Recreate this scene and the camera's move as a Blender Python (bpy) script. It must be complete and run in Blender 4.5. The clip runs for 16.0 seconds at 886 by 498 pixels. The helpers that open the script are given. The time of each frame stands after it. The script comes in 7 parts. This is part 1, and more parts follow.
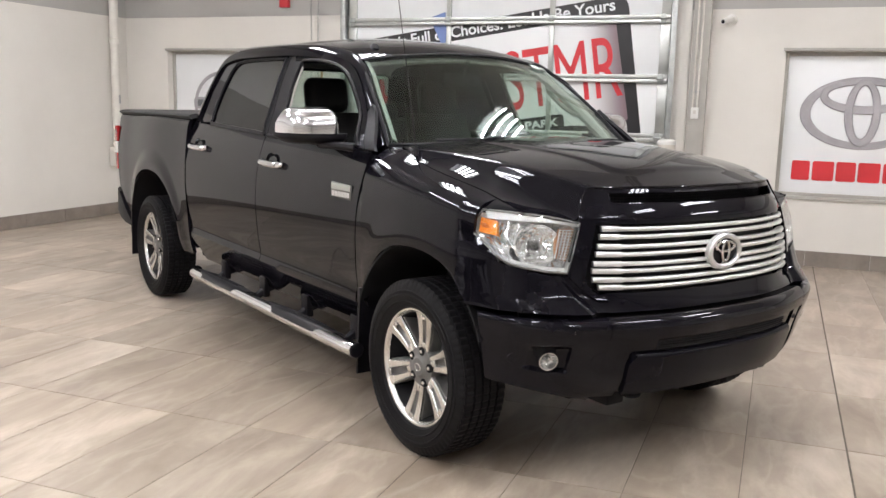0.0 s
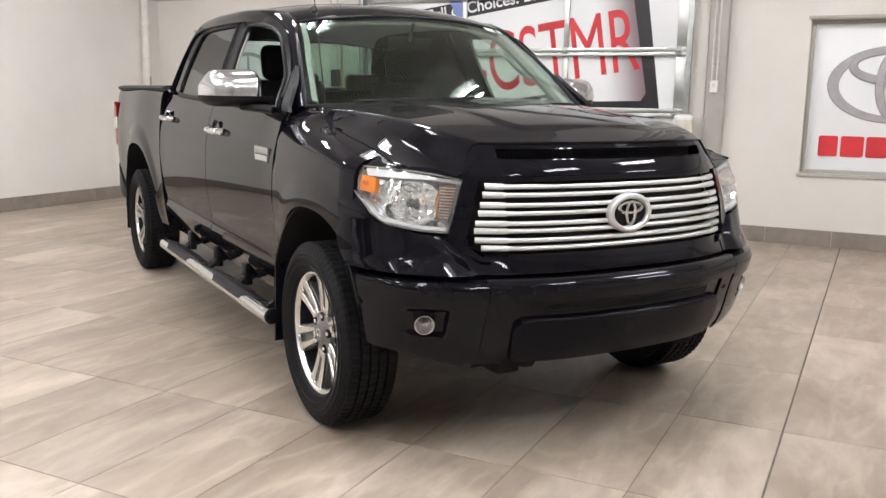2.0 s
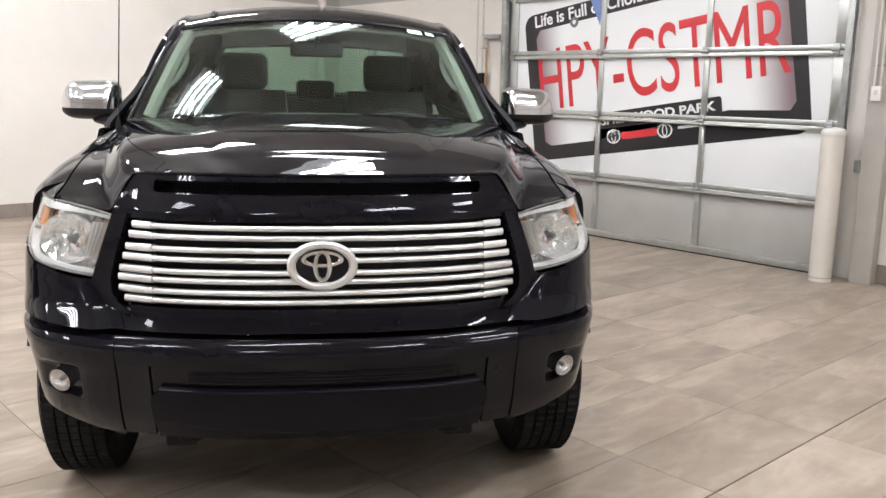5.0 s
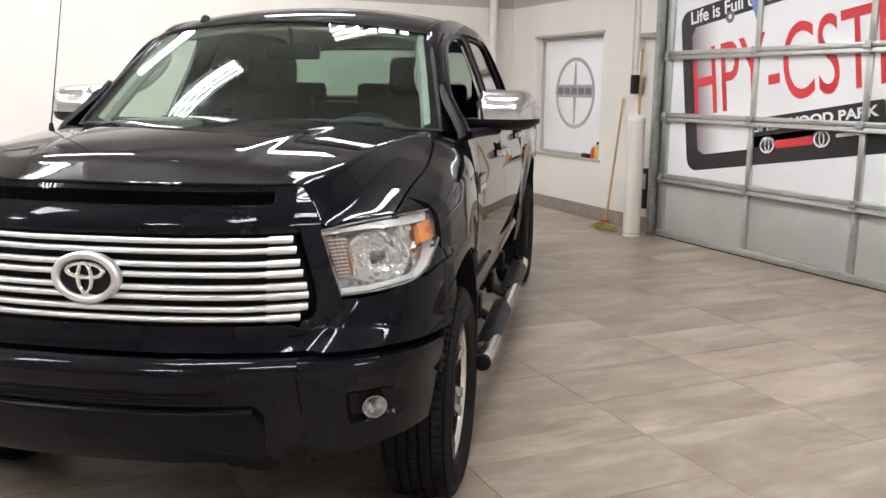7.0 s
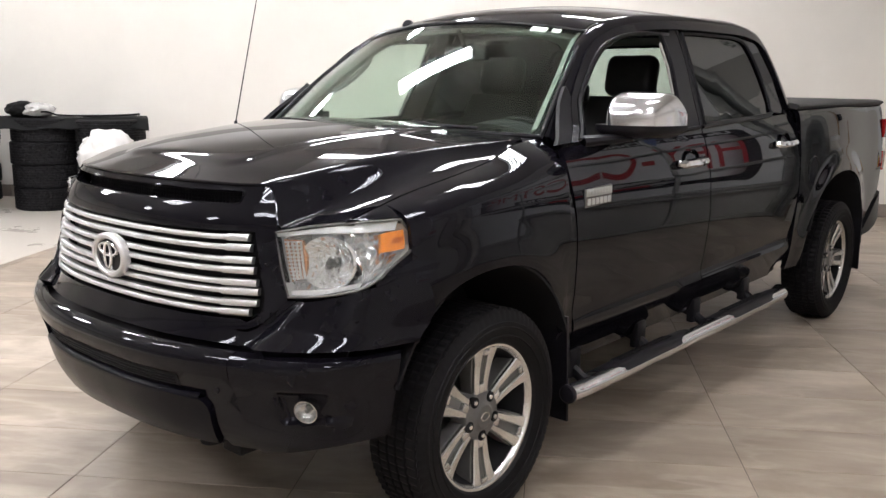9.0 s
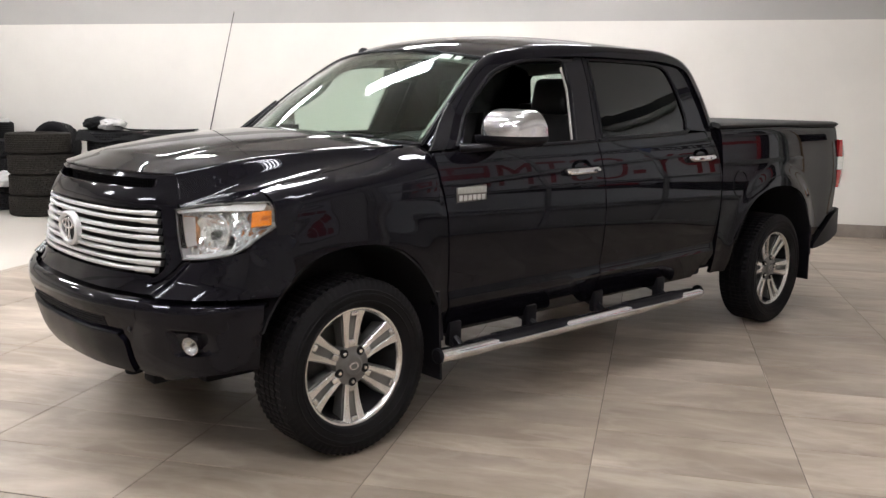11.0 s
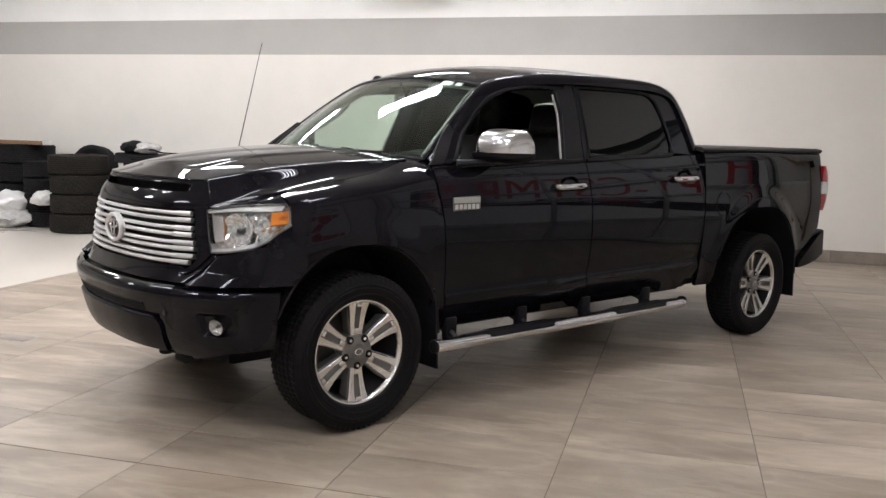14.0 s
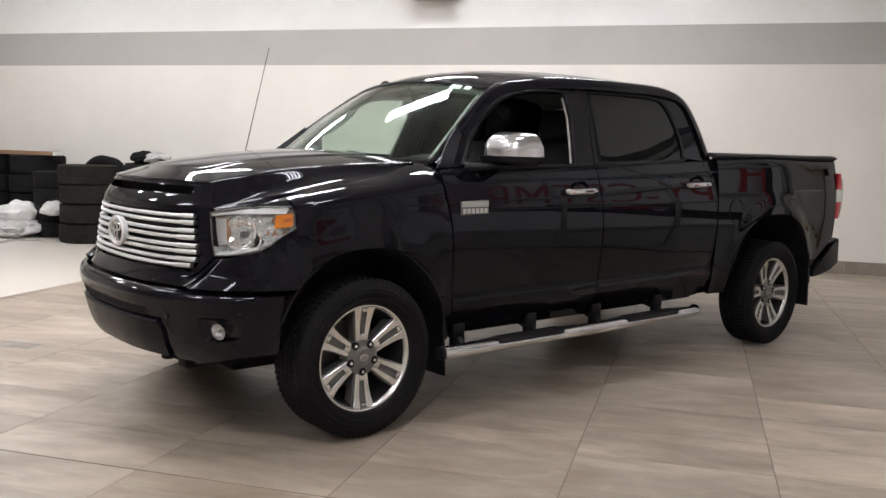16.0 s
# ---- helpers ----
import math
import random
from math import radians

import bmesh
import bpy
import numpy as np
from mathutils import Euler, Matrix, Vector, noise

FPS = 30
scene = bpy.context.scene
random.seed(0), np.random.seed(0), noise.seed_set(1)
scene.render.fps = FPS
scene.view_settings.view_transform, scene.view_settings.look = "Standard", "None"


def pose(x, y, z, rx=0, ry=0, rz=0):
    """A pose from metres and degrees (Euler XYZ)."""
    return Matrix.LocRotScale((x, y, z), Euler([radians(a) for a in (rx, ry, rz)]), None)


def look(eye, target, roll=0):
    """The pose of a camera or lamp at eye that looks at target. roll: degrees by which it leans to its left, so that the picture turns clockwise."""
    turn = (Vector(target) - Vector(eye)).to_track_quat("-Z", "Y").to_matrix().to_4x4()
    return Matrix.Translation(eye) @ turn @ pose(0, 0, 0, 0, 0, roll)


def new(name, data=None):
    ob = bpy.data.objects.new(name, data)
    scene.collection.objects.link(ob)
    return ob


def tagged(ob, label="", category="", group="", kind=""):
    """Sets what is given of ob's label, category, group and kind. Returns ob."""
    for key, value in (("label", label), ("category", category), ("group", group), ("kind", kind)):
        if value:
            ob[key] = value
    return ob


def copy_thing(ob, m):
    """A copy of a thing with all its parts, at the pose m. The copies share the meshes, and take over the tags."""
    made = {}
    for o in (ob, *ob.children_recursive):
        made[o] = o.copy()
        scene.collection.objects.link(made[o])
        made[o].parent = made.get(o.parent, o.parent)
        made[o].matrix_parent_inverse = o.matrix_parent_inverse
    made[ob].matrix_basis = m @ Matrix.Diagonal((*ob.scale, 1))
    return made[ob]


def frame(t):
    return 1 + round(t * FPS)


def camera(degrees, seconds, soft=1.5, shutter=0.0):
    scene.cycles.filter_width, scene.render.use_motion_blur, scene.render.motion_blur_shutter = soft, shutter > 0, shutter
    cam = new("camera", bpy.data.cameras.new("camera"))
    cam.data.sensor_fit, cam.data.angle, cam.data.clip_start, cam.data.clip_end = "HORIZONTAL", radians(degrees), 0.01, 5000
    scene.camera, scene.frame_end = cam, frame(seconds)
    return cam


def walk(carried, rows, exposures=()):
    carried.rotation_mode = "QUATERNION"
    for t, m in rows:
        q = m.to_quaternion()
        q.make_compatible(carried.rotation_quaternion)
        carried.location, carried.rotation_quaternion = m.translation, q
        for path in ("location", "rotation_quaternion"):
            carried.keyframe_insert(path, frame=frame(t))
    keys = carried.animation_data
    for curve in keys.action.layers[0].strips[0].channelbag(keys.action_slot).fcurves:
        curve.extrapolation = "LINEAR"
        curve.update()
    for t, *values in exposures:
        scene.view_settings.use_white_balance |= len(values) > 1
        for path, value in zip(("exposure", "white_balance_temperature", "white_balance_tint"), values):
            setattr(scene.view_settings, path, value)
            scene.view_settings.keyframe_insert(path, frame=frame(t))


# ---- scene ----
cam = camera(53.8, 16.0)
PATH = [
    (0, (0.876, -4.187, 1.519), (0.172, -2.344, 1.195), 1.4),
    (0.5, (0.845, -4.168, 1.497), (0.145, -2.324, 1.169), 1.4),
    (1, (0.996, -4.102, 1.462), (0.287, -2.261, 1.133), 0.9),
    (1.5, (1.323, -3.968, 1.435), (0.525, -2.165, 1.099), 0.8),
    (2, (1.532, -3.762, 1.395), (0.656, -1.999, 1.045), 0.9),
    (2.5, (1.765, -3.446, 1.407), (0.779, -1.741, 1.057), 0.8),
    (3, (2.054, -3.169, 1.45), (0.983, -1.516, 1.104), 0.8),
    (3.5, (2.244, -2.848, 1.44), (1.067, -1.272, 1.078), 1.0),
    (4, (2.421, -2.527, 1.457), (1.159, -1.017, 1.098), 1.2),
    (4.5, (2.65, -2.245, 1.495), (1.318, -0.796, 1.137), 1.1),
    (4.7, (2.729, -2.127, 1.495), (1.348, -0.727, 1.134), 1.1),
    (6.8, (3.324, -0.687, 1.505), (1.568, 0.199, 1.14), 0.7),
    (7, (3.34, -0.549, 1.504), (1.551, 0.269, 1.14), 0.7),
    (7.5, (3.443, -0.173, 1.513), (1.572, 0.435, 1.152), 0.6),
    (8, (3.424, 0.217, 1.497), (1.472, 0.432, 1.12), 0.5),
    (8.2, (3.368, 0.384, 1.516), (1.406, 0.46, 1.133), 0.3),
    (10.3, (3.734, 1.717, 1.54), (1.81, 1.281, 1.212), 1.0),
    (10.5, (3.834, 1.803, 1.537), (1.916, 1.337, 1.215), 0.9),
    (11, (3.974, 2.003, 1.518), (2.056, 1.542, 1.188), 0.9),
    (11.5, (4.133, 2.127, 1.537), (2.211, 1.679, 1.215), 1.3),
    (12, (4.377, 2.172, 1.551), (2.455, 1.722, 1.231), 1.6),
    (12.5, (4.512, 2.161, 1.541), (2.61, 1.631, 1.223), 1.5),
    (13, (4.566, 2.193, 1.52), (2.658, 1.661, 1.243), 1.3),
    (13.5, (4.546, 2.28, 1.513), (2.637, 1.751, 1.238), 1.3),
    (14, (4.456, 2.275, 1.454), (2.543, 1.753, 1.196), 1.5),
    (14.5, (4.401, 2.272, 1.422), (2.485, 1.752, 1.18), 1.4),
    (15, (4.388, 2.266, 1.394), (2.472, 1.744, 1.158), 1.5),
    (15.5, (4.383, 2.279, 1.391), (2.475, 1.724, 1.163), 1.5),
    (16, (4.381, 2.274, 1.395), (2.471, 1.726, 1.169), 1.5),
]
walk(cam, [(t, look(eye, target, roll)) for t, eye, target, roll in PATH], [(0, 0.08), (2, 0.11), (4, 0.15), (7, 0.12), (8.2, 0.07), (10.5, 0.0), (12.5, -0.08), (13.3, -0.32), (14.2, -0.24), (16, -0.24)])

# ---- world and light ----
world = bpy.data.worlds.new("world")
world.use_nodes = True
scene.world = world
world.node_tree.nodes["Background"].inputs[0].default_value = (0.8, 0.9, 1.0, 1)
world.node_tree.nodes["Background"].inputs[1].default_value = 0.05
scene.view_settings.exposure = 0.0
TUBE_POWER = 89.0

TRUCK = pose(0, 0, 0, 0, 0, -33.8)   # the truck's own axes: x forward from the front axle, y to its left
WALL_A, WALL_B, WALL_C, WALL_D = 5.29, -7.27, -12.0, 9.0
CEILING = 4.9
MATTE_EDGE = -3.556                  # where the tiles end and the light floor begins


# ---- tools ----
def V(*a):
    return Vector(a)


def part(name, bm, material, parent=None, label="", sharp=32, kind="", smooth=True):
    """One mesh object from a bmesh, under a thing or a part."""
    bmesh.ops.recalc_face_normals(bm, faces=bm.faces)
    if smooth:
        for f in bm.faces:
            f.smooth = True
        limit = radians(sharp)
        for e in bm.edges:
            if len(e.link_faces) == 2 and e.calc_face_angle(0) > limit:
                e.smooth = False
    me = bpy.data.meshes.new(name)
    bm.to_mesh(me)
    bm.free()
    for m in (material if isinstance(material, (list, tuple)) else [material]):
        me.materials.append(m)
    ob = new(name, me)
    ob.parent = parent
    return tagged(ob, label=label, kind=kind)


def thing(name, label, category, at=None, group="", kind=""):
    ob = new(name)
    ob.empty_display_size = 0.1
    if at is not None:
        ob.matrix_basis = at
    return tagged(ob, label, category, group, kind)


def structure(name, bm, material, label, category, sharp=32):
    ob = part(name, bm, material, None, label, sharp, "structure")
    ob["category"] = category
    return ob


def cr(pts, n):
    """n points along a smooth curve through pts."""
    p = [Vector(q) for q in pts]
    if len(p) == 2:
        return [p[0].lerp(p[1], i / (n - 1)) for i in range(n)]
    p = [2 * p[0] - p[1]] + p + [2 * p[-1] - p[-2]]
    out, m = [], len(p) - 3
    for i in range(n):
        u = i / (n - 1) * m
        k = min(int(u), m - 1)
        t = u - k
        a, b, c, d = p[k:k + 4]
        out.append(0.5 * ((2 * b) + (c - a) * t + (2 * a - 5 * b + 4 * c - d) * t * t + (3 * b - a - 3 * c + d) * t ** 3))
    return out


def table(x, xs, ys):
    return float(np.interp(x, xs, ys))


def curve(x, xs, ys):
    """Smooth monotone interpolation."""
    n = len(xs)
    if x <= xs[0]:
        return ys[0]
    if x >= xs[-1]:
        return ys[-1]
    d = [(ys[i + 1] - ys[i]) / (xs[i + 1] - xs[i]) for i in range(n - 1)]
    m = [d[0]] + [0.0 if d[i - 1] * d[i] <= 0 else 2 * d[i - 1] * d[i] / (d[i - 1] + d[i]) for i in range(1, n - 1)] + [d[-1]]
    k = max(i for i in range(n - 1) if xs[i] <= x)
    h = xs[k + 1] - xs[k]
    t = (x - xs[k]) / h
    return (2 * t ** 3 - 3 * t * t + 1) * ys[k] + (t ** 3 - 2 * t * t + t) * h * m[k] + (3 * t * t - 2 * t ** 3) * ys[k + 1] + (t ** 3 - t * t) * h * m[k + 1]


def add_grid(bm, rows, closed=False):
    vs = [[bm.verts.new(p) for p in r] for r in rows]
    for a, b in zip(vs, vs[1:]):
        n = len(a)
        for i in range(n if closed else n - 1):
            j = (i + 1) % n
            bm.faces.new((a[i], a[j], b[j], b[i]))
    return vs


def add_shell(bm, rows, thick, inside):
    """A grid of points with thickness, grown towards the point inside."""
    g = np.array([[tuple(p) for p in r] for r in rows])
    du, dv = np.gradient(g, axis=0), np.gradient(g, axis=1)
    n = np.cross(du, dv)
    n /= np.linalg.norm(n, axis=2, keepdims=True) + 1e-9
    flip = np.sign(((np.array(tuple(inside)) - g) * n).sum(2, keepdims=True))
    back = g + n * flip * thick
    a = [[bm.verts.new(tuple(p)) for p in r] for r in g]
    b = [[bm.verts.new(tuple(p)) for p in r] for r in back]
    R, C = len(a), len(a[0])
    for i in range(R - 1):
        for j in range(C - 1):
            bm.faces.new((a[i][j], a[i][j + 1], a[i + 1][j + 1], a[i + 1][j]))
            bm.faces.new((b[i][j], b[i + 1][j], b[i + 1][j + 1], b[i][j + 1]))
    rim = [(0, j) for j in range(C)] + [(i, C - 1) for i in range(1, R)] + [(R - 1, j) for j in range(C - 2, -1, -1)] + [(i, 0) for i in range(R - 2, 0, -1)]
    for p, q in zip(rim, rim[1:] + rim[:1]):
        bm.faces.new((a[p[0]][p[1]], b[p[0]][p[1]], b[q[0]][q[1]], a[q[0]][q[1]]))


def shell(rows, thick, inside):
    bm = bmesh.new()
    add_shell(bm, rows, thick, inside)
    return bm


def add_tube(bm, path, r, seg=10, closed=False, flat=1.0, up=(0, 0, 1)):
    """A round bar along a path; flat squeezes it along up; r a number or one for each point."""
    path = [Vector(p) for p in path]
    n = len(path)
    rows = []
    for i, p in enumerate(path):
        a = path[(i - 1) % n] if closed else path[max(i - 1, 0)]
        b = path[(i + 1) % n] if closed else path[min(i + 1, n - 1)]
        t = (b - a).normalized()
        s = t.cross(Vector(up))
        if s.length < 1e-4:
            s = t.cross(Vector((1, 0, 0)))
        s.normalize()
        w = s.cross(t)
        q = r[i] if isinstance(r, (list, tuple)) else r
        rows.append([p + q * (math.cos(k * 2 * math.pi / seg) * s + flat * math.sin(k * 2 * math.pi / seg) * w) for k in range(seg)])
    vs = add_grid(bm, rows, closed=True)
    if closed:
        for i in range(seg):
            j = (i + 1) % seg
            bm.faces.new((vs[-1][i], vs[-1][j], vs[0][j], vs[0][i]))
    else:
        bm.faces.new(vs[0])
        bm.faces.new(vs[-1][::-1])


def add_box(bm, c, size, bevel=0.0, seg=2, turn=None):
    m = Matrix.Translation(c) @ (turn.to_4x4() if turn else Matrix.Identity(4)) @ Matrix.Diagonal((*size, 1))
    vs = bmesh.ops.create_cube(bm, size=1, matrix=m)["verts"]
    if bevel:
        es = list({e for v in vs for e in v.link_edges})
        bmesh.ops.bevel(bm, geom=es, offset=bevel, segments=seg, affect="EDGES", profile=0.5)


def box(c, size, bevel=0.0, seg=2, turn=None):
    bm = bmesh.new()
    add_box(bm, c, size, bevel, seg, turn)
    return bm


def add_lathe(bm, prof, n, m=None, arc=2 * math.pi):
    """Turns (radius, height) about z, laid by m."""
    m = m or Matrix.Identity(4)
    rows = []
    for r, h in prof:
        rows.append([m @ V(r * math.cos(k * 2 * math.pi / n), r * math.sin(k * 2 * math.pi / n), h) for k in range(n)])
    add_grid(bm, rows, closed=True)


def lathe(prof, n, m=None):
    bm = bmesh.new()
    add_lathe(bm, prof, n, m)
    bmesh.ops.remove_doubles(bm, verts=bm.verts, dist=1e-6)
    return bm


def add_ring(bm, outer, inner, depth, m, n=48):
    """A flat ring between two ellipses (a, b, cx, cy), with depth and a soft front."""
    def ell(e, s, h, grow=0.0):
        return [m @ V(e[2] + (e[0] + grow) * math.cos(k * 2 * math.pi / n), e[3] + (e[1] + grow) * math.sin(k * 2 * math.pi / n), h) for k in range(n)]
    b = min(0.25 * (outer[0] - inner[0]), depth * 0.5)
    rows = [ell(inner, 1, 0), ell(inner, 1, depth - b), ell(inner, 1, depth, b), ell(outer, 1, depth, -b), ell(outer, 1, depth - b), ell(outer, 1, 0)]
    vs = add_grid(bm, rows, closed=True)
    for i in range(n):
        j = (i + 1) % n
        bm.faces.new((vs[-1][i], vs[-1][j], vs[0][j], vs[0][i]))


def add_prism(bm, outline, depth, m):
    """A flat outline (x, y) with depth along z, laid by m."""
    lo = [bm.verts.new(m @ V(x, y, 0)) for x, y in outline]
    hi = [bm.verts.new(m @ V(x, y, depth)) for x, y in outline]
    n = len(lo)
    for i in range(n):
        j = (i + 1) % n
        bm.faces.new((lo[i], lo[j], hi[j], hi[i]))
    f1, f2 = bm.faces.new(hi), bm.faces.new(lo[::-1])
    bmesh.ops.triangulate(bm, faces=[f1, f2])


def prism(outline, depth, m):
    bm = bmesh.new()
    add_prism(bm, outline, depth, m)
    return bm


def rounded(w, h, r, n=6, cx=0.0, cy=0.0):
    out = []
    for sx, sy, a in ((1, 1, 0), (-1, 1, 90), (-1, -1, 180), (1, -1, 270)):
        for k in range(n + 1):
            t = radians(a + 90 * k / n)
            out.append((cx + sx * (w / 2 - r) + r * math.cos(t), cy + sy * (h / 2 - r) + r * math.sin(t)))
    return out


def letters(text, size, m, material, parent, name="lettering", width=None, height=None, depth=0.002, bold=0.0, label="", apart=False):
    """Raised letters in Blender's own font; width stretches them to a length; apart makes each letter a part."""
    cu = bpy.data.curves.new(name, "FONT")
    cu.body, cu.size, cu.extrude, cu.offset = text, size, depth, bold
    tmp = new("lettering_form", cu)
    bpy.context.view_layer.update()
    me = bpy.data.meshes.new_from_object(tmp.evaluated_get(bpy.context.evaluated_depsgraph_get()))
    bpy.data.objects.remove(tmp)
    co = np.array([v.co[:] for v in me.vertices])
    lo, hi = co.min(0), co.max(0)
    k = width / (hi[0] - lo[0]) if width else 1.0
    v = height / (hi[1] - lo[1]) if height else 1.0
    me.transform(m @ Matrix.Diagonal((k, v, 1, 1)) @ Matrix.Translation((-lo[0], -lo[1], 0)))
    if not apart:
        me.materials.clear()
        me.materials.append(material)
        ob = new(name, me)
        ob.parent = parent
        return tagged(ob, label=label)
    # faces are sorted into letters by the gaps between them along the line
    faces = sorted((min(co[i][0] for i in p.vertices), max(co[i][0] for i in p.vertices), tuple(p.vertices)) for p in me.polygons)
    runs, end = [], -1e9
    for a, b, f in faces:
        if a > end + 1e-4:
            runs.append([])
        runs[-1].append(f)
        end = max(end, b)
    for run in runs:
        use = sorted({i for f in run for i in f})
        at = {i: n for n, i in enumerate(use)}
        one = bpy.data.meshes.new("letter")
        one.from_pydata([me.vertices[i].co[:] for i in use], [], [[at[i] for i in f] for f in run])
        one.materials.append(material)
        ob = new("letter", one)
        ob.parent = parent
        tagged(ob, label=label)


# ---- materials ----
def material(name, base, rough=0.5, metal=0.0, vary=0.0, scale=8.0, bump=0.0, bump_scale=60.0, coat=0.0, ior=1.5, rough_vary=0.0, stretch=(1, 1, 1), per_object=0.0, dark=None, coords="Object"):
    m = bpy.data.materials.new(name)
    m.use_nodes = True
    nt = m.node_tree
    bs = nt.nodes["Principled BSDF"]
    bs.inputs["Base Color"].default_value = (*base, 1)
    bs.inputs["Roughness"].default_value = rough
    bs.inputs["Metallic"].default_value = metal
    bs.inputs["IOR"].default_value = ior
    bs.inputs["Coat Weight"].default_value = coat
    bs.inputs["Coat Roughness"].default_value = 0.03
    if vary or bump or rough_vary:
        tc = nt.nodes.new("ShaderNodeTexCoord")
        mp = nt.nodes.new("ShaderNodeMapping")
        mp.inputs["Scale"].default_value = stretch
        nt.links.new(tc.outputs[coords], mp.inputs["Vector"])
        vec = mp.outputs[0]
        if per_object:
            oi = nt.nodes.new("ShaderNodeObjectInfo")
            mul = nt.nodes.new("ShaderNodeVectorMath")
            mul.operation = "MULTIPLY_ADD"
            cb = nt.nodes.new("ShaderNodeCombineXYZ")
            for k in range(3):
                nt.links.new(oi.outputs["Random"], cb.inputs[k])
            nt.links.new(cb.outputs[0], mul.inputs[0])
            mul.inputs[1].default_value = (37.0, 71.0, 13.0)
            nt.links.new(vec, mul.inputs[2])
            vec = mul.outputs[0]
        big = nt.nodes.new("ShaderNodeTexNoise")
        big.inputs["Scale"].default_value, big.inputs["Detail"].default_value = scale, 6
        big.inputs["Roughness"].default_value = 0.62
        nt.links.new(vec, big.inputs["Vector"])
        if vary:
            mix = nt.nodes.new("ShaderNodeMix")
            mix.data_type = "RGBA"
            d = dark or tuple(c * (1 - vary) for c in base)
            mix.inputs[6].default_value = (*d, 1)
            mix.inputs[7].default_value = (*[min(1, c * (1 + vary * 0.5)) for c in base], 1)
            rmp = nt.nodes.new("ShaderNodeMapRange")
            rmp.inputs[1].default_value, rmp.inputs[2].default_value = 0.3, 0.7
            nt.links.new(big.outputs[0], rmp.inputs[0])
            nt.links.new(rmp.outputs[0], mix.inputs[0])
            last = mix.outputs[2]
            if per_object:
                hsv = nt.nodes.new("ShaderNodeHueSaturation")
                mr = nt.nodes.new("ShaderNodeMapRange")
                mr.inputs[3].default_value, mr.inputs[4].default_value = 1 - per_object, 1 + per_object
                nt.links.new(oi.outputs["Random"], mr.inputs[0])
                nt.links.new(mr.outputs[0], hsv.inputs["Value"])
                nt.links.new(last, hsv.inputs["Color"])
                last = hsv.outputs[0]
            nt.links.new(last, bs.inputs["Base Color"])
        if rough_vary:
            rr = nt.nodes.new("ShaderNodeMapRange")
            rr.inputs[1].default_value, rr.inputs[2].default_value = 0.3, 0.7
            rr.inputs[3].default_value, rr.inputs[4].default_value = max(0, rough - rough_vary), rough + rough_vary
            nt.links.new(big.outputs[0], rr.inputs[0])
            nt.links.new(rr.outputs[0], bs.inputs["Roughness"])
        if bump:
            fine = nt.nodes.new("ShaderNodeTexNoise")
            fine.inputs["Scale"].default_value, fine.inputs["Detail"].default_value = bump_scale, 4
            nt.links.new(vec, fine.inputs["Vector"])
            bp = nt.nodes.new("ShaderNodeBump")
            bp.inputs["Strength"].default_value, bp.inputs["Distance"].default_value = bump, 0.002
            nt.links.new(fine.outputs[0], bp.inputs["Height"])
            nt.links.new(bp.outputs[0], bs.inputs["Normal"])
    return m


def glass(name, tint):
    """Thin pane: clear and tinted, with a mirror gloss that grows at a slant."""
    m = bpy.data.materials.new(name)
    m.use_nodes = True
    nt = m.node_tree
    nt.nodes.remove(nt.nodes["Principled BSDF"])
    tr, gl, mx, lw, pw, ad = (nt.nodes.new(k) for k in ("ShaderNodeBsdfTransparent", "ShaderNodeBsdfGlossy", "ShaderNodeMixShader", "ShaderNodeLayerWeight", "ShaderNodeMath", "ShaderNodeMath"))
    tr.inputs[0].default_value = (*tint, 1)
    gl.inputs[0].default_value = (1, 1, 1, 1)
    gl.inputs["Roughness"].default_value = 0.0
    lw.inputs[0].default_value = 0.5
    pw.operation, pw.inputs[1].default_value = "POWER", 5.0
    ad.operation, ad.inputs[1].default_value, ad.inputs[2].default_value = "MULTIPLY_ADD", 0.96, 0.04
    nt.links.new(lw.outputs["Facing"], pw.inputs[0])
    nt.links.new(pw.outputs[0], ad.inputs[0])
    nt.links.new(ad.outputs[0], mx.inputs[0])
    nt.links.new(tr.outputs[0], mx.inputs[1])
    nt.links.new(gl.outputs[0], mx.inputs[2])
    nt.links.new(mx.outputs[0], nt.nodes["Material Output"].inputs[0])
    return m


def glow(name, colour, strength):
    m = bpy.data.materials.new(name)
    m.use_nodes = True
    nt = m.node_tree
    nt.nodes.remove(nt.nodes["Principled BSDF"])
    em = nt.nodes.new("ShaderNodeEmission")
    em.inputs[0].default_value, em.inputs[1].default_value = (*colour, 1), strength
    nt.links.new(em.outputs[0], nt.nodes["Material Output"].inputs[0])
    return m


M_wall = material("wall_paint", (0.70, 0.668, 0.622), 0.6, vary=0.05, scale=1.2, bump=0.15, bump_scale=180)
M_band = material("band_paint", (0.40, 0.385, 0.365), 0.6, vary=0.05, scale=1.2, bump=0.15, bump_scale=180)
M_upper = material("upper_wall_paint", (0.80, 0.79, 0.77), 0.6, vary=0.04, scale=1.5, bump=0.1, bump_scale=160)
M_base = material("baseboard_tile", (0.25, 0.212, 0.183), 0.4, vary=0.22, scale=5, bump=0.1, bump_scale=90, per_object=0.08)
M_grout = material("grout", (0.13, 0.108, 0.088), 0.9, vary=0.2, scale=20)
M_matte = material("light_epoxy_floor", (0.64, 0.59, 0.53), 0.32, vary=0.10, scale=0.8, rough_vary=0.08)
M_ceiling = material("ceiling_paint", (0.58, 0.57, 0.55), 0.7, vary=0.04, scale=2)
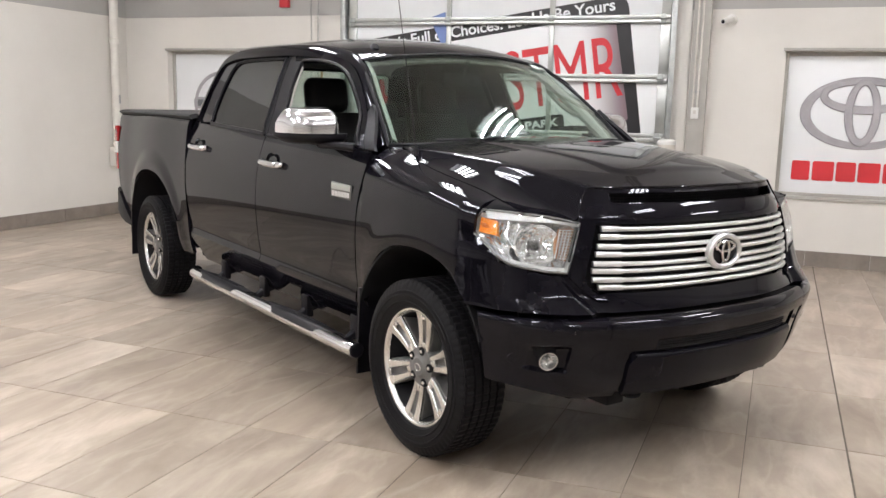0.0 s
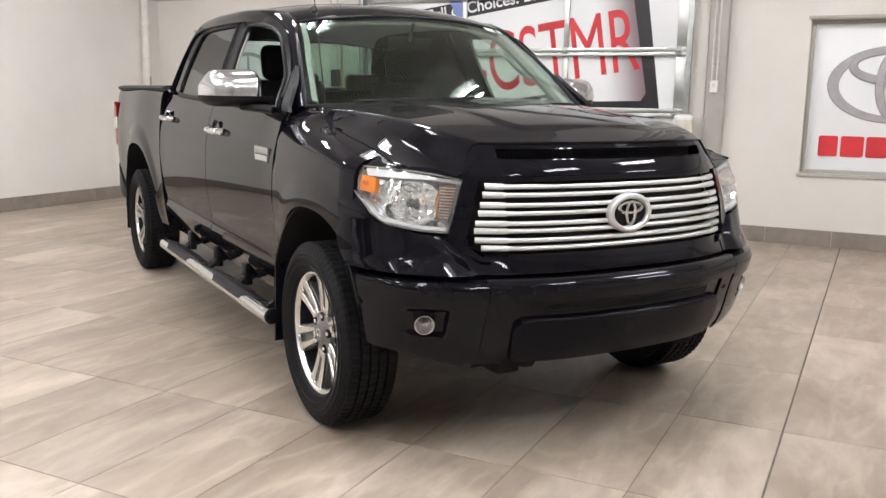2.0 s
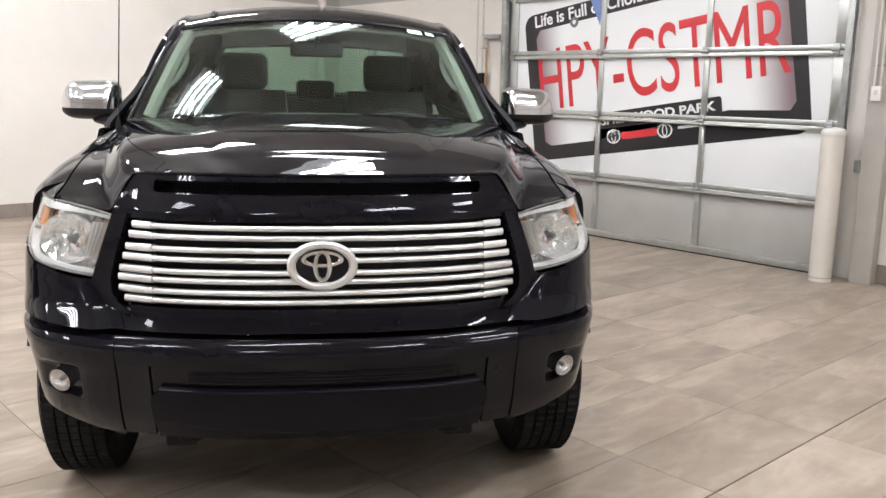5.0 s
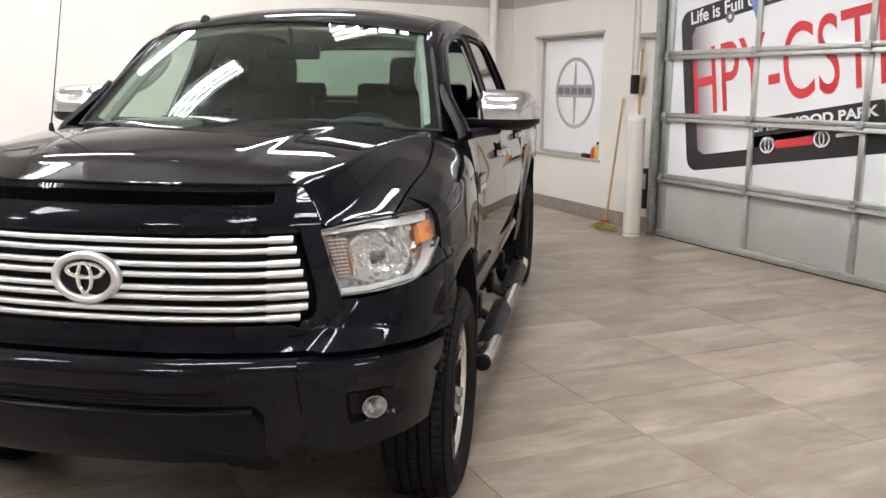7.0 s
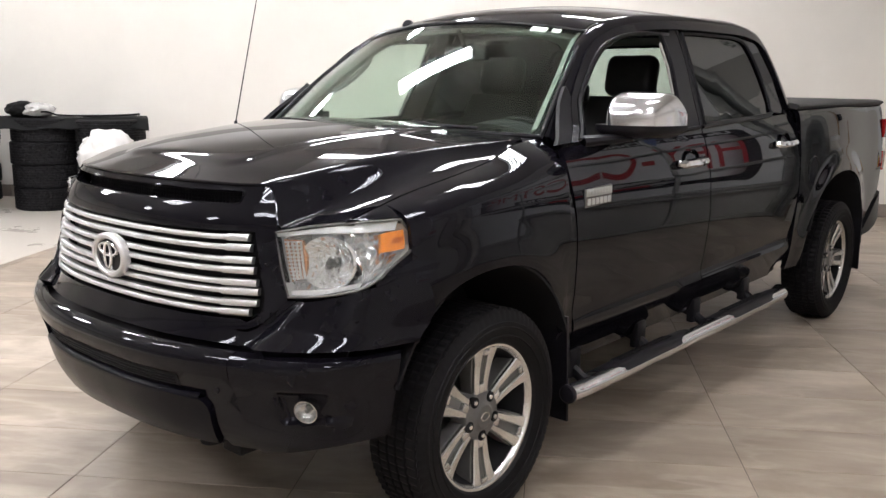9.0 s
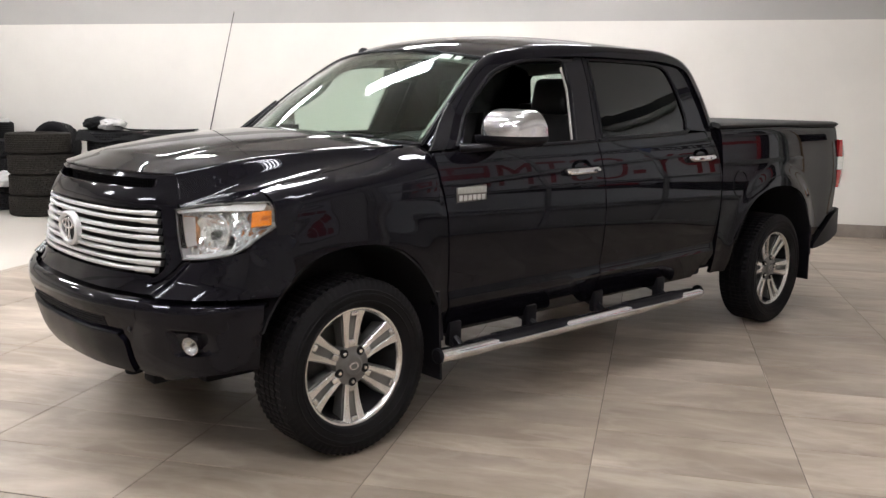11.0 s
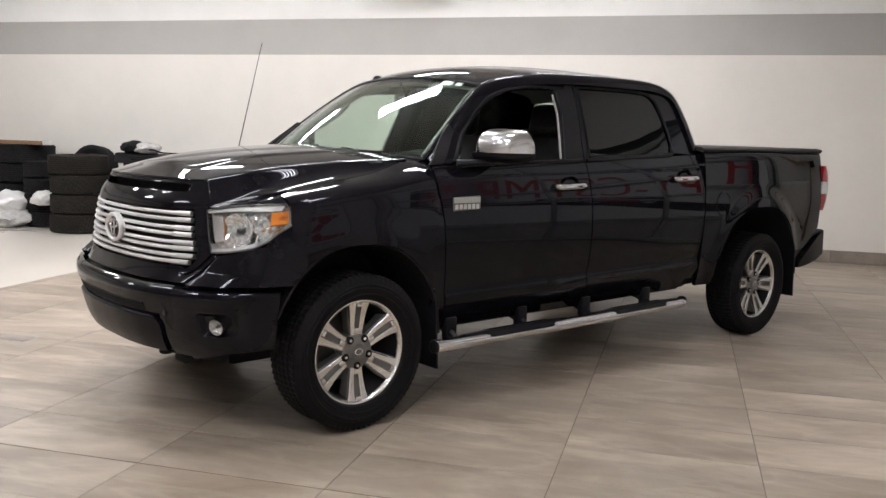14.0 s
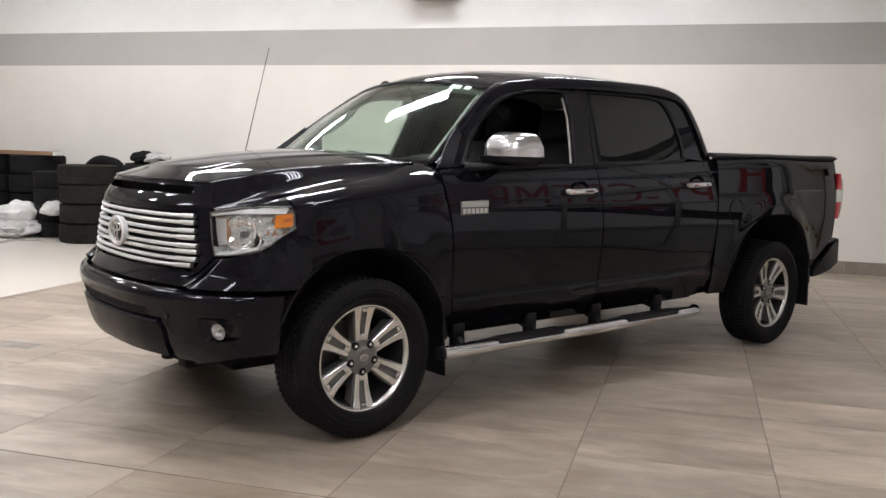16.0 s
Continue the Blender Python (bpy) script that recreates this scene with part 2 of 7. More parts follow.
M_paint = material("black_car_paint", (0.0055, 0.0050, 0.0074), 0.02, vary=0.3, scale=3, ior=1.30)
M_chrome = material("chrome", (0.70, 0.70, 0.72), 0.07, 1.0, vary=0.08, scale=12)
M_satin = material("satin_chrome", (0.74, 0.74, 0.75), 0.46, 1.0, vary=0.06, scale=20)
M_steel = material("machined_alloy", (0.76, 0.76, 0.75), 0.26, 1.0, vary=0.1, scale=30, bump=0.05, bump_scale=200)
M_alloy_grey = material("grey_painted_alloy", (0.16, 0.155, 0.15), 0.4, 0.4, vary=0.12, scale=25)
M_black = material("black_plastic", (0.0080, 0.0073, 0.0098), 0.40, vary=0.25, scale=14, bump=0.12, bump_scale=220)
M_panel = material("black_satin_panel", (0.0050, 0.0045, 0.0078), 0.26, vary=0.25, scale=5, ior=1.20, bump=0.03, bump_scale=300)
M_rubber = material("black_tyre_rubber", (0.0062, 0.0056, 0.0068), 0.66, vary=0.3, scale=9, bump=0.2, bump_scale=160)
M_cap = material("soft_chrome", (0.70, 0.70, 0.72), 0.17, 1.0, vary=0.06, scale=12)
M_rubber_old = material("dusty_tyre_rubber", (0.0150, 0.0125, 0.0100), 0.72, vary=0.40, scale=6, bump=0.3, bump_scale=120)
M_under = material("underbody_black", (0.011, 0.0105, 0.012), 0.8, vary=0.3, scale=6)
M_vinyl = material("tonneau_vinyl", (0.03, 0.03, 0.03), 0.5, vary=0.2, scale=6, bump=0.3, bump_scale=240)
M_leather = material("black_leather", (0.018, 0.017, 0.018), 0.45, vary=0.25, scale=10, bump=0.25, bump_scale=120)
M_dash = material("dark_dashboard", (0.042, 0.042, 0.043), 0.55, vary=0.2, scale=10, bump=0.2, bump_scale=150)
M_trim_in = material("grey_cabin_trim", (0.33, 0.32, 0.30), 0.7, vary=0.08, scale=8, bump=0.2, bump_scale=200)
M_screen = glass("windscreen_glass", (0.72, 0.82, 0.76))
M_clear = glass("clear_lamp_glass", (0.94, 0.95, 0.95))
M_privacy = glass("dark_privacy_glass", (0.06, 0.065, 0.065))
M_side = glass("side_glass", (0.70, 0.78, 0.74))
M_amber = material("amber_lens", (0.85, 0.25, 0.02), 0.18, vary=0.15, scale=40, coat=0.6)
M_amber_dark = material("dark_amber", (0.48, 0.11, 0.012), 0.25, vary=0.2, scale=60)
M_amber_in = material("inner_marker_lens", (0.50, 0.24, 0.12), 0.2, vary=0.3, scale=40, coat=0.5)
M_red = material("red_lamp_lens", (0.42, 0.012, 0.015), 0.15, vary=0.2, scale=30, coat=0.7)
M_white_lens = material("white_lamp_lens", (0.75, 0.73, 0.70), 0.2, vary=0.1, scale=40, coat=0.5)
M_bowl = material("polished_bowl", (0.95, 0.95, 0.96), 0.09, 0.84, vary=0.05, scale=30)
M_fog = material("dull_fog_bowl", (0.66, 0.66, 0.67), 0.22, 1.0, vary=0.1, scale=30)
M_bezel = material("bright_lamp_bezel", (0.80, 0.80, 0.80), 0.30, 0.1, vary=0.1, scale=20)
M_alu = material("brushed_aluminium", (0.55, 0.56, 0.54), 0.38, 0.85, vary=0.12, scale=7, bump=0.08, bump_scale=200)
M_galv = material("galvanised_steel", (0.40, 0.41, 0.40), 0.42, 0.8, vary=0.25, scale=14)
M_door_grey = material("grey_door_panel", (0.42, 0.41, 0.385), 0.5, vary=0.08, scale=3, bump=0.1, bump_scale=120)
M_sign_white = material("white_vinyl", (0.82, 0.83, 0.84), 0.35, vary=0.03, scale=2)
M_sign_black = material("black_vinyl", (0.018, 0.016, 0.018), 0.35, vary=0.2, scale=4)
M_sign_red = material("red_vinyl", (0.62, 0.035, 0.045), 0.35, vary=0.1, scale=4)
M_sign_grey = material("silver_grey_vinyl", (0.42, 0.40, 0.42), 0.35, vary=0.35, scale=1.4)
M_sign_dark = material("dark_grey_vinyl", (0.16, 0.16, 0.17), 0.35, vary=0.2, scale=3)
M_sign_blue = material("blue_vinyl", (0.18, 0.26, 0.55), 0.35, vary=0.2, scale=6)
M_cream = material("cream_painted_steel", (0.66, 0.62, 0.56), 0.5, vary=0.08, scale=4, bump=0.1, bump_scale=80)
M_col = material("grey_painted_steel", (0.42, 0.40, 0.365), 0.5, vary=0.1, scale=4, bump=0.1, bump_scale=80)
M_pipe = material("off_white_pipe", (0.66, 0.63, 0.58), 0.45, vary=0.08, scale=8)
M_white_plastic = material("white_plastic", (0.76, 0.75, 0.72), 0.4, vary=0.05, scale=10)
M_alarm = material("red_alarm_plastic", (0.45, 0.02, 0.03), 0.4, vary=0.15, scale=12)
M_board = material("brown_board_wood", (0.28, 0.165, 0.09), 0.6, vary=0.3, scale=10, stretch=(8, 1, 8), bump=0.2, bump_scale=60)
M_wood = material("raw_wood", (0.42, 0.27, 0.14), 0.6, vary=0.3, scale=10, stretch=(1, 1, 8), bump=0.2, bump_scale=60)
M_mop = material("yellow_green_mop_strands", (0.28, 0.26, 0.07), 0.9, vary=0.5, scale=30, bump=0.6, bump_scale=90)
M_bag = material("white_plastic_bag", (0.72, 0.71, 0.70), 0.3, vary=0.12, scale=9, bump=0.5, bump_scale=30)
M_bag_clear = material("milky_plastic_sheet", (0.50, 0.49, 0.48), 0.25, vary=0.25, scale=10, bump=0.5, bump_scale=30)
M_cloth = material("black_cloth", (0.006, 0.006, 0.0065), 0.85, vary=0.3, scale=20, bump=0.4, bump_scale=80)
M_yellow = material("yellow_bottle_plastic", (0.70, 0.50, 0.03), 0.3, vary=0.1, scale=20)
M_red_pl = material("red_bottle_plastic", (0.55, 0.05, 0.03), 0.3, vary=0.1, scale=20)
M_housing = material("grey_fixture_metal", (0.22, 0.22, 0.22), 0.5, 0.3, vary=0.1, scale=6)
M_tube = glow("lit_fluorescent_tube", (0.985, 0.985, 1.012), TUBE_POWER)
M_sticker = material("pale_green_sticker", (0.62, 0.74, 0.66), 0.5, vary=0.08, scale=40)


def tile_material():
    """Taupe porcelain with pale streaks along the tile and a tone of its own for each piece."""
    m = bpy.data.materials.new("taupe_porcelain_tile")
    m.use_nodes = True
    nt = m.node_tree
    bs = nt.nodes["Principled BSDF"]
    link = nt.links.new
    geo = nt.nodes.new("ShaderNodeNewGeometry")
    oi = nt.nodes.new("ShaderNodeObjectInfo")
    cb = nt.nodes.new("ShaderNodeCombineXYZ")
    for k in range(3):
        link(oi.outputs["Random"], cb.inputs[k])
    ma = nt.nodes.new("ShaderNodeVectorMath")
    ma.operation = "MULTIPLY_ADD"
    ma.inputs[1].default_value = (19.0, 43.0, 7.0)
    link(cb.outputs[0], ma.inputs[0])
    link(geo.outputs["Position"], ma.inputs[2])
    mp = nt.nodes.new("ShaderNodeMapping")
    mp.inputs["Scale"].default_value = (2.0, 0.75, 1.0)
    mp.inputs["Rotation"].default_value = (0, 0, radians(22))
    link(ma.outputs[0], mp.inputs["Vector"])
    streak = nt.nodes.new("ShaderNodeTexNoise")
    streak.inputs["Scale"].default_value, streak.inputs["Detail"].default_value, streak.inputs["Distortion"].default_value = 1.35, 7, 0.5
    streak.inputs["Roughness"].default_value = 0.6
    link(mp.outputs[0], streak.inputs["Vector"])
    ramp = nt.nodes.new("ShaderNodeValToRGB")
    el = ramp.color_ramp.elements
    el[0].position, el[0].color = 0.30, (0.225, 0.177, 0.135, 1)
    el[1].position, el[1].color = 0.70, (0.500, 0.428, 0.356, 1)
    e = el.new(0.52)
    e.color = (0.345, 0.285, 0.228, 1)
    link(streak.outputs[0], ramp.inputs[0])
    hsv = nt.nodes.new("ShaderNodeHueSaturation")
    mr = nt.nodes.new("ShaderNodeMapRange")
    mr.inputs[3].default_value, mr.inputs[4].default_value = 0.90, 1.10
    link(oi.outputs["Random"], mr.inputs[0])
    link(mr.outputs[0], hsv.inputs["Value"])
    # thin pale and brown veins that wander over the clouds
    vm = nt.nodes.new("ShaderNodeMapping")
    vm.inputs["Scale"].default_value = (2.6, 0.8, 1.0)
    vm.inputs["Rotation"].default_value = (0, 0, radians(-28))
    link(ma.outputs[0], vm.inputs["Vector"])
    last = ramp.outputs[0]
    for size, lo, colour, much in ((1.6, 0.05, (0.53, 0.465, 0.395, 1), 0.24), (1.1, 0.07, (0.22, 0.17, 0.13, 1), 0.20)):
        vn, vs_, va, vr, vx = (nt.nodes.new(k) for k in ("ShaderNodeTexNoise", "ShaderNodeMath", "ShaderNodeMath", "ShaderNodeMapRange", "ShaderNodeMix"))
        vn.inputs["Scale"].default_value, vn.inputs["Detail"].default_value, vn.inputs["Distortion"].default_value = size, 7, 0.35
        vs_.operation, vs_.inputs[1].default_value = "SUBTRACT", 0.5
        va.operation = "ABSOLUTE"
        vr.inputs[1].default_value, vr.inputs[2].default_value = 0.0, lo
        vr.inputs[3].default_value, vr.inputs[4].default_value = much, 0.0
        vx.data_type = "RGBA"
        vx.inputs[7].default_value = colour
        link(vm.outputs[0], vn.inputs["Vector"])
        link(vn.outputs[0], vs_.inputs[0])
        link(vs_.outputs[0], va.inputs[0])
        link(va.outputs[0], vr.inputs[0])
        link(vr.outputs[0], vx.inputs[0])
        link(last, vx.inputs[6])
        last = vx.outputs[2]
    link(last, hsv.inputs["Color"])
    link(hsv.outputs[0], bs.inputs["Base Color"])
    rr = nt.nodes.new("ShaderNodeMapRange")
    rr.inputs[3].default_value, rr.inputs[4].default_value = 0.30, 0.46
    link(streak.outputs[0], rr.inputs[0])
    link(rr.outputs[0], bs.inputs["Roughness"])
    fine = nt.nodes.new("ShaderNodeTexNoise")
    fine.inputs["Scale"].default_value = 55
    link(geo.outputs["Position"], fine.inputs["Vector"])
    bp = nt.nodes.new("ShaderNodeBump")
    bp.inputs["Strength"].default_value, bp.inputs["Distance"].default_value = 0.08, 0.002
    link(fine.outputs[0], bp.inputs["Height"])
    link(bp.outputs[0], bs.inputs["Normal"])
    return m


M_paint.node_tree.nodes["Principled BSDF"].inputs["Specular Tint"].default_value = (0.91, 0.92, 1.0, 1)
M_tile = tile_material()
M_tile.node_tree.nodes["Principled BSDF"].inputs["Specular IOR Level"].default_value = 0.35
for m_ in (M_black, M_cloth, M_rubber, M_rubber_old, M_under, M_leather, M_dash, M_vinyl):
    m_.node_tree.nodes["Principled BSDF"].inputs["Specular IOR Level"].default_value = 0.2

# ---- the room ----
THICK = 0.25


def wall_along_x(name, y0, y1, x0, x1, z0, z1, holes, mat, label):
    """A wall slab along x between y0 and y1 with rectangular openings (xa, xb, za, zb) right through it."""
    bm = bmesh.new()
    xs = sorted({x0, x1, *[h[0] for h in holes], *[h[1] for h in holes]})
    zs = sorted({z0, z1, *[min(max(h[2], z0), z1) for h in holes], *[min(max(h[3], z0), z1) for h in holes]})
    inside = lambda cx, cz: any(h[0] < cx < h[1] and h[2] < cz < h[3] for h in holes)
    cells = {(i, k) for i in range(len(xs) - 1) for k in range(len(zs) - 1) if not inside((xs[i] + xs[i + 1]) / 2, (zs[k] + zs[k + 1]) / 2)}
    q = lambda *p: bm.faces.new([bm.verts.new(v) for v in p])
    for i, k in cells:
        a, b, c, d = xs[i], xs[i + 1], zs[k], zs[k + 1]
        q((a, y0, c), (b, y0, c), (b, y0, d), (a, y0, d))
        q((a, y1, c), (a, y1, d), (b, y1, d), (b, y1, c))
        if (i - 1, k) not in cells:
            q((a, y0, c), (a, y0, d), (a, y1, d), (a, y1, c))
        if (i + 1, k) not in cells:
            q((b, y0, c), (b, y1, c), (b, y1, d), (b, y0, d))
        if (i, k - 1) not in cells:
            q((a, y0, c), (a, y1, c), (b, y1, c), (b, y0, c))
        if (i, k + 1) not in cells:
            q((a, y0, d), (b, y0, d), (b, y1, d), (a, y1, d))
    bmesh.ops.remove_doubles(bm, verts=bm.verts, dist=1e-5)
    return structure(name, bm, mat, label, "wall")


DOOR = (-4.035, -0.235, -0.1, 3.25)
SIGN_W = (-6.62, -5.13, 0.70, 2.13)
SIGN_E = (0.845, 2.34, 0.70, 2.13)
BAND_LO, BAND_HI = 2.545, 3.04
wall_along_x("wall_north", WALL_A, WALL_A + THICK, WALL_B - THICK, WALL_D, 0, BAND_LO, [DOOR, SIGN_W, SIGN_E], M_wall, "warm off-white painted wall with sign openings and a door opening")
wall_along_x("wall_north_band", WALL_A, WALL_A + THICK, WALL_B - THICK, WALL_D, BAND_LO, BAND_HI, [DOOR], M_band, "grey painted band along the wall")
wall_along_x("wall_north_upper", WALL_A, WALL_A + THICK, WALL_B - THICK, WALL_D, BAND_HI, CEILING, [DOOR], M_upper, "white painted upper wall")
for z0, z1, m, n, lab in ((0, BAND_LO, M_wall, "", "warm off-white painted wall"), (BAND_LO, BAND_HI, M_band, "_band", "grey painted band along the wall"), (BAND_HI, CEILING, M_upper, "_upper", "white painted upper wall")):
    structure("wall_west" + n, box(((WALL_B - THICK / 2), (WALL_A + WALL_C) / 2, (z0 + z1) / 2), (THICK, WALL_A - WALL_C, z1 - z0)), m, lab, "wall")
    structure("wall_south" + n, box(((WALL_B + WALL_D) / 2, WALL_C - THICK / 2, (z0 + z1) / 2), (WALL_D - WALL_B + 2 * THICK, THICK, z1 - z0)), m, lab, "wall")
    structure("wall_east" + n, box((WALL_D + THICK / 2, (WALL_A + WALL_C) / 2 + THICK / 2, (z0 + z1) / 2), (THICK, WALL_A - WALL_C + THICK, z1 - z0)), m, lab, "wall")
structure("ceiling", box(((WALL_B + WALL_D) / 2, (WALL_A + WALL_C) / 2, CEILING + 0.1), (WALL_D - WALL_B + 1, WALL_A - WALL_C + 1, 0.2)), M_ceiling, "plain grey painted ceiling", "ceiling")
bm = bmesh.new()
add_box(bm, ((WALL_B + WALL_D) / 2, -1.235, (4.5 + CEILING) / 2), (WALL_D - WALL_B, 0.62, CEILING - 4.5), 0.01)
add_box(bm, (WALL_B + 0.30, -1.235, (3.40 + 4.52) / 2), (0.60, 0.62, 1.12), 0.01)
structure("ceiling_beam", bm, M_upper, "white boxed ceiling beam with a haunch on the wall", "beam")

# floors: a base slab under the tiles, and the light coated floor beyond
floor = structure("floor", box(((WALL_B + WALL_D) / 2, (WALL_A + MATTE_EDGE) / 2 + 0.2, -0.062), (WALL_D - WALL_B + 0.6, WALL_A - MATTE_EDGE + 0.4, 0.12)), M_grout, "taupe porcelain tiled showroom floor in straight courses", "floor")
structure("floor_light", box(((WALL_B + WALL_D) / 2, (WALL_C + MATTE_EDGE) / 2, -0.06), (WALL_D - WALL_B + 0.6, MATTE_EDGE - WALL_C, 0.12), 0.002), M_matte, "light beige smooth coated floor by the tyres", "floor")


def light_fixture():
    root = thing("ceiling_light", "white high-bay light fixture with lit fluorescent tubes", "ceiling light", group="ceiling lights")
    bm = bmesh.new()
    add_box(bm, (0, 0, 0.09), (1.24, 0.18, 0.06), 0.01)
    for s in (-1, 1):
        add_shell(bm, [[V(x, s * y, z) for x in (-0.62, 0.62)] for y, z in ((0.145, 0.070), (0.18, 0.055), (0.25, 0.01), (0.30, -0.07))], 0.004, (0, 0, 0.5))
    part("housing", bm, M_housing, root, "grey reflector housing")
    for k in range(4):
        part("tube", lathe([(0, -0.59), (0.018, -0.59), (0.018, 0.59), (0, 0.59)], 8, pose(0, -0.18 + 0.12 * k, 0.0, 0, 90, 0)), M_tube, root, "lit white fluorescent tube")
    for x in (-0.5, 0.5):
        bm = bmesh.new()
        add_tube(bm, [(x, 0, 0.11), (x, 0, CEILING - 4.25)], 0.004, 6)
        part("hanger", bm, M_galv, root)
    return root


first = light_fixture()
spots = [(x, y) for y, xs in ((1.65, (-4.9, -2.2, 0.4, 3.5, 6.5)), (-0.85, (-4.9, -2.2, 0.4, 3.5)), (-3.9, (-4.9, -2.2, 0.4, 3.5)), (-6.9, (-4.9, -2.2, 0.4))) for x in xs]
first.matrix_basis = pose(spots[0][0], spots[0][1], 4.25, 0, 0, 90)
for x, y in spots[1:]:
    copy_thing(first, pose(x, y, 4.25, 0, 0, 90))


# ---- the overhead door ----
def overhead_door():
    root = thing("overhead_door", "sectional aluminium overhead door with printed vinyl over its panes, closed", "garage door", kind="structure")
    X0, X1, Y = -3.985, -0.285, 5.27
    cols = (X0, -2.73, -1.54, X1)
    zs = (0.0, 0.615, 1.235, 1.845, 2.455, 3.07)
    for k in range(5):
        for c in range(3):
            w, h = cols[c + 1] - cols[c], zs[k + 1] - zs[k]
            m = M_door_grey if k == 0 else M_sign_white
            part("panel", box(((cols[c] + cols[c + 1]) / 2, Y + 0.03, (zs[k] + zs[k + 1]) / 2), (w - 0.002, 0.03, h - 0.002), 0.002), m, root, "grey solid door panel" if k == 0 else "white vinyl covered pane")
    for z in zs[1:]:
        bm = bmesh.new()
        add_box(bm, ((X0 + X1) / 2, Y - 0.012, z - 0.022), (X1 - X0, 0.05, 0.04), 0.006)
        add_box(bm, ((X0 + X1) / 2, Y - 0.006, z + 0.024), (X1 - X0, 0.04, 0.042), 0.005)
        add_box(bm, ((X0 + X1) / 2 - 0.05, Y - 0.045, z - 0.03), (X1 - X0 - 0.45, 0.018, 0.012), 0.003)
        part("rail", bm, M_alu, root, "aluminium rail between door sections")
    part("rail", box(((X0 + X1) / 2, Y - 0.006, 0.04), (X1 - X0, 0.04, 0.06), 0.006), M_alu, root, "aluminium bottom rail")
    part("bottom_seal", box(((X0 + X1) / 2, Y, 0.006), (X1 - X0, 0.05, 0.016), 0.004), M_black, root, "black rubber bottom seal")
    for x in cols:
        for k in range(5):
            inner = x in cols[1:3]
            ww = 0.055 if inner else 0.10
            xc = x if inner else x + (0.05 if x < -2 else -0.05)
            part("stile", box((xc, Y + 0.004, (zs[k] + zs[k + 1]) / 2), (ww, 0.03, zs[k + 1] - zs[k] - 0.085), 0.004), M_alu, root, "aluminium upright between door panes")
    for x in cols:
        for z in zs[1:5]:
            xc = x if x in cols[1:3] else x + (0.07 if x < -2 else -0.07)
            bm = bmesh.new()
            add_box(bm, (xc, Y - 0.045, z), (0.055, 0.014, 0.10), 0.003)
            add_tube(bm, [(xc - 0.035, Y - 0.052, z), (xc + 0.035, Y - 0.052, z)], 0.011, 8)
            part("hinge", bm, M_galv, root, "steel door hinge")
    for x, s in ((X0 - 0.02, -1), (X1 + 0.02, 1)):
        bm = bmesh.new()
        add_box(bm, (x, Y - 0.055, 1.62), (0.012, 0.075, 3.2), 0.002)
        add_box(bm, (x + s * 0.025, Y - 0.09, 1.62), (0.05, 0.008, 3.2), 0.002)
        add_box(bm, (x + s * 0.03, Y + 0.0, 1.62), (0.014, 0.05, 3.2), 0.003)
        part("track", bm, M_galv, root, "galvanised steel roller track")
    return root


door_1 = overhead_door()

# the printed plate picture over the door panes: flat vinyl, tilted a little
TILT_PRINT = 8.6
PRINT = Matrix.Translation((-2.163, 5.2830, 1.712)) @ pose(0, 0, 0, 90, 0, 0) @ pose(0, 0, 0, 0, 0, TILT_PRINT)


def fade_print():
    """White vinyl printed with a rosy grey shade towards both ends."""
    m = material("shaded_white_vinyl", (0.82, 0.83, 0.84), 0.35)
    nt = m.node_tree
    geo, sub, dot, ab, mr, ns, mx = (nt.nodes.new(k) for k in ("ShaderNodeNewGeometry", "ShaderNodeVectorMath", "ShaderNodeVectorMath", "ShaderNodeMath", "ShaderNodeMapRange", "ShaderNodeTexNoise", "ShaderNodeMix"))
    sub.operation, dot.operation, ab.operation = "SUBTRACT", "DOT_PRODUCT", "ABSOLUTE"
    sub.inputs[1].default_value = PRINT.translation
    dot.inputs[1].default_value = PRINT.to_3x3() @ V(1, 0, 0)
    mr.inputs[1].default_value, mr.inputs[2].default_value = 0.98, 1.46
    mr.interpolation_type = "SMOOTHSTEP"
    mx.data_type = "RGBA"
    mx.inputs[6].default_value, mx.inputs[7].default_value = (0.82, 0.83, 0.84, 1), (0.20, 0.13, 0.15, 1)
    nt.links.new(geo.outputs["Position"], sub.inputs[0])
    nt.links.new(sub.outputs[0], dot.inputs[0])
    nt.links.new(dot.outputs["Value"], ab.inputs[0])
    nt.links.new(ab.outputs[0], mr.inputs[0])
    nt.links.new(mr.outputs[0], mx.inputs[0])
    nt.links.new(mx.outputs[2], nt.nodes["Principled BSDF"].inputs["Base Color"])
    nt.nodes.remove(ns)
    return m


M_fade = fade_print()


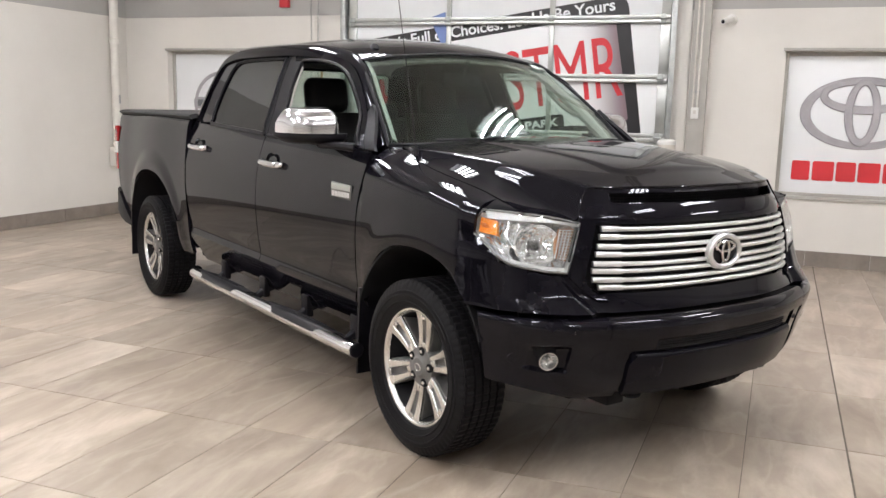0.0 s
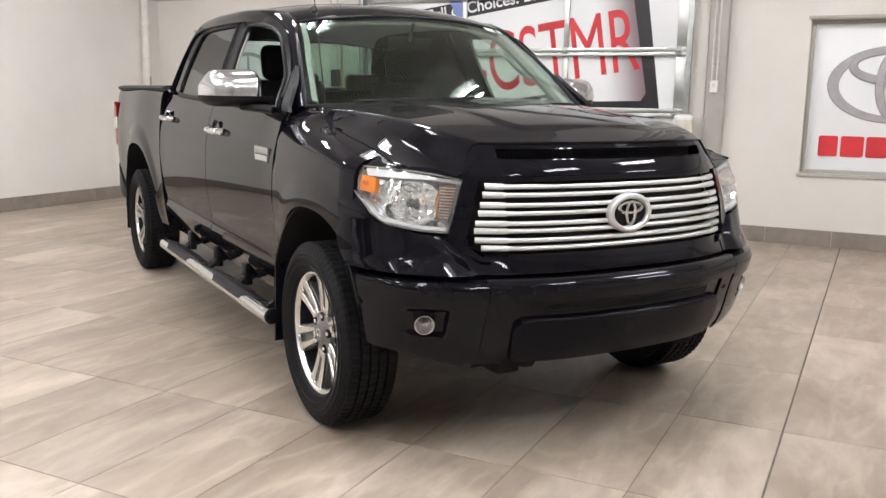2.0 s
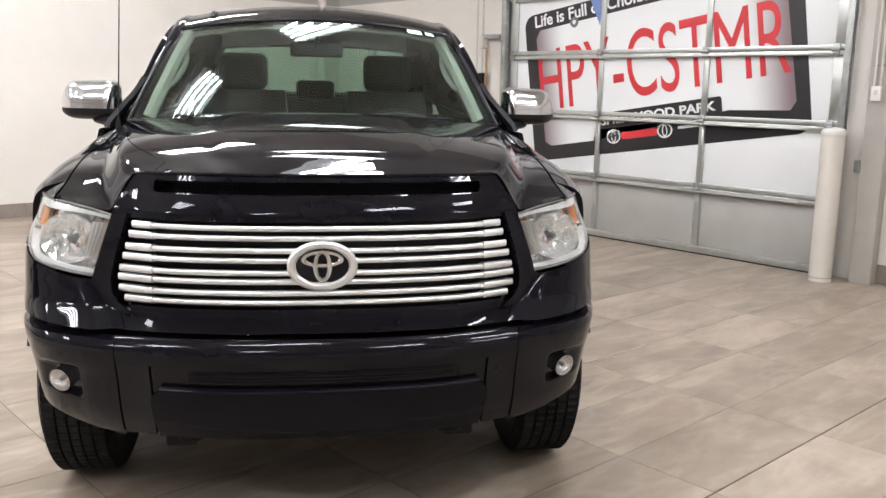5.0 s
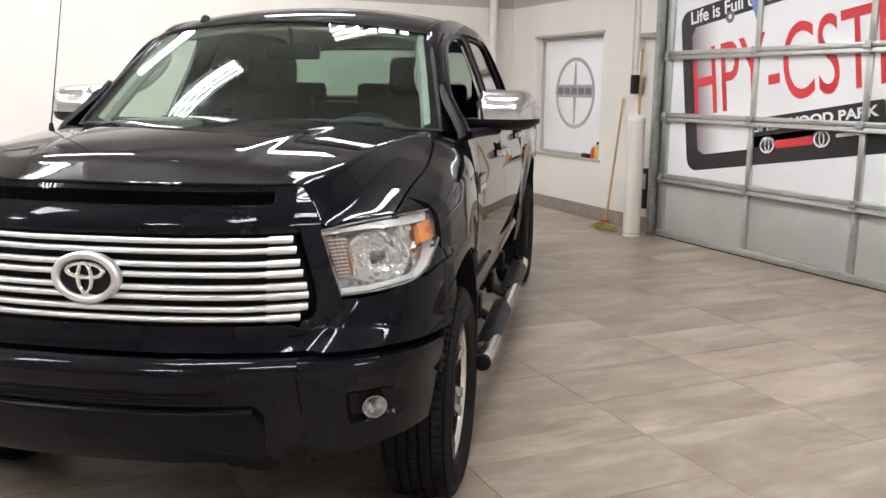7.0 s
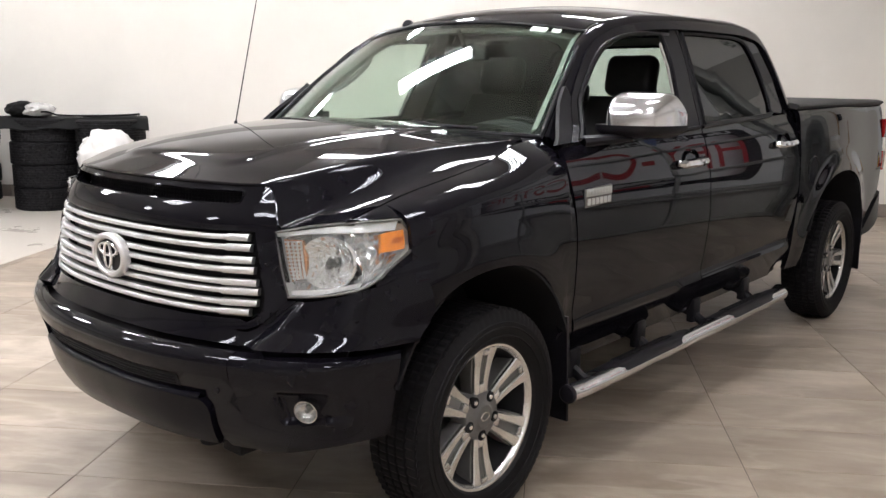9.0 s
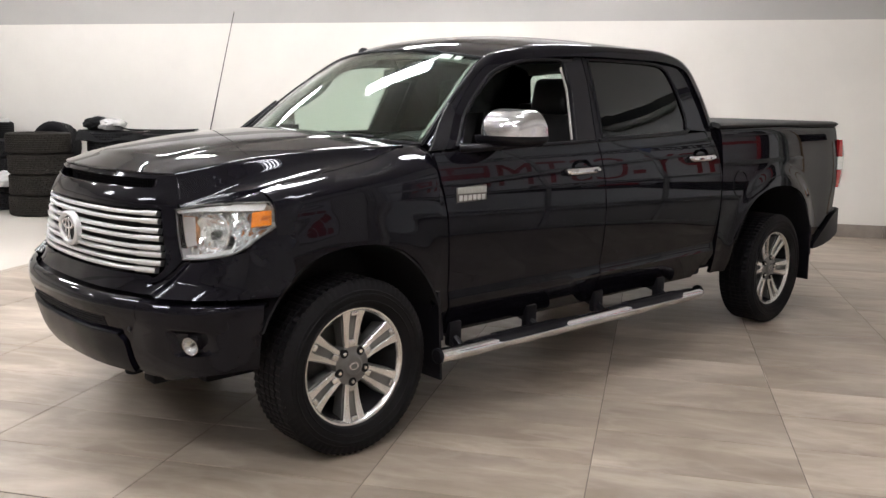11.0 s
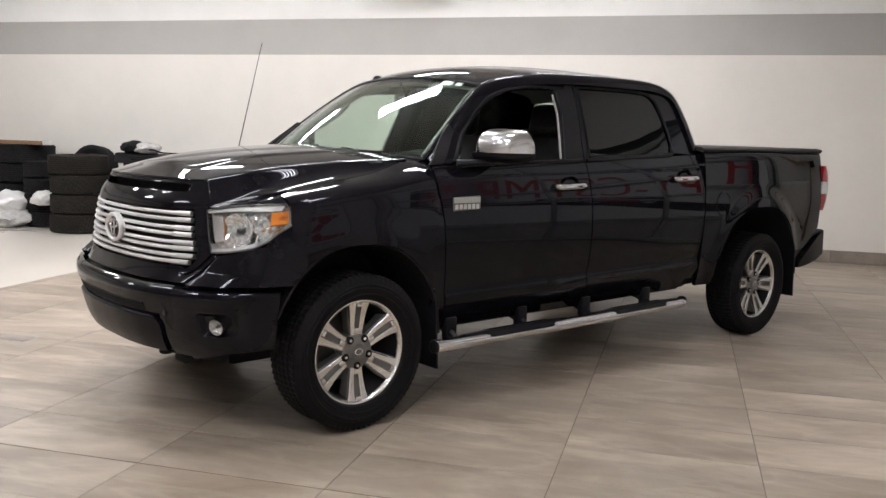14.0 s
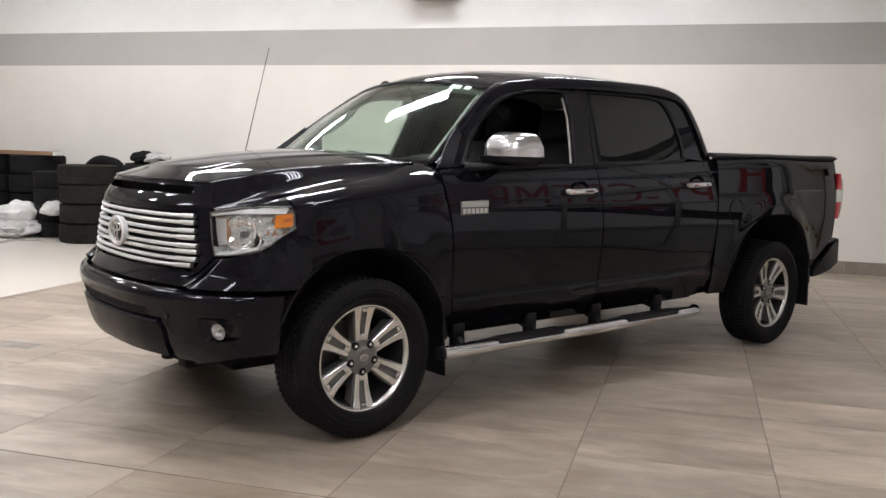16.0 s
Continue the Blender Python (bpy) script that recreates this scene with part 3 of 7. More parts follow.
def door_print():
    root = thing("door_print", "printed vinyl licence plate advert with red letters across the overhead door", "sign")

    def at(h):
        return PRINT @ Matrix.Translation((0, 0, h))

    part("plate_border", prism(rounded(3.10, 1.555, 0.13), 0.001, at(0.0)), M_sign_black, root, "black printed border")
    ground = [(-1.40, 0.52), (-1.34, 0.60), (1.34, 0.60), (1.40, 0.54), (1.43, -0.50), (1.37, -0.57), (0.80, -0.50), (-0.70, -0.52), (-0.74, -0.63), (-1.30, -0.63), (-1.38, -0.58)]
    part("plate_ground", prism(ground[::-1], 0.001, at(0.0015)), M_fade, root, "white printed ground, shaded rosy grey to its ends")
    part("bolt", lathe([(0, 0.001), (0.022, 0.001), (0.022, 0.0)], 20, at(0.0062) @ Matrix.Translation((-0.87, 0.60, 0))), M_sign_white, root, "pale printed bolt head")
    part("bolt", lathe([(0, 0.001), (0.055, 0.001), (0.055, 0.0)], 20, at(0.0048) @ Matrix.Translation((-0.87, 0.60, 0))), M_sign_dark, root, "dark printed bolt")
    part("ribbon", prism([(-0.68, 0.90), (-0.48, 0.93), (-0.50, 0.70), (-0.545, 0.50), (-0.60, 0.66)], 0.001, at(0.0062)), M_sign_blue, root, "blue printed ribbon")
    letters("Life is Full of Choices. Let Us Be Yours", 0.155, at(0.0045) @ Matrix.Translation((-1.40, 0.635, 0)), M_sign_white, root, width=2.81, height=0.125, depth=0.0006, bold=0.003, label="small white slogan letter", apart=True)
    letters("HPY-CSTMR", 0.82, at(0.0062) @ Matrix.Translation((-1.395, -0.258, 0)), M_sign_red, root, width=2.80, height=0.645, depth=0.0005, label="large red letter", apart=True)
    part("name_strip", prism(rounded(1.42, 0.16, 0.03, cx=0.03, cy=-0.445), 0.001, at(0.0045)), M_sign_black, root, "black name strip")
    letters("SHERWOOD PARK", 0.12, at(0.0062) @ Matrix.Translation((-0.62, -0.488, 0)), M_sign_white, root, width=1.30, height=0.088, depth=0.0005, bold=0.004, label="small white letter", apart=True)
    part("bar", prism(rounded(0.42, 0.07, 0.02, cx=-0.17, cy=-0.615), 0.001, at(0.0045)), M_sign_red, root, "plain red bar")
    for cx in (-0.475, 0.125):
        bm = bmesh.new()
        add_ring(bm, (0.085, 0.072, 0, 0), (0.068, 0.056, 0, 0), 0.001, at(0.0045) @ Matrix.Translation((cx, -0.612, 0)), 32)
        part("emblem", bm, M_sign_white, root, "white round emblem shape")
        bm = bmesh.new()
        add_ring(bm, (0.030, 0.058, 0, 0), (0.018, 0.045, 0, 0), 0.001, at(0.0047) @ Matrix.Translation((cx, -0.612, 0)), 24)
        part("emblem", bm, M_sign_white, root, "white round emblem shape")
    part("bar", prism(rounded(0.30, 0.03, 0.01, cx=0.42, cy=-0.60), 0.001, at(0.0045)), M_sign_white, root, "thin white bar")
    return root


door_print()


# ---- the signs in the wall openings ----
def sign_panel(name, hole, label):
    root = thing(name, label, "sign")
    x0, x1, z0, z1 = hole
    part("panel", box(((x0 + x1) / 2, WALL_A + 0.135, (z0 + z1) / 2), (x1 - x0 - 0.004, 0.02, z1 - z0 - 0.004), 0.002), M_sign_white, root, "white sign panel")
    f = 0.035
    for c, s in (((x0 + f / 2, z0 + (z1 - z0) / 2), (f, z1 - z0 - 0.01)), ((x1 - f / 2, z0 + (z1 - z0) / 2), (f, z1 - z0 - 0.01))):
        part("frame", box((c[0], WALL_A + 0.115, c[1]), (s[0], 0.03, s[1]), 0.004), M_col, root, "grey frame strip")
    for z in (z0 + f / 2, z1 - f / 2):
        part("frame", box(((x0 + x1) / 2, WALL_A + 0.113, z), (x1 - x0 - 2 * f - 0.004, 0.03, f), 0.004), M_col, root, "grey frame strip")
    for c, s in (((x0 + x1) / 2, z1 + 0.018), ((x0 + x1) / 2, z0 - 0.014)):
        part("casing", box((c, WALL_A + 0.06, s), (x1 - x0 + 0.05, 0.16, 0.03), 0.004), M_col, root, "grey metal casing")
    return root, (x0 + x1) / 2, WALL_A + 0.124


sg, cx, sy_ = sign_panel("round_emblem_sign", SIGN_W, "white sign panel with a grey ring emblem and word bar")
FACE = lambda x, z, y: Matrix.Translation((x, y, z)) @ pose(0, 0, 0, 90, 0, 0)
bm = bmesh.new()
add_ring(bm, (0.43, 0.43, 0, 0), (0.385, 0.385, 0, 0), 0.006, FACE(cx, 1.455, sy_), 72)
add_prism(bm, [(-0.012, 0.37), (-0.03, 0.06), (-0.02, 0), (-0.03, -0.06), (-0.012, -0.37), (0.012, -0.37), (0.03, -0.06), (0.02, 0), (0.03, 0.06), (0.012, 0.37)], 0.003, FACE(cx, 1.455, sy_))
part("ring", bm, M_sign_grey, sg, "silver-grey ring emblem")
part("word_plate", prism(rounded(0.86, 0.15, 0.05), 0.004, FACE(cx, 1.48, sy_ - 0.007)), M_sign_grey, sg, "silver-grey word plate")
for k in range(5):
    part("bar", prism(rounded(0.125, 0.085, 0.02, cx=-0.31 + 0.155 * k), 0.003, FACE(cx, 1.48, sy_ - 0.011)), M_sign_dark, sg, "plain dark bar")

sg, cx, sy_ = sign_panel("oval_emblem_sign", SIGN_E, "white sign panel with a silver oval emblem over red bars")
for o, i, h in (((0.575, 0.355, 0, 0), (0.475, 0.285, 0, 0), 0.012), ((0.40, 0.175, 0, 0.165), (0.325, 0.10, 0, 0.175), 0.020), ((0.165, 0.33, 0, 0.0), (0.085, 0.255, 0, 0.01), 0.026)):
    bm = bmesh.new()
    add_ring(bm, o, i, h, FACE(cx, 1.54, sy_), 72)
    part("oval", bm, M_sign_grey, sg, "silver oval of the emblem")
for k, w in enumerate((0.17, 0.20, 0.18, 0.20, 0.17, 0.19)):
    part("bar", prism(rounded(w, 0.195, 0.02, cx=-0.52 + 0.21 * k), 0.006, FACE(cx, 0.96, sy_)), M_sign_red, sg, "plain red bar")

# ---- the pickup truck (its own axes: x forward from the front axle, y to its left, z up) ----
truck = thing("pickup_truck", "glossy black crew cab pickup truck with chrome grille bars and mirrors", "pickup truck", TRUCK)
IN = (-1.6, 0, 0.9)


def front_x(y, z):
    """The plan of the nose: how far forward the front lies at a width and height."""
    c = curve(z, (0.38, 0.42, 0.48, 0.60, 0.66, 0.70, 0.735, 0.75, 0.84, 0.96, 1.09, 1.17, 1.22), (0.800, 0.838, 0.868, 0.900, 0.920, 0.926, 0.905, 0.860, 0.835, 0.822, 0.805, 0.76, 0.73))
    w = curve(z, (0.42, 0.70, 0.78, 0.94, 1.05, 1.12), (0.97, 1.0, 1.02, 1.015, 0.975, 0.955))
    q = min(abs(y) / w, 1.0)
    low = curve(q, (0, 0.15, 0.32, 0.46, 0.6, 0.7, 0.8, 0.88, 0.93, 0.965, 0.985, 1.0), (0, 0.003, 0.020, 0.052, 0.097, 0.136, 0.188, 0.252, 0.328, 0.425, 0.50, 0.60))
    high = curve(q, (0, 0.15, 0.32, 0.46, 0.58, 0.66, 0.75, 0.82, 0.88, 0.92, 0.95, 0.97, 0.985, 1.0), (0, 0.004, 0.024, 0.058, 0.114, 0.164, 0.204, 0.232, 0.270, 0.322, 0.390, 0.460, 0.540, 0.66))
    k = min(1.0, max(0.0, (z - 0.745) / 0.06))
    return c - (low + (high - low) * k)


def fpoint(y, z, out=0.0):
    e = 0.02
    p = V(front_x(y, z), y, z)
    if out:
        a = V(front_x(y + e, z) - front_x(y - e, z), 2 * e, 0)
        b = V(front_x(y, z + e) - front_x(y, z - e), 0, 2 * e)
        n = a.cross(b).normalized()
        if n.x < 0:
            n = -n
        p += n * out
    return p


def coons(bot, top, left, right, nu, nv):
    """A grid of (y, z) between four boundary curves given as a few points each."""
    f = lambda pts, n: [Vector((*p, 0)) for p in pts] if len(pts) == n else cr([(*p, 0) for p in pts], n)
    b, t, l, r = f(bot, nu), f(top, nu), f(left, nv), f(right, nv)
    g = []
    for j in range(nv):
        v = j / (nv - 1)
        row = []
        for i in range(nu):
            u = i / (nu - 1)
            p = (1 - v) * b[i] + v * t[i] + (1 - u) * l[j] + u * r[j]
            p -= (1 - u) * (1 - v) * b[0] + u * (1 - v) * b[-1] + (1 - u) * v * t[0] + u * v * t[-1]
            row.append((p.x, p.y))
        g.append(row)
    return g


def front_patch(g, sy=1, out=0.0, thick=0.02):
    return shell([[fpoint(sy * y, z, out) for y, z in r] for r in g], thick, (-0.4, 0, 0.9))


def quad(y0, y1, z0, z1, nu, nv):
    return coons([(y0, z0), (y1, z0)], [(y0, z1), (y1, z1)], [(y0, z0), (y0, z1)], [(y1, z0), (y1, z1)], nu, nv)


# -- hood --
def seam(x):
    """Where hood and fender meet."""
    xs = (-0.42, -0.30, -0.24, -0.16, 0.10, 0.28, 0.40, 0.53)
    return curve(x, xs, (0.80, 0.809, 0.818, 0.827, 0.848, 0.842, 0.838, 0.838)), curve(x, xs, (1.318, 1.302, 1.282, 1.260, 1.219, 1.187, 1.158, 1.127))


def crease(x):
    """The edge of the hood's flat top, above its shoulder."""
    xs = (-0.42, -0.30, -0.12, 0.05, 0.25, 0.40, 0.52, 0.60, 0.76)
    return curve(x, xs, (0.80, 0.785, 0.738, 0.705, 0.683, 0.660, 0.620, 0.575, 0.525)), curve(x, xs, (1.326, 1.322, 1.314, 1.304, 1.287, 1.266, 1.242, 1.224, 1.198))


def hood_corner(t):
    """The hood's front edge from its crease down to the lamp and along it to the fender."""
    ts = (0, 0.12, 0.24, 0.34, 0.45, 0.70, 1.0)
    return curve(t, ts, (0.576, 0.604, 0.630, 0.650, 0.690, 0.765, 0.834)), curve(t, ts, (1.2235, 1.181, 1.132, 1.097, 1.103, 1.117, 1.129))


def hood_point(x, k):
    """k runs from -1 to 1 across; beyond 0.8 it is the shoulder."""
    yc, zc = crease(x)
    q = abs(k)
    if q <= 0.8:
        q /= 0.8
        mid = curve(x, (-0.45, -0.2, 0.1, 0.35, 0.55, 0.68, 0.75), (1.378, 1.374, 1.352, 1.318, 1.278, 1.240, 1.218))
        y, z = q * yc, zc + (mid - zc) * (1 - q ** 2.2)
        a, b, r = table(x, (-0.45, 0.2, 0.40, 0.60), (0.56, 0.415, 0.385, 0.372)) - y, 0.590 - x, 0.09
        d = r - math.hypot(r - a, r - b) if a < r and b < r else min(a, b)
        t = min(1.0, max(0.0, d / 0.045))
        z += 0.006 * t * t * (3 - 2 * t) * table(x, (-0.40, -0.25), (0.4, 1.0))
    else:
        t = (q - 0.8) / 0.2
        fall = curve(t, (0, 0.15, 0.35, 0.7, 1), (0, 0.22, 0.48, 0.82, 1))
        (ys, zs), xf = seam(min(x, 0.53)), hood_ends(k)[1]
        y, z = yc + (ys - 0.004 - yc) * t, zc + (zs - zc) * fall
        (ys, zs), (yc, zc) = seam(min(xf, 0.53)), crease(xf)
        b = max(0.0, (x + 0.15) / (xf + 0.15)) ** 3
        yf, zf = hood_corner(t)
        y, z = y + (yf - yc - (ys - 0.004 - yc) * t) * b, z + (zf - zc - (zs - zc) * fall) * b
    return V(x, math.copysign(y, k), z)


def hood_ends(k):
    """Where the hood begins and ends along one line."""
    q = abs(k)
    if q <= 0.8:
        y = q / 0.8 * 0.545
        return hood_back(q / 0.8 * 0.79), front_x(y, 1.215) - 0.002 + (front_x(0.576, 1.2235) + 0.004 - front_x(0.545, 1.215) + 0.002) * max(0.0, (q - 0.68) / 0.12) ** 2
    t = (q - 0.8) / 0.2
    y, z = hood_corner(t)
    return table(t, (0, 1), (-0.40, -0.30)), front_x(y, z) + table(t, (0, 0.3, 1), (0.004, 0.003, 0.006))


def smooth_rows(rows, times=2):
    g = np.array([[tuple(p) for p in r] for r in rows])
    for _ in range(times):
        h = g.copy()
        h[1:-1] = 0.25 * g[:-2] + 0.5 * g[1:-1] + 0.25 * g[2:]
        g = h.copy()
        h[:, 1:-1] = 0.25 * g[:, :-2] + 0.5 * g[:, 1:-1] + 0.25 * g[:, 2:]
        g = h
    return g


def hood_back(y):
    return -0.40 + 0.16 * (1 - min(1, abs(y) / 0.78) ** 2)


KS = [*np.linspace(-1, -0.8, 27), *np.linspace(-0.8, 0.8, 121)[1:-1], *np.linspace(0.8, 1, 27)]
rows = []
for u in np.linspace(0, 1, 81):
    row = []
    for k in KS:
        xb, xf = hood_ends(k)
        row.append(hood_point(xb + (xf - xb) * u, k))
    rows.append(row)
hood = part("hood", shell(smooth_rows(rows, 2), 0.014, (0, 0, 0.5)), M_paint, truck, "glossy black hood with a raised centre")
HOOD_LIP = [V(*p) for p in smooth_rows(rows, 2)[-1]]
bm = bmesh.new()
add_tube(bm, [p + V(-0.001, 0, -0.0045) for p in HOOD_LIP if abs(p.y) < 0.575], 0.0045, 8)
part("hood_hem", bm, M_paint, hood)
for sy in (1, -1):
    bm = bmesh.new()
    add_tube(bm, [p + V(0.001, 0, -0.001) for p in HOOD_LIP if 0.572 < sy * p.y < 0.652], 0.0032, 8)
    part("hood_hem", bm, M_paint, hood)
# intake slot under the hood's lip, its mesh and the nose panel below
part("intake_mesh", shell([[V(front_x(y, 1.2) - 0.045, y, z) for y in np.linspace(-0.515, 0.515, 25)] for z in (1.115, 1.20)], 0.01, (0, 0, 1)), M_black, hood, "black intake mesh under the hood lip")
bm = bmesh.new()
for k in range(4):
    add_tube(bm, [V(front_x(y, 1.2) - 0.038, y, 1.152 + 0.012 * k) for y in np.linspace(-0.50, 0.50, 21)], 0.0022, 4)
for y in np.linspace(-0.50, 0.50, 71):
    add_tube(bm, [V(front_x(y, 1.2) - 0.036, y, 1.135), V(front_x(y, 1.2) - 0.036, y, 1.203)], 0.0018, 4)
part("intake_screen", bm, M_black, hood, "black honeycomb screen")
# one nose panel from the hood's edge to the grille, the slot cut through it
SLOT = (0.513, 1.160, 1.199)
zs_ = (1.084, 1.088, 1.098, 1.112, 1.128, 1.144, 1.154, SLOT[1], 1.17, 1.18, 1.19, SLOT[2], 1.206, 1.213)
wide = lambda z: curve(z, (1.084, 1.135, 1.184, 1.214), (0.646, 0.627, 0.600, 0.577))
ys_ = [*np.linspace(-0.500, 0.500, 61)]
bm = bmesh.new()
rows = []
for z in zs_:
    row = []
    fan = [SLOT[0] - 0.007, SLOT[0], *[SLOT[0] + (wide(z) - SLOT[0]) * u for u in np.linspace(0, 1, 9)[1:]]]
    for y in [-y for y in fan[::-1]] + ys_ + fan:
        o = curve(z, (1.084, 1.098, 1.128, 1.150, 1.162, 1.214), (0.0, 0.003, 0.004, 0.003, 0.001, 0.0))
        row.append(bm.verts.new(fpoint(y, z, o)))
    rows.append(row)
rows.insert(0, [bm.verts.new(v.co + V(-0.03, 0, 0.002)) for v in rows[0]])
rows.append([bm.verts.new(v.co + V(-0.03, 0, 0.004)) for v in rows[-1]])
for a, b in zip(rows, rows[1:]):
    for i in range(len(a) - 1):
        z, y = 0.5 * (a[i].co.z + b[i].co.z), 0.5 * (a[i].co.y + a[i + 1].co.y)
        if not (SLOT[1] < z < SLOT[2] and abs(y) < SLOT[0] - 1e-4):
            bm.faces.new((a[i], a[i + 1], b[i + 1], b[i]))
hole = [e for e in bm.edges if e.is_boundary and all(SLOT[1] - 1e-3 < v.co.z < SLOT[2] + 1e-3 and abs(v.co.y) < SLOT[0] + 1e-3 for v in e.verts)]
ext = bmesh.ops.extrude_edge_only(bm, edges=hole)
bmesh.ops.translate(bm, verts=[v for v in ext["geom"] if isinstance(v, bmesh.types.BMVert)], vec=(-0.04, 0, -0.004))
bmesh.ops.recalc_face_normals(bm, faces=bm.faces)
nose = part("hood_nose", bm, M_paint, truck, "glossy black nose panel with a long intake slot", sharp=40)
bm = bmesh.new()
loop = [fpoint(y, z, 0.0) for y, z in rounded(2 * SLOT[0], SLOT[2] - SLOT[1], 0.012, 5, 0.0, 0.5 * (SLOT[1] + SLOT[2]))]
path = []
for a, b in zip(loop, loop[1:] + loop[:1]):
    n_ = max(1, int((b - a).length / 0.03))
    path += [fpoint(*(a.lerp(b, i / n_)).yz, 0.0) for i in range(n_)]
add_tube(bm, path, 0.0035, 6, closed=True)
part("slot_rim", bm, M_paint, nose)

# -- grille --
part("grille_back", front_patch(coons([(-0.57, 0.815), (0.57, 0.815)], [(-0.585, 1.09), (0.585, 1.09)], [(-0.57, 0.815), (-0.65, 0.88), (-0.585, 1.09)], [(0.57, 0.815), (0.65, 0.88), (0.585, 1.09)], 31, 9), out=-0.055), M_black, truck, "black recess behind the grille bars")
grille = thing("grille", "", "")
grille.parent = truck
for z, w in ((1.066, 0.572), (1.036, 0.582), (0.999, 0.593), (0.969, 0.602), (0.932, 0.613), (0.905, 0.618), (0.871, 0.617), (0.842, 0.598)):
    bm = bmesh.new()
    rows = []
    for y in np.linspace(-0.513, 0.513, 29):
        rows.append([fpoint(y, z + dz, o) for dz, o in ((0.0085, -0.022), (0.0085, -0.005), (0.0070, -0.0005), (0.0035, 0.002), (-0.0025, 0.003), (-0.0065, 0.001), (-0.0085, -0.004), (-0.0085, -0.022))])
    vs = add_grid(bm, rows, closed=True)
    bm.faces.new(vs[0]), bm.faces.new(vs[-1][::-1])
    for s in (-1, 1):
        rows = []
        for y in np.linspace(0.511, w, 6):
            rows.append([fpoint(s * y, z + dz, o) for dz, o in ((0.011, -0.022), (0.011, 0.0), (0.0095, 0.0040), (0.005, 0.006), (-0.003, 0.007), (-0.0085, 0.005), (-0.011, 0.0), (-0.011, -0.022))])
        vs = add_grid(bm, rows, closed=True)
        bm.faces.new(vs[0]), bm.faces.new(vs[-1][::-1])
    part("grille_bar", bm, M_satin, grille, "satin chrome grille bar", sharp=45)
EMB = Matrix.Translation(fpoint(0, 0.957, -0.005)) @ pose(0, 0, 0, 90, 0, 90)
bm = bmesh.new()
add_lathe(bm, [(0, 0.0), (0.062, 0.0), (0.062, 0.012), (0, 0.012)], 40, EMB @ Matrix.Diagonal((1.45, 1, 1, 1)))
part("emblem_back", bm, M_black, grille, "black emblem ground")
for o, i, h in (((0.106, 0.076, 0, 0), (0.080, 0.054, 0, 0), 0.026), ((0.064, 0.027, 0, 0.020), (0.047, 0.013, 0, 0.021), 0.024), ((0.028, 0.049, 0, 0.0), (0.014, 0.036, 0, 0.0), 0.026)):
    bm = bmesh.new()
    add_ring(bm, o, i, h, EMB, 48)
    part("emblem_oval", bm, M_satin if h == 0.026 and o[0] > 0.1 else M_chrome, grille, "chrome oval of the emblem")

# -- upper fascia: lamp surround, cheeks below the lamps, lip below the grille --
part("grille_lip", front_patch([[(y * w, z) for y in np.linspace(-1, 1, 41)] for z, w in ((0.752, 0.66), (0.76, 0.66), (0.785, 0.64), (0.805, 0.61), (0.815, 0.585), (0.822, 0.57))], thick=0.06), M_paint, truck, "glossy black lip below the grille")
for sy in (1, -1):
    # frame between grille and lamp
    g = coons([(0.572, 0.790), (0.622, 0.800), (0.704, 0.888)], [(0.585, 1.095), (0.638, 1.086)], [(0.572, 0.790), (0.640, 0.875), (0.585, 1.095)], [(0.704, 0.888), (0.638, 1.086)], 9, 14)
    part("lamp_frame", front_patch(g, sy, 0.012, 0.05), M_paint, truck)
    # cheek below the lamp, wrapping round to the wheel arch
    g = coons([(0.595, 0.752), (0.80, 0.755), (0.93, 0.758), (0.975, 0.76), (0.992, 0.76)], [(0.70, 0.884), (0.80, 0.895), (0.925, 0.935), (0.96, 0.96), (0.985, 0.97)], [(0.595, 0.752), (0.62, 0.80), (0.70, 0.884)], [(0.992, 0.76), (0.998, 0.86), (0.985, 0.97)], 64, 26)
    rows = []
    for r in g:
        row = []
        for y, z in r:
            fold = table(z, (0.752, 0.80, 0.84, 0.884), (0.632, 0.662, 0.690, 0.728))
            t = min(1.0, max(0.0, (y - fold) / 0.026))
            k = table(z, (0.752, 0.80, 0.86, 0.90), (0.040, 0.036, 0.020, 0.004)) * t * t * (3 - 2 * t) * curve(y, (0.60, 0.70, 0.80, 0.90, 0.97), (1.0, 1.0, 0.75, 0.28, 0.0))
            row.append(fpoint(sy * y, z, 0.003) + V(0.9 * k, sy * 0.43 * k, 0))
        rows.append(row)
    part("front_cheek", shell(smooth_rows(rows, 2), 0.03, (-0.4, 0, 0.9)), M_paint, truck, "glossy black panel below the headlamp")

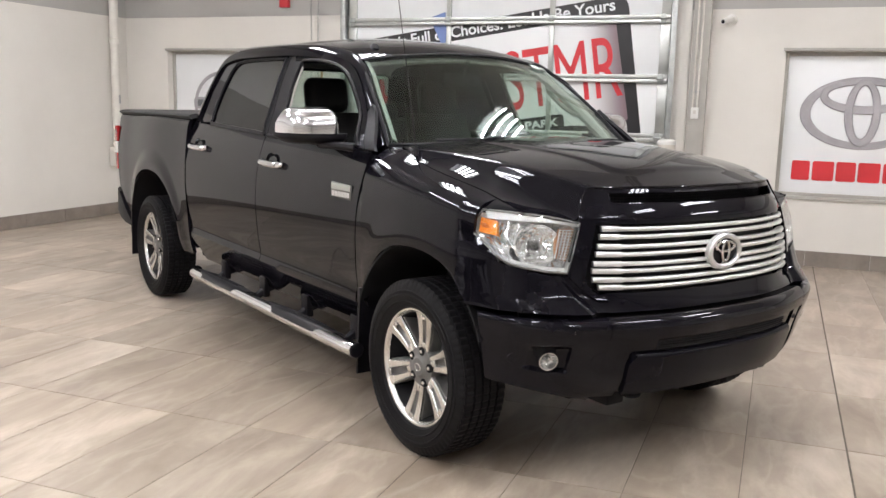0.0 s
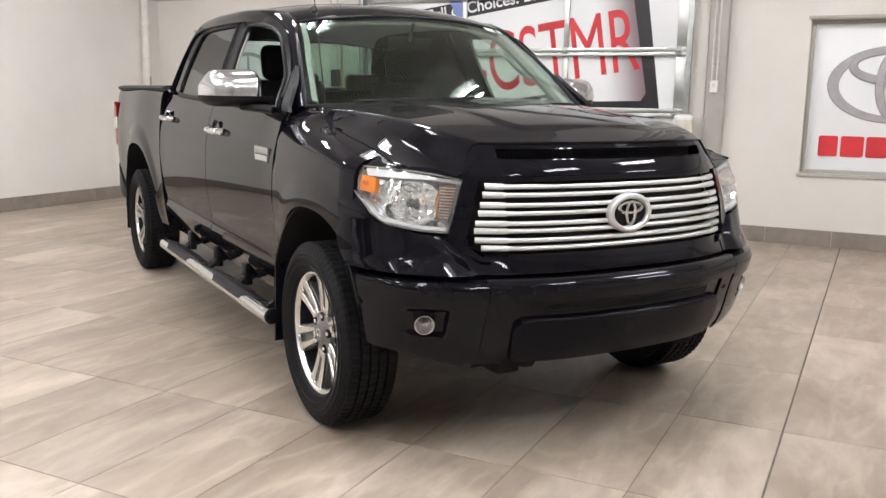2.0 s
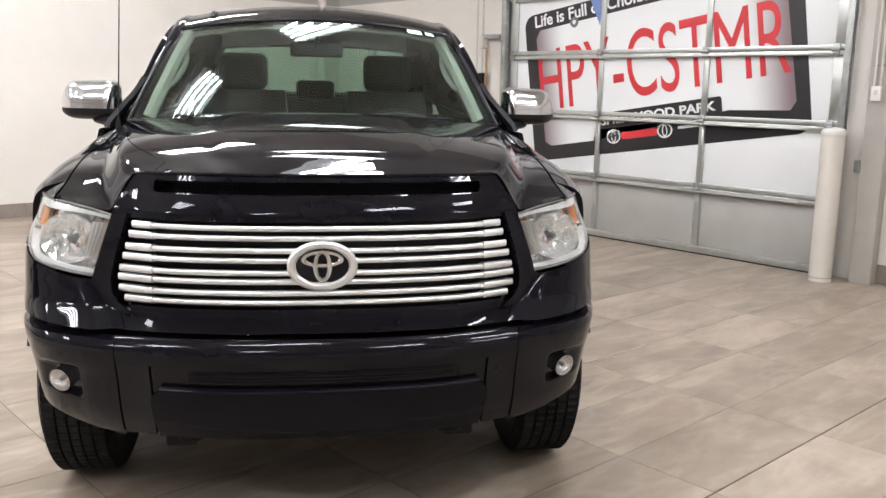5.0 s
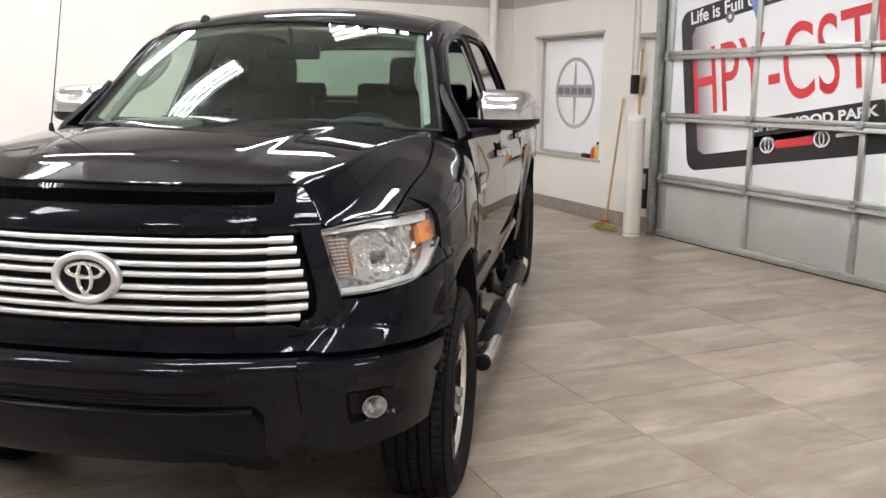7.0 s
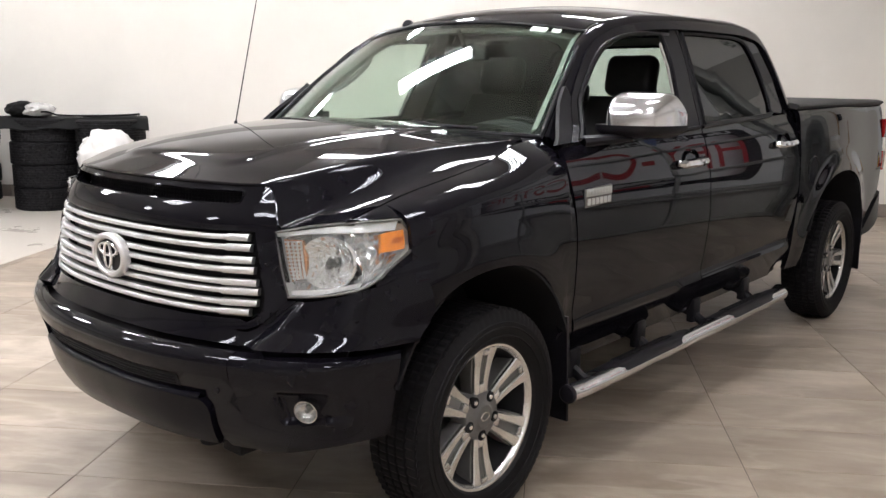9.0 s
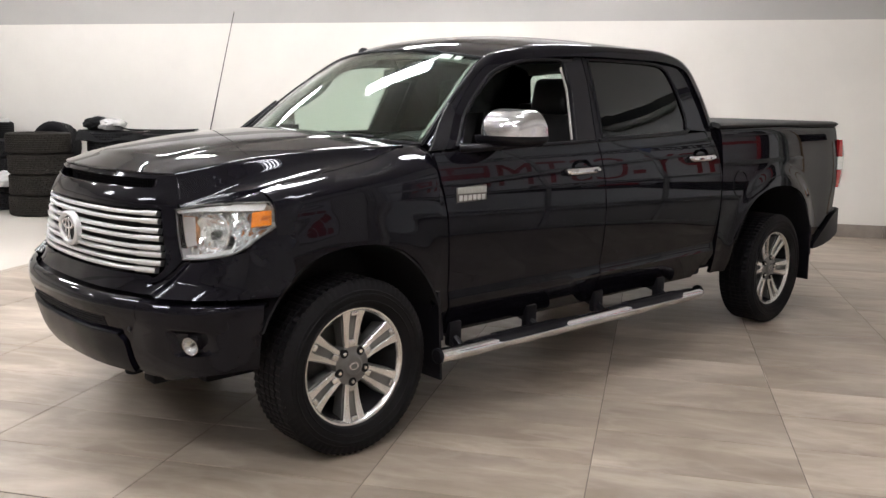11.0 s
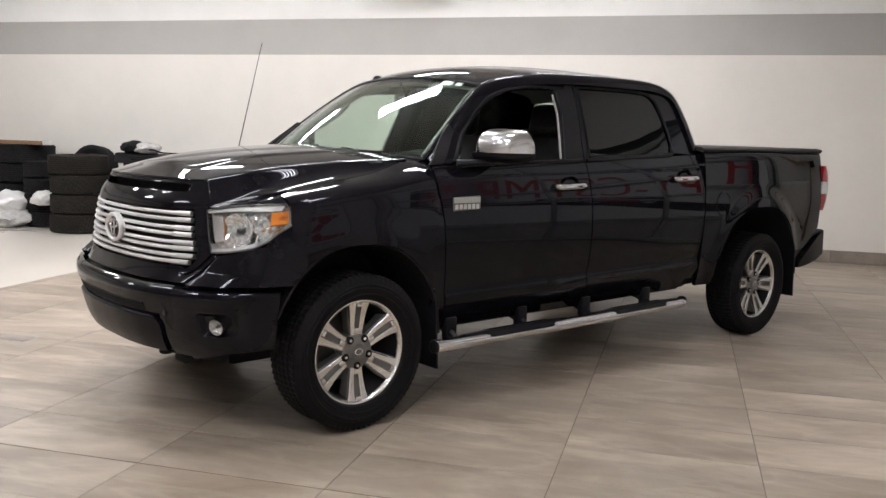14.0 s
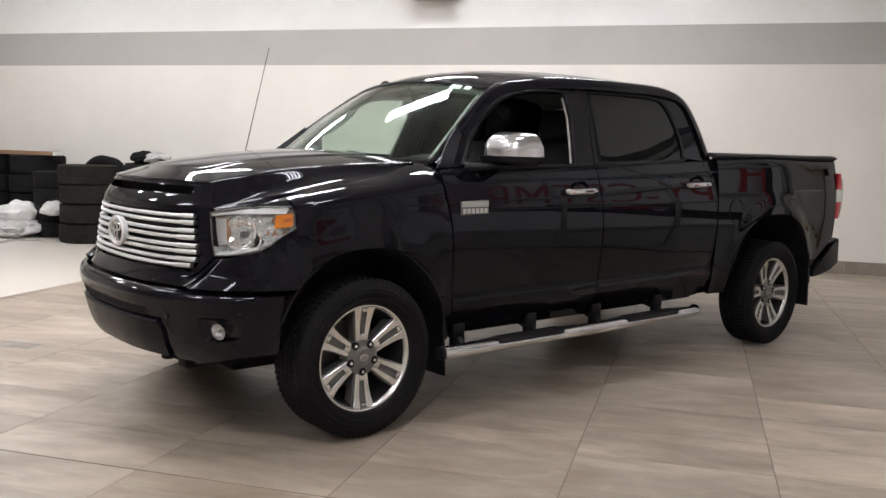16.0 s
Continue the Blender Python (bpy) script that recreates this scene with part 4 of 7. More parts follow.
# -- headlamps --
for sy in (1, -1):
    lamp = thing("headlamp", "", "")
    lamp.parent = truck
    bot, top = [(0.702, 0.896), (0.80, 0.907), (0.90, 0.932), (0.935, 0.965)], [(0.638, 1.083), (0.74, 1.106), (0.84, 1.120), (0.912, 1.124)]
    lef, rig = [(0.702, 0.896), (0.638, 1.083)], [(0.935, 0.965), (0.946, 1.045), (0.912, 1.124)]
    g = coons(bot, top, lef, rig, 20, 10)
    # fluted back of the lamp, cut into small bright facets
    rf = random.Random(17)
    gr = coons(bot, top, lef, rig, 27, 12)
    bm = bmesh.new()
    add_grid(bm, [[fpoint(sy * y, z, -0.052 + rf.uniform(-0.007, 0.007) + (0.007 if i % 2 else -0.007)) for i, (y, z) in enumerate(r)] for r in gr])
    part("reflector_bowl", bm, M_bowl, lamp, "bright facetted lamp reflector", smooth=False)
    rim = [g[0][i] for i in range(20)] + [g[j][-1] for j in range(1, 10)] + [g[-1][i] for i in range(18, -1, -1)] + [g[j][0] for j in range(8, 0, -1)]
    bm = bmesh.new()
    add_tube(bm, [fpoint(sy * y, z, 0.001) for y, z in rim], 0.0042, 6, closed=True)
    part("lamp_rim", bm, M_alloy_grey, lamp, "grey lamp edge")
    # wall between lens and bowl
    bm = bmesh.new()
    add_grid(bm, [[fpoint(sy * y, z, o) for y, z in rim + rim[:1]] for o in (0.0, -0.06)])
    part("lamp_wall", bm, M_bezel, lamp)
    lens = part("lamp_lens", front_patch(g, sy, 0.006, 0.003), M_clear, lamp, "clear headlamp lens")
    lens.visible_shadow = False
    for y, z, r, n, wide in ((0.806, 1.010, 0.078, 34, 1.22), (0.885, 0.985, 0.034, 18, 1.0)):
        p, q = fpoint(sy * y, z, -0.062), fpoint(sy * y, z, -0.004)
        m = Matrix.Translation(p) @ ((q - p).normalized() + V(0.6, 0, 0)).to_track_quat("Z", "Y").to_matrix().to_4x4() @ Matrix.Diagonal((wide, 1, 1, 1))
        bm = bmesh.new()
        rj = random.Random(31)
        rows = []
        for i in range(9):
            u = i / 8
            rows.append([m @ V(r * u * math.cos(a), r * u * math.sin(a), 0.046 * u * u + rj.uniform(-0.0026, 0.0026) * (0 < i < 8)) for a in (2 * math.pi * (k + 0.5 * (i % 2)) / n for k in range(n))])
        rows.append([m @ V(r * 1.05 * math.cos(2 * math.pi * k / n), r * 1.05 * math.sin(2 * math.pi * k / n), 0.040) for k in range(n)])
        add_grid(bm, rows, closed=True)
        part("lamp_bowl", bm, M_bowl, lamp, "round facetted chrome bowl", smooth=False)
        part("lamp_bulb", lathe([(0, 0.036), (0.008, 0.034), (0.013, 0.024), (0.013, 0.016), (0.019, 0.012), (0.019, 0.0)], 16, m), M_alloy_grey, lamp, "grey bulb shield")
    gt = coons([(0.645, 1.072), (0.74, 1.086), (0.84, 1.094), (0.915, 1.096)], [(0.640, 1.082), (0.74, 1.104), (0.84, 1.118), (0.911, 1.122)], [(0.645, 1.072), (0.640, 1.082)], [(0.915, 1.096), (0.911, 1.122)], 16, 3)
    part("upper_trim", front_patch(gt, sy, -0.006, 0.01), M_bezel, lamp, "bright upper lamp trim")
    gs = coons([(0.930, 0.935), (0.992, 0.940)], [(0.912, 1.126), (0.972, 1.128)], [(0.930, 0.935), (0.946, 1.045), (0.912, 1.126)], [(0.992, 0.940), (0.972, 1.128)], 12, 12)
    part("lamp_surround", front_patch(gs, sy, -0.003, 0.02), M_paint, lamp, "black edge behind the lamp")
    ga = coons([(0.914, 1.034), (0.940, 1.040)], [(0.901, 1.088), (0.924, 1.096)], [(0.914, 1.034), (0.901, 1.088)], [(0.940, 1.040), (0.924, 1.096)], 8, 5)
    part("turn_signal", front_patch(ga, sy, -0.008, 0.02), M_amber, lamp, "amber turn signal lens")
    part("signal_bulb", front_patch(quad(0.920, 0.930, 1.058, 1.074, 3, 3), sy, -0.0065, 0.004), M_amber_dark, lamp, "darker amber bulb spot")
    gb = coons([(0.700, 0.940), (0.738, 0.955)], [(0.657, 1.066), (0.712, 1.066)], [(0.700, 0.940), (0.657, 1.066)], [(0.738, 0.955), (0.735, 1.01), (0.712, 1.066)], 7, 8)
    part("side_marker", front_patch(gb, sy, -0.022, 0.015), M_amber_in, lamp, "brown amber marker between bright ribs")
    bm = bmesh.new()
    for k in range(11):
        z = 0.95 + 0.0108 * k
        y = 0.70 - (z - 0.945) * 0.34
        add_tube(bm, [fpoint(sy * y, z, -0.019), fpoint(sy * (y + 0.030 + 0.002 * k), z + 0.003, -0.019)], 0.0024, 5)
    part("marker_rib", bm, M_bezel, lamp, "bright horizontal ribs")
    bm = bmesh.new()
    for k in range(4):
        lo, hi = (0.712 + 0.010 * k, 0.945 + 0.003 * k), (0.671 + 0.0135 * k, 1.062)
        add_grid(bm, [[fpoint(sy * (lo[0] + (hi[0] - lo[0]) * u), lo[1] + (hi[1] - lo[1]) * u, o) for u in np.linspace(0, 1, 6)] for o in (-0.024, -0.006)])
    part("marker_fin", bm, M_bezel, lamp, "bright upright fins")
    gc = coons([(0.708, 0.902), (0.80, 0.912), (0.90, 0.937)], [(0.705, 0.914), (0.80, 0.925), (0.905, 0.952)], [(0.708, 0.902), (0.705, 0.914)], [(0.90, 0.937), (0.905, 0.952)], 12, 4)
    part("lower_trim", front_patch(gc, sy, -0.010, 0.01), M_bezel, lamp, "bright lower lamp trim")

# -- front bumper --
bumper = thing("front_bumper", "", "")
bumper.parent = truck
YB = 0.618
part("bumper_gap", front_patch(quad(-0.90, 0.90, 0.700, 0.770, 41, 4), out=-0.045, thick=0.02), M_black, bumper, "black gap above the bumper")
prof = (0.742, 0.738, 0.728, 0.712, 0.695, 0.675, 0.66)
part("bumper_top", front_patch([[(y, z) for y in np.linspace(-YB, YB, 37)] for z in prof], out=0.0, thick=0.05), M_paint, bumper, "glossy black bumper top")
part("bumper_face", front_patch(quad(-0.518, 0.518, 0.41, 0.662, 37, 8), out=-0.012, thick=0.03), M_paint, bumper)
part("bumper_slot", front_patch(quad(-0.405, 0.415, 0.600, 0.640, 31, 3), out=-0.0095, thick=0.012), M_black, bumper, "black bumper intake slot")
bm = bmesh.new()
for z in (0.609, 0.620, 0.631):
    add_tube(bm, [fpoint(y, z, -0.006) for y in np.linspace(-0.395, 0.405, 25)], 0.0025, 5)
part("slot_bar", bm, M_under, bumper)
g = coons([(-0.500, 0.418), (0.500, 0.418)], [(-0.490, 0.580), (0.490, 0.580)], [(-0.500, 0.418), (-0.513, 0.50), (-0.515, 0.552), (-0.490, 0.580)], [(0.500, 0.418), (0.513, 0.50), (0.515, 0.552), (0.490, 0.580)], 41, 12)
rows = [[fpoint(y, z, 0.010) for y, z in r] for r in g]
rows.append([fpoint(y, z + 0.006, 0.006) for y, z in g[-1]])
rows.append([fpoint(y, z + 0.009, -0.010) for y, z in g[-1]])
part("lower_panel", shell(rows, 0.028, (-0.4, 0, 0.9)), M_panel, bumper, "satin black lower bumper panel", sharp=50)
part("sensor", lathe([(0, 0.006), (0.011, 0.005), (0.013, 0.0)], 16, Matrix.Translation(fpoint(0.556, 0.612, -0.006)) @ pose(0, 0, 0, 0, 90, 0)), M_black, bumper, "small round black sensor")
for sy in (1, -1):
    part("bumper_face", front_patch(quad(0.519, YB, 0.40, 0.662, 7, 7), sy, -0.004, 0.03), M_paint, bumper)
    # bumper end with a fog lamp pocket
    def y_end(z):
        """The width at which the end stops short of the wheel arch."""
        lo, hi = 0.80, 0.999
        for _ in range(24):
            m_ = 0.5 * (lo + hi)
            lo, hi = (m_, hi) if front_x(m_, z) > 0.458 else (lo, m_)
        return lo
    g = []
    for v in np.linspace(0, 1, 40):
        row = []
        for u in np.linspace(0, 1, 70):
            zlow = curve(u, (0, 0.3, 0.6, 0.85, 1.0), (0.392, 0.412, 0.438, 0.458, 0.466))
            z = zlow + (0.722 - zlow) * v
            row.append((0.621 + (y_end(z) - 0.621) * u, z))
        g.append(row)
    ease = lambda t: (lambda k: k * k * (3 - 2 * k))(min(1.0, max(0.0, t)))
    dent = lambda y, z: ease((y - 0.735) / 0.03) * ease((0.900 - y) / 0.06) * ease((z - 0.518 - 0.10 * (y - 0.735)) / 0.018) * ease((0.640 - z) / 0.022)
    rows = [[V(front_x(y, z), sy * y, z) - V(0.76, sy * 0.65, 0) * 0.026 * dent(y, z) for y, z in r] for r in g]
    top = [V(p.x - 0.035, p.y - sy * 0.02, p.z + 0.016) for p in rows[-1]]
    mid = [V(p.x - 0.006, p.y - sy * 0.004, p.z + 0.010) for p in rows[-1]]
    part("bumper_end", shell(rows + [mid, top], 0.02, (0, 0, 0.6)), M_paint, bumper, "glossy black bumper end with a fog lamp pocket", sharp=40)
    p, q = fpoint(sy * 0.818, 0.571, -0.027), fpoint(sy * 0.818, 0.571, 0.02)
    m = Matrix.Translation(p) @ ((q - p).normalized() + V(0.5, 0, 0)).to_track_quat("Z", "Y").to_matrix().to_4x4()
    fog = part("fog_lamp", lathe([(0.0, 0.003), (0.012, 0.004), (0.022, 0.009), (0.030, 0.019), (0.034, 0.030), (0.037, 0.030), (0.037, 0.0)], 28, m), M_fog, bumper, "round fog lamp with a polished bowl")
    part("bulb_shield", lathe([(0.0, 0.025), (0.007, 0.024), (0.009, 0.020), (0.009, 0.003)], 16, m), M_alloy_grey, fog, "grey bulb shield")
    ln = part("fog_lens", lathe([(0.0, 0.040), (0.014, 0.039), (0.026, 0.035), (0.034, 0.030), (0.0345, 0.028)], 28, m), M_clear, fog, "clear round lens")
    ln.visible_shadow = False
    bm = bmesh.new()
    add_tube(bm, cr([V(0.66, sy * 0.45, 0.43), V(0.74, sy * 0.45, 0.398), V(0.77, sy * 0.41, 0.392), V(0.74, sy * 0.37, 0.398), V(0.66, sy * 0.37, 0.43)], 14), 0.011, 8)
    part("tow_hook", bm, M_under, bumper, "black steel tow hook")
part("valance", front_patch([[(y * w, z) for y in np.linspace(-1, 1, 31)] for z, w in ((0.395, 0.55), (0.41, 0.57), (0.43, 0.60))], out=-0.03, thick=0.02), M_black, bumper, "black lower valance")


# -- sides --
def arch_z(x, cx, w, top, z0=0.43, p=2.3):
    d = abs(x - cx) / w
    return z0 if d >= 1 else z0 + (top - z0) * (1 - d ** p) ** (1 / p)


def door_y(z):
    return curve(z, (0.40, 0.46, 0.52, 0.575, 0.60, 0.622, 0.75, 0.95, 1.08, 1.18, 1.25, 1.30, 1.335, 1.40), (0.872, 0.892, 0.914, 0.934, 0.942, 0.929, 0.946, 0.961, 0.958, 0.943, 0.928, 0.912, 0.898, 0.872))


def flare(x, z):
    """How far the body swells over the wheels."""
    a = 0.0
    for cx, r in ((0.0, 0.50), (-3.68, 0.56)):
        d = math.hypot(x - cx, (z - 0.42) * 0.95)
        t = min(1.0, max(0.0, (d - r - 0.02) / 0.12))
        wide = 0.5 + 0.5 * math.cos(math.pi * min(1.0, abs(x - cx) / 0.72))
        near = min(1.0, max(0.0, (x + 0.57) / 0.10)) if cx == 0.0 else 1.0
        a = max(a, (0.027 if cx == 0.0 else 0.015) * wide + (0.006 if cx == 0.0 else 0.015) * near * (1 - t * t * (3 - 2 * t)))
    return a


def side_panel(name, xl, xr, zb, zt, sy, nx, nz, parent, label="", thick=0.02, xs=None, ztop_roll=None):
    """A body side panel between two upright seams xl(z), xr(z) and heights zb(x), zt(x)."""
    rows = []
    for i in range(nx):
        s = xs[i] if xs is not None else i / (nx - 1)
        row = []
        for k in range(nz):
            t = k / (nz - 1)
            x = xl(0.9) + (xr(0.9) - xl(0.9)) * s
            z = zb(x) + (zt(x) - zb(x)) * t
            x = xl(z) + (xr(z) - xl(z)) * s
            row.append(V(x, sy * (door_y(z) + flare(x, z)), z))
        rows.append(row)
    return part(name, shell(rows, thick, IN), M_paint, parent, label)


Af = lambda z: table(z, (0.40, 0.70, 1.0, 1.29, 1.34), (-0.575, -0.555, -0.525, -0.465, -0.455))
Bf = lambda z: table(z, (0.40, 0.70, 0.95, 1.32), (-1.722, -1.724, -1.722, -1.690))
Cf = lambda z: table(z, (0.40, 0.46, 0.58, 0.70, 0.97, 1.17, 1.36), (-2.74, -2.79, -2.876, -2.895, -2.932, -2.905, -2.815))
GAP = 0.004
belt = lambda x: table(x, (-2.85, -1.6, -0.45), (1.360, 1.318, 1.292))
sill = lambda x: 0.425
rear_sill = lambda x: table(x, (-2.95, -2.80, -2.70), (0.50, 0.455, 0.425))
DOORS = {}
for sy in (1, -1):
    fd = side_panel("front_door", lambda z: Bf(z) + GAP, lambda z: Af(z) - GAP, sill, belt, sy, 22, 34, truck, "glossy black front door, window open")
    rd = side_panel("rear_door", lambda z: Cf(z) + GAP, lambda z: Bf(z) - GAP, lambda x: 0.43, belt, sy, 22, 34, truck, "glossy black rear door with dark glass")
    DOORS[sy] = (fd, rd)
    # front fender: side up to the shoulder, then rolling in to the hood seam
    xs = sorted({*np.linspace(-0.55, 0.62, 40), -0.4825, *[0.48 * math.cos(a) for a in np.linspace(0.05, math.pi - 0.02, 26)]})
    rows = []
    for x in xs:
        zb = arch_z(x, 0.0, 0.481, 0.925)
        if x > 0.35:
            zb = max(zb, table(x, (0.35, 0.44, 0.50, 0.62), (0.80, 0.85, 0.925, 0.97)))
        ys, zs = seam(max(x, -0.42))
        row = []
        zsh = table(x, (-0.5, 0.1, 0.6), (1.215, 1.155, 1.075))
        ysh = door_y(zsh) + flare(x, zsh)
        if x > 0.30:
            ysh -= table(x, (0.30, 0.45, 0.62), (0.0, 0.035, 0.13))
        for k in range(18):
            z = zb + (zsh - zb) * k / 17
            y = door_y(z) + flare(x, z)
            if x > 0.30:
                y -= table(x, (0.30, 0.45, 0.62), (0.0, 0.035, 0.13)) * table(z, (0.75, 0.95, 1.1), (0.2, 0.7, 1.0))
            row.append(V(x + (Af(z) + 0.554) * max(0.0, (-0.48 - x) / 0.07), sy * y, z))
        for q in cr([(0, ysh, zsh), (0, 0.55 * ysh + 0.45 * ys + 0.012, 0.45 * zsh + 0.55 * zs + 0.006), (0, ys + 0.004, zs)], 9)[1:]:
            row.append(V(x + (Af(q.z) + 0.554) * max(0.0, (-0.48 - x) / 0.07), sy * q.y, q.z))
        rows.append(row)
    g = np.array([[tuple(p) for p in r] for r in rows])
    h = g.copy()
    for _ in range(3):
        h[:, 14:-1] = 0.25 * g[:, 13:-2] + 0.5 * g[:, 14:-1] + 0.25 * g[:, 15:]
        g = h.copy()
    # stop where the lamp begins
    keep = [i for i, x in enumerate(xs) if x <= 0.405]
    part("front_fender", shell(g[keep], 0.02, (0, 0, 0.7)), M_paint, truck, "glossy black front fender with a wide wheel arch")
    # strip above the lamp between fender and hood
    g2 = []
    for x in np.linspace(0.36, 0.538, 11):
        ys, zs = seam(x)
        yo = table(x, (0.36, 0.40, 0.46, 0.538), (0.930, 0.908, 0.876, 0.840))
        zo = table(x, (0.36, 0.40, 0.46, 0.538), (1.124, 1.129, 1.129, 1.125))
        g2.append([V(q.x, sy * q.y, q.z) for q in cr([(x, yo, zo), (x, 0.5 * (yo + ys), 0.5 * (zo + zs) + 0.004), (x, ys + 0.004, zs)], 6)])
    part("lamp_brow", shell(g2, 0.02, (0, 0, 0.7)), M_paint, truck)
    part("cab_corner", shell([[V(xa + (xb - xa) * u, sy * (door_y(z) - 0.002 + flare(xa + (xb - xa) * u, z)), z) for u in (0, 0.33, 0.66, 1)] for z, xa, xb in ((z, -2.934, min(Cf(z) - GAP, 0)) for z in np.linspace(0.50, 1.372, 24)) if xb - xa > 0.004], 0.02, IN), M_paint, truck)
    # bed side
    xs = sorted({*np.linspace(-4.635, -2.94, 34), *[-3.68 + 0.561 * math.cos(a) for a in np.linspace(0.02, math.pi - 0.02, 30)]})
    rows = []
    for x in xs:
        zb = arch_z(x, -3.68, 0.562, 0.985, 0.47 if x < -3.68 else 0.44)
        if x < -4.24:
            zb = table(x, (-4.635, -4.24), (0.78, 0.49))
        row = []
        for k in range(30):
            z = zb + (1.397 - zb) * k / 29
            y = curve(z, (0.40, 0.55, 0.75, 0.95, 1.10, 1.25, 1.33, 1.38, 1.397), (0.90, 0.935, 0.952, 0.962, 0.958, 0.945, 0.934, 0.920, 0.900)) + flare(x, z)
            y -= 0.005 * (max(0.0, -4.43 - x) / 0.205) ** 2
            row.append(V(x, sy * y, z))
        rows.append(row)
    part("bed_side", shell(rows, 0.025, (-3.7, 0, 0.9)), M_paint, truck, "glossy black bed side with a wide wheel arch")
    bm = bmesh.new()
    add_lathe(bm, [(0.083, -0.004), (0.088, 0.0), (0.088, 0.002), (0.083, 0.004)], 36, Matrix.Translation((-3.16, sy * (door_y(1.02) + flare(-3.16, 1.02) - 0.0005), 1.02)) @ pose(0, 0, 0, 90, 0, 0))
    if sy > 0:
        part("fuel_flap", bm, M_paint, truck, "round fuel flap")
    else:
        bm.free()
    # tail lamp
    swell = lambda z: 0.50 + 0.50 * max(0.0, 1 - (abs(z - 1.10) / 0.186) ** 2.6)
    lampg = lambda z0, z1: [[V(-4.64 + (x + 4.64) * swell(z), sy * y, z) for x, y in ((-4.640, 0.957), (-4.70, 0.964), (-4.765, 0.947), (-4.80, 0.87))] for z in np.linspace(z0, z1, 8)]
    tl = thing("tail_lamp", "", "")
    tl.parent = truck
    for z0, z1, m, lab in ((0.92, 1.055, M_red, "red lamp lens"), (1.057, 1.155, M_white_lens, "white lamp lens"), (1.157, 1.285, M_red, "red lamp lens")):
        part("lens", shell(lampg(z0, z1), 0.05, (-4.0, 0, 1.0)), m, tl, lab)

part("tailgate", shell([[V(-4.70 - 0.02 * (1 - (y / 0.8) ** 2), y, z) for y in np.linspace(-0.78, 0.78, 17)] for z in np.linspace(0.74, 1.375, 9)], 0.05, (-3.5, 0, 1.0)), M_paint, truck, "glossy black tailgate")
rb = bmesh.new()
rows = []
for y in np.linspace(-0.93, 0.93, 25):
    c = -4.90 + 0.12 * abs(y / 0.93) ** 3
    rows.append([V(c + dx, y, z) for dx, z in ((0.22, 0.70), (0.03, 0.755), (0.0, 0.735), (0.0, 0.62), (0.02, 0.53), (0.30, 0.47))])
add_shell(rb, rows, 0.03, (-4.2, 0, 0.6))
part("rear_bumper", rb, M_black, truck, "black rear bumper with a step")
for sy in (1, -1):
    bm = bmesh.new()
    add_shell(bm, [[V(x, sy * y, z) for x, y, z in ((-4.80, 0.925, 0.745), (-4.66, 0.945, 0.70), (-4.52, 0.945, 0.60), (-4.40, 0.93, 0.49))], [V(x, sy * y, z) for x, y, z in ((-4.80, 0.93, 0.55), (-4.66, 0.945, 0.505), (-4.52, 0.945, 0.475), (-4.40, 0.925, 0.455))]], 0.03, (-4.4, 0, 0.6))
    part("bumper_wing", bm, M_black, truck)

# tonneau cover
rows = []
for x in np.linspace(-4.65, -2.92, 21):
    rows.append([V(x, y, 1.404 + 0.020 * min(1, (0.932 - abs(y)) / 0.04) ** 0.5 + 0.004 * math.cos(y * 2)) for y in np.concatenate(([-0.932, -0.925, -0.91, -0.88], np.linspace(-0.8, 0.8, 13), [0.88, 0.91, 0.925, 0.932]))])
part("tonneau_cover", shell(rows, 0.03, (-3.7, 0, 0.5)), M_vinyl, truck, "dark soft tonneau cover over the bed")

# -- cab: roof, pillars, windows --
def roof_edge(s):
    """The line where roof and side meet, from the foot of the front pillar to that of the rear one."""
    return cr([(-0.52, 0.802, 1.325), (-0.78, 0.735, 1.545), (-1.02, 0.672, 1.730), (-1.25, 0.662, 1.806), (-1.65, 0.672, 1.842), (-2.2, 0.675, 1.850), (-2.60, 0.670, 1.842), (-2.815, 0.692, 1.782), (-2.893, 0.768, 1.610), (-2.918, 0.862, 1.385)], 60)[s]


EDGE = [roof_edge(s) for s in range(60)]
for sy in (1, -1):
    bm = bmesh.new()
    rows = []
    for i, p in enumerate(EDGE):
        a, b = EDGE[max(i - 1, 0)], EDGE[min(i + 1, 59)]
        t = (b - a).normalized()
        side = V(0, 1, 0.36).normalized()
        side = (side - t * side.dot(t)).normalized()
        up = t.cross(side)
        if up.z < 0 and i < 45:
            up = -up
        if i >= 45 and up.dot(V(-1, 0, 0.5)) < 0:
            up = -up
        k = 1.0
        prof = [(-0.07, 0.006), (-0.03, 0.016), (0.0, 0.012), (0.022, -0.010), (0.030, -0.04), (0.034, -0.075), (0.0, -0.075), (-0.07, -0.03)]
        rows.append([V(q.x, sy * q.y, q.z) for q in (p + side * u * k + up * w * k for u, w in prof)])
    vs = add_grid(bm, rows, closed=True)
    bm.faces.new(vs[0]), bm.faces.new(vs[-1][::-1])
    part("roof_rail", bm, M_paint, truck, "glossy black pillar and roof edge", sharp=50)

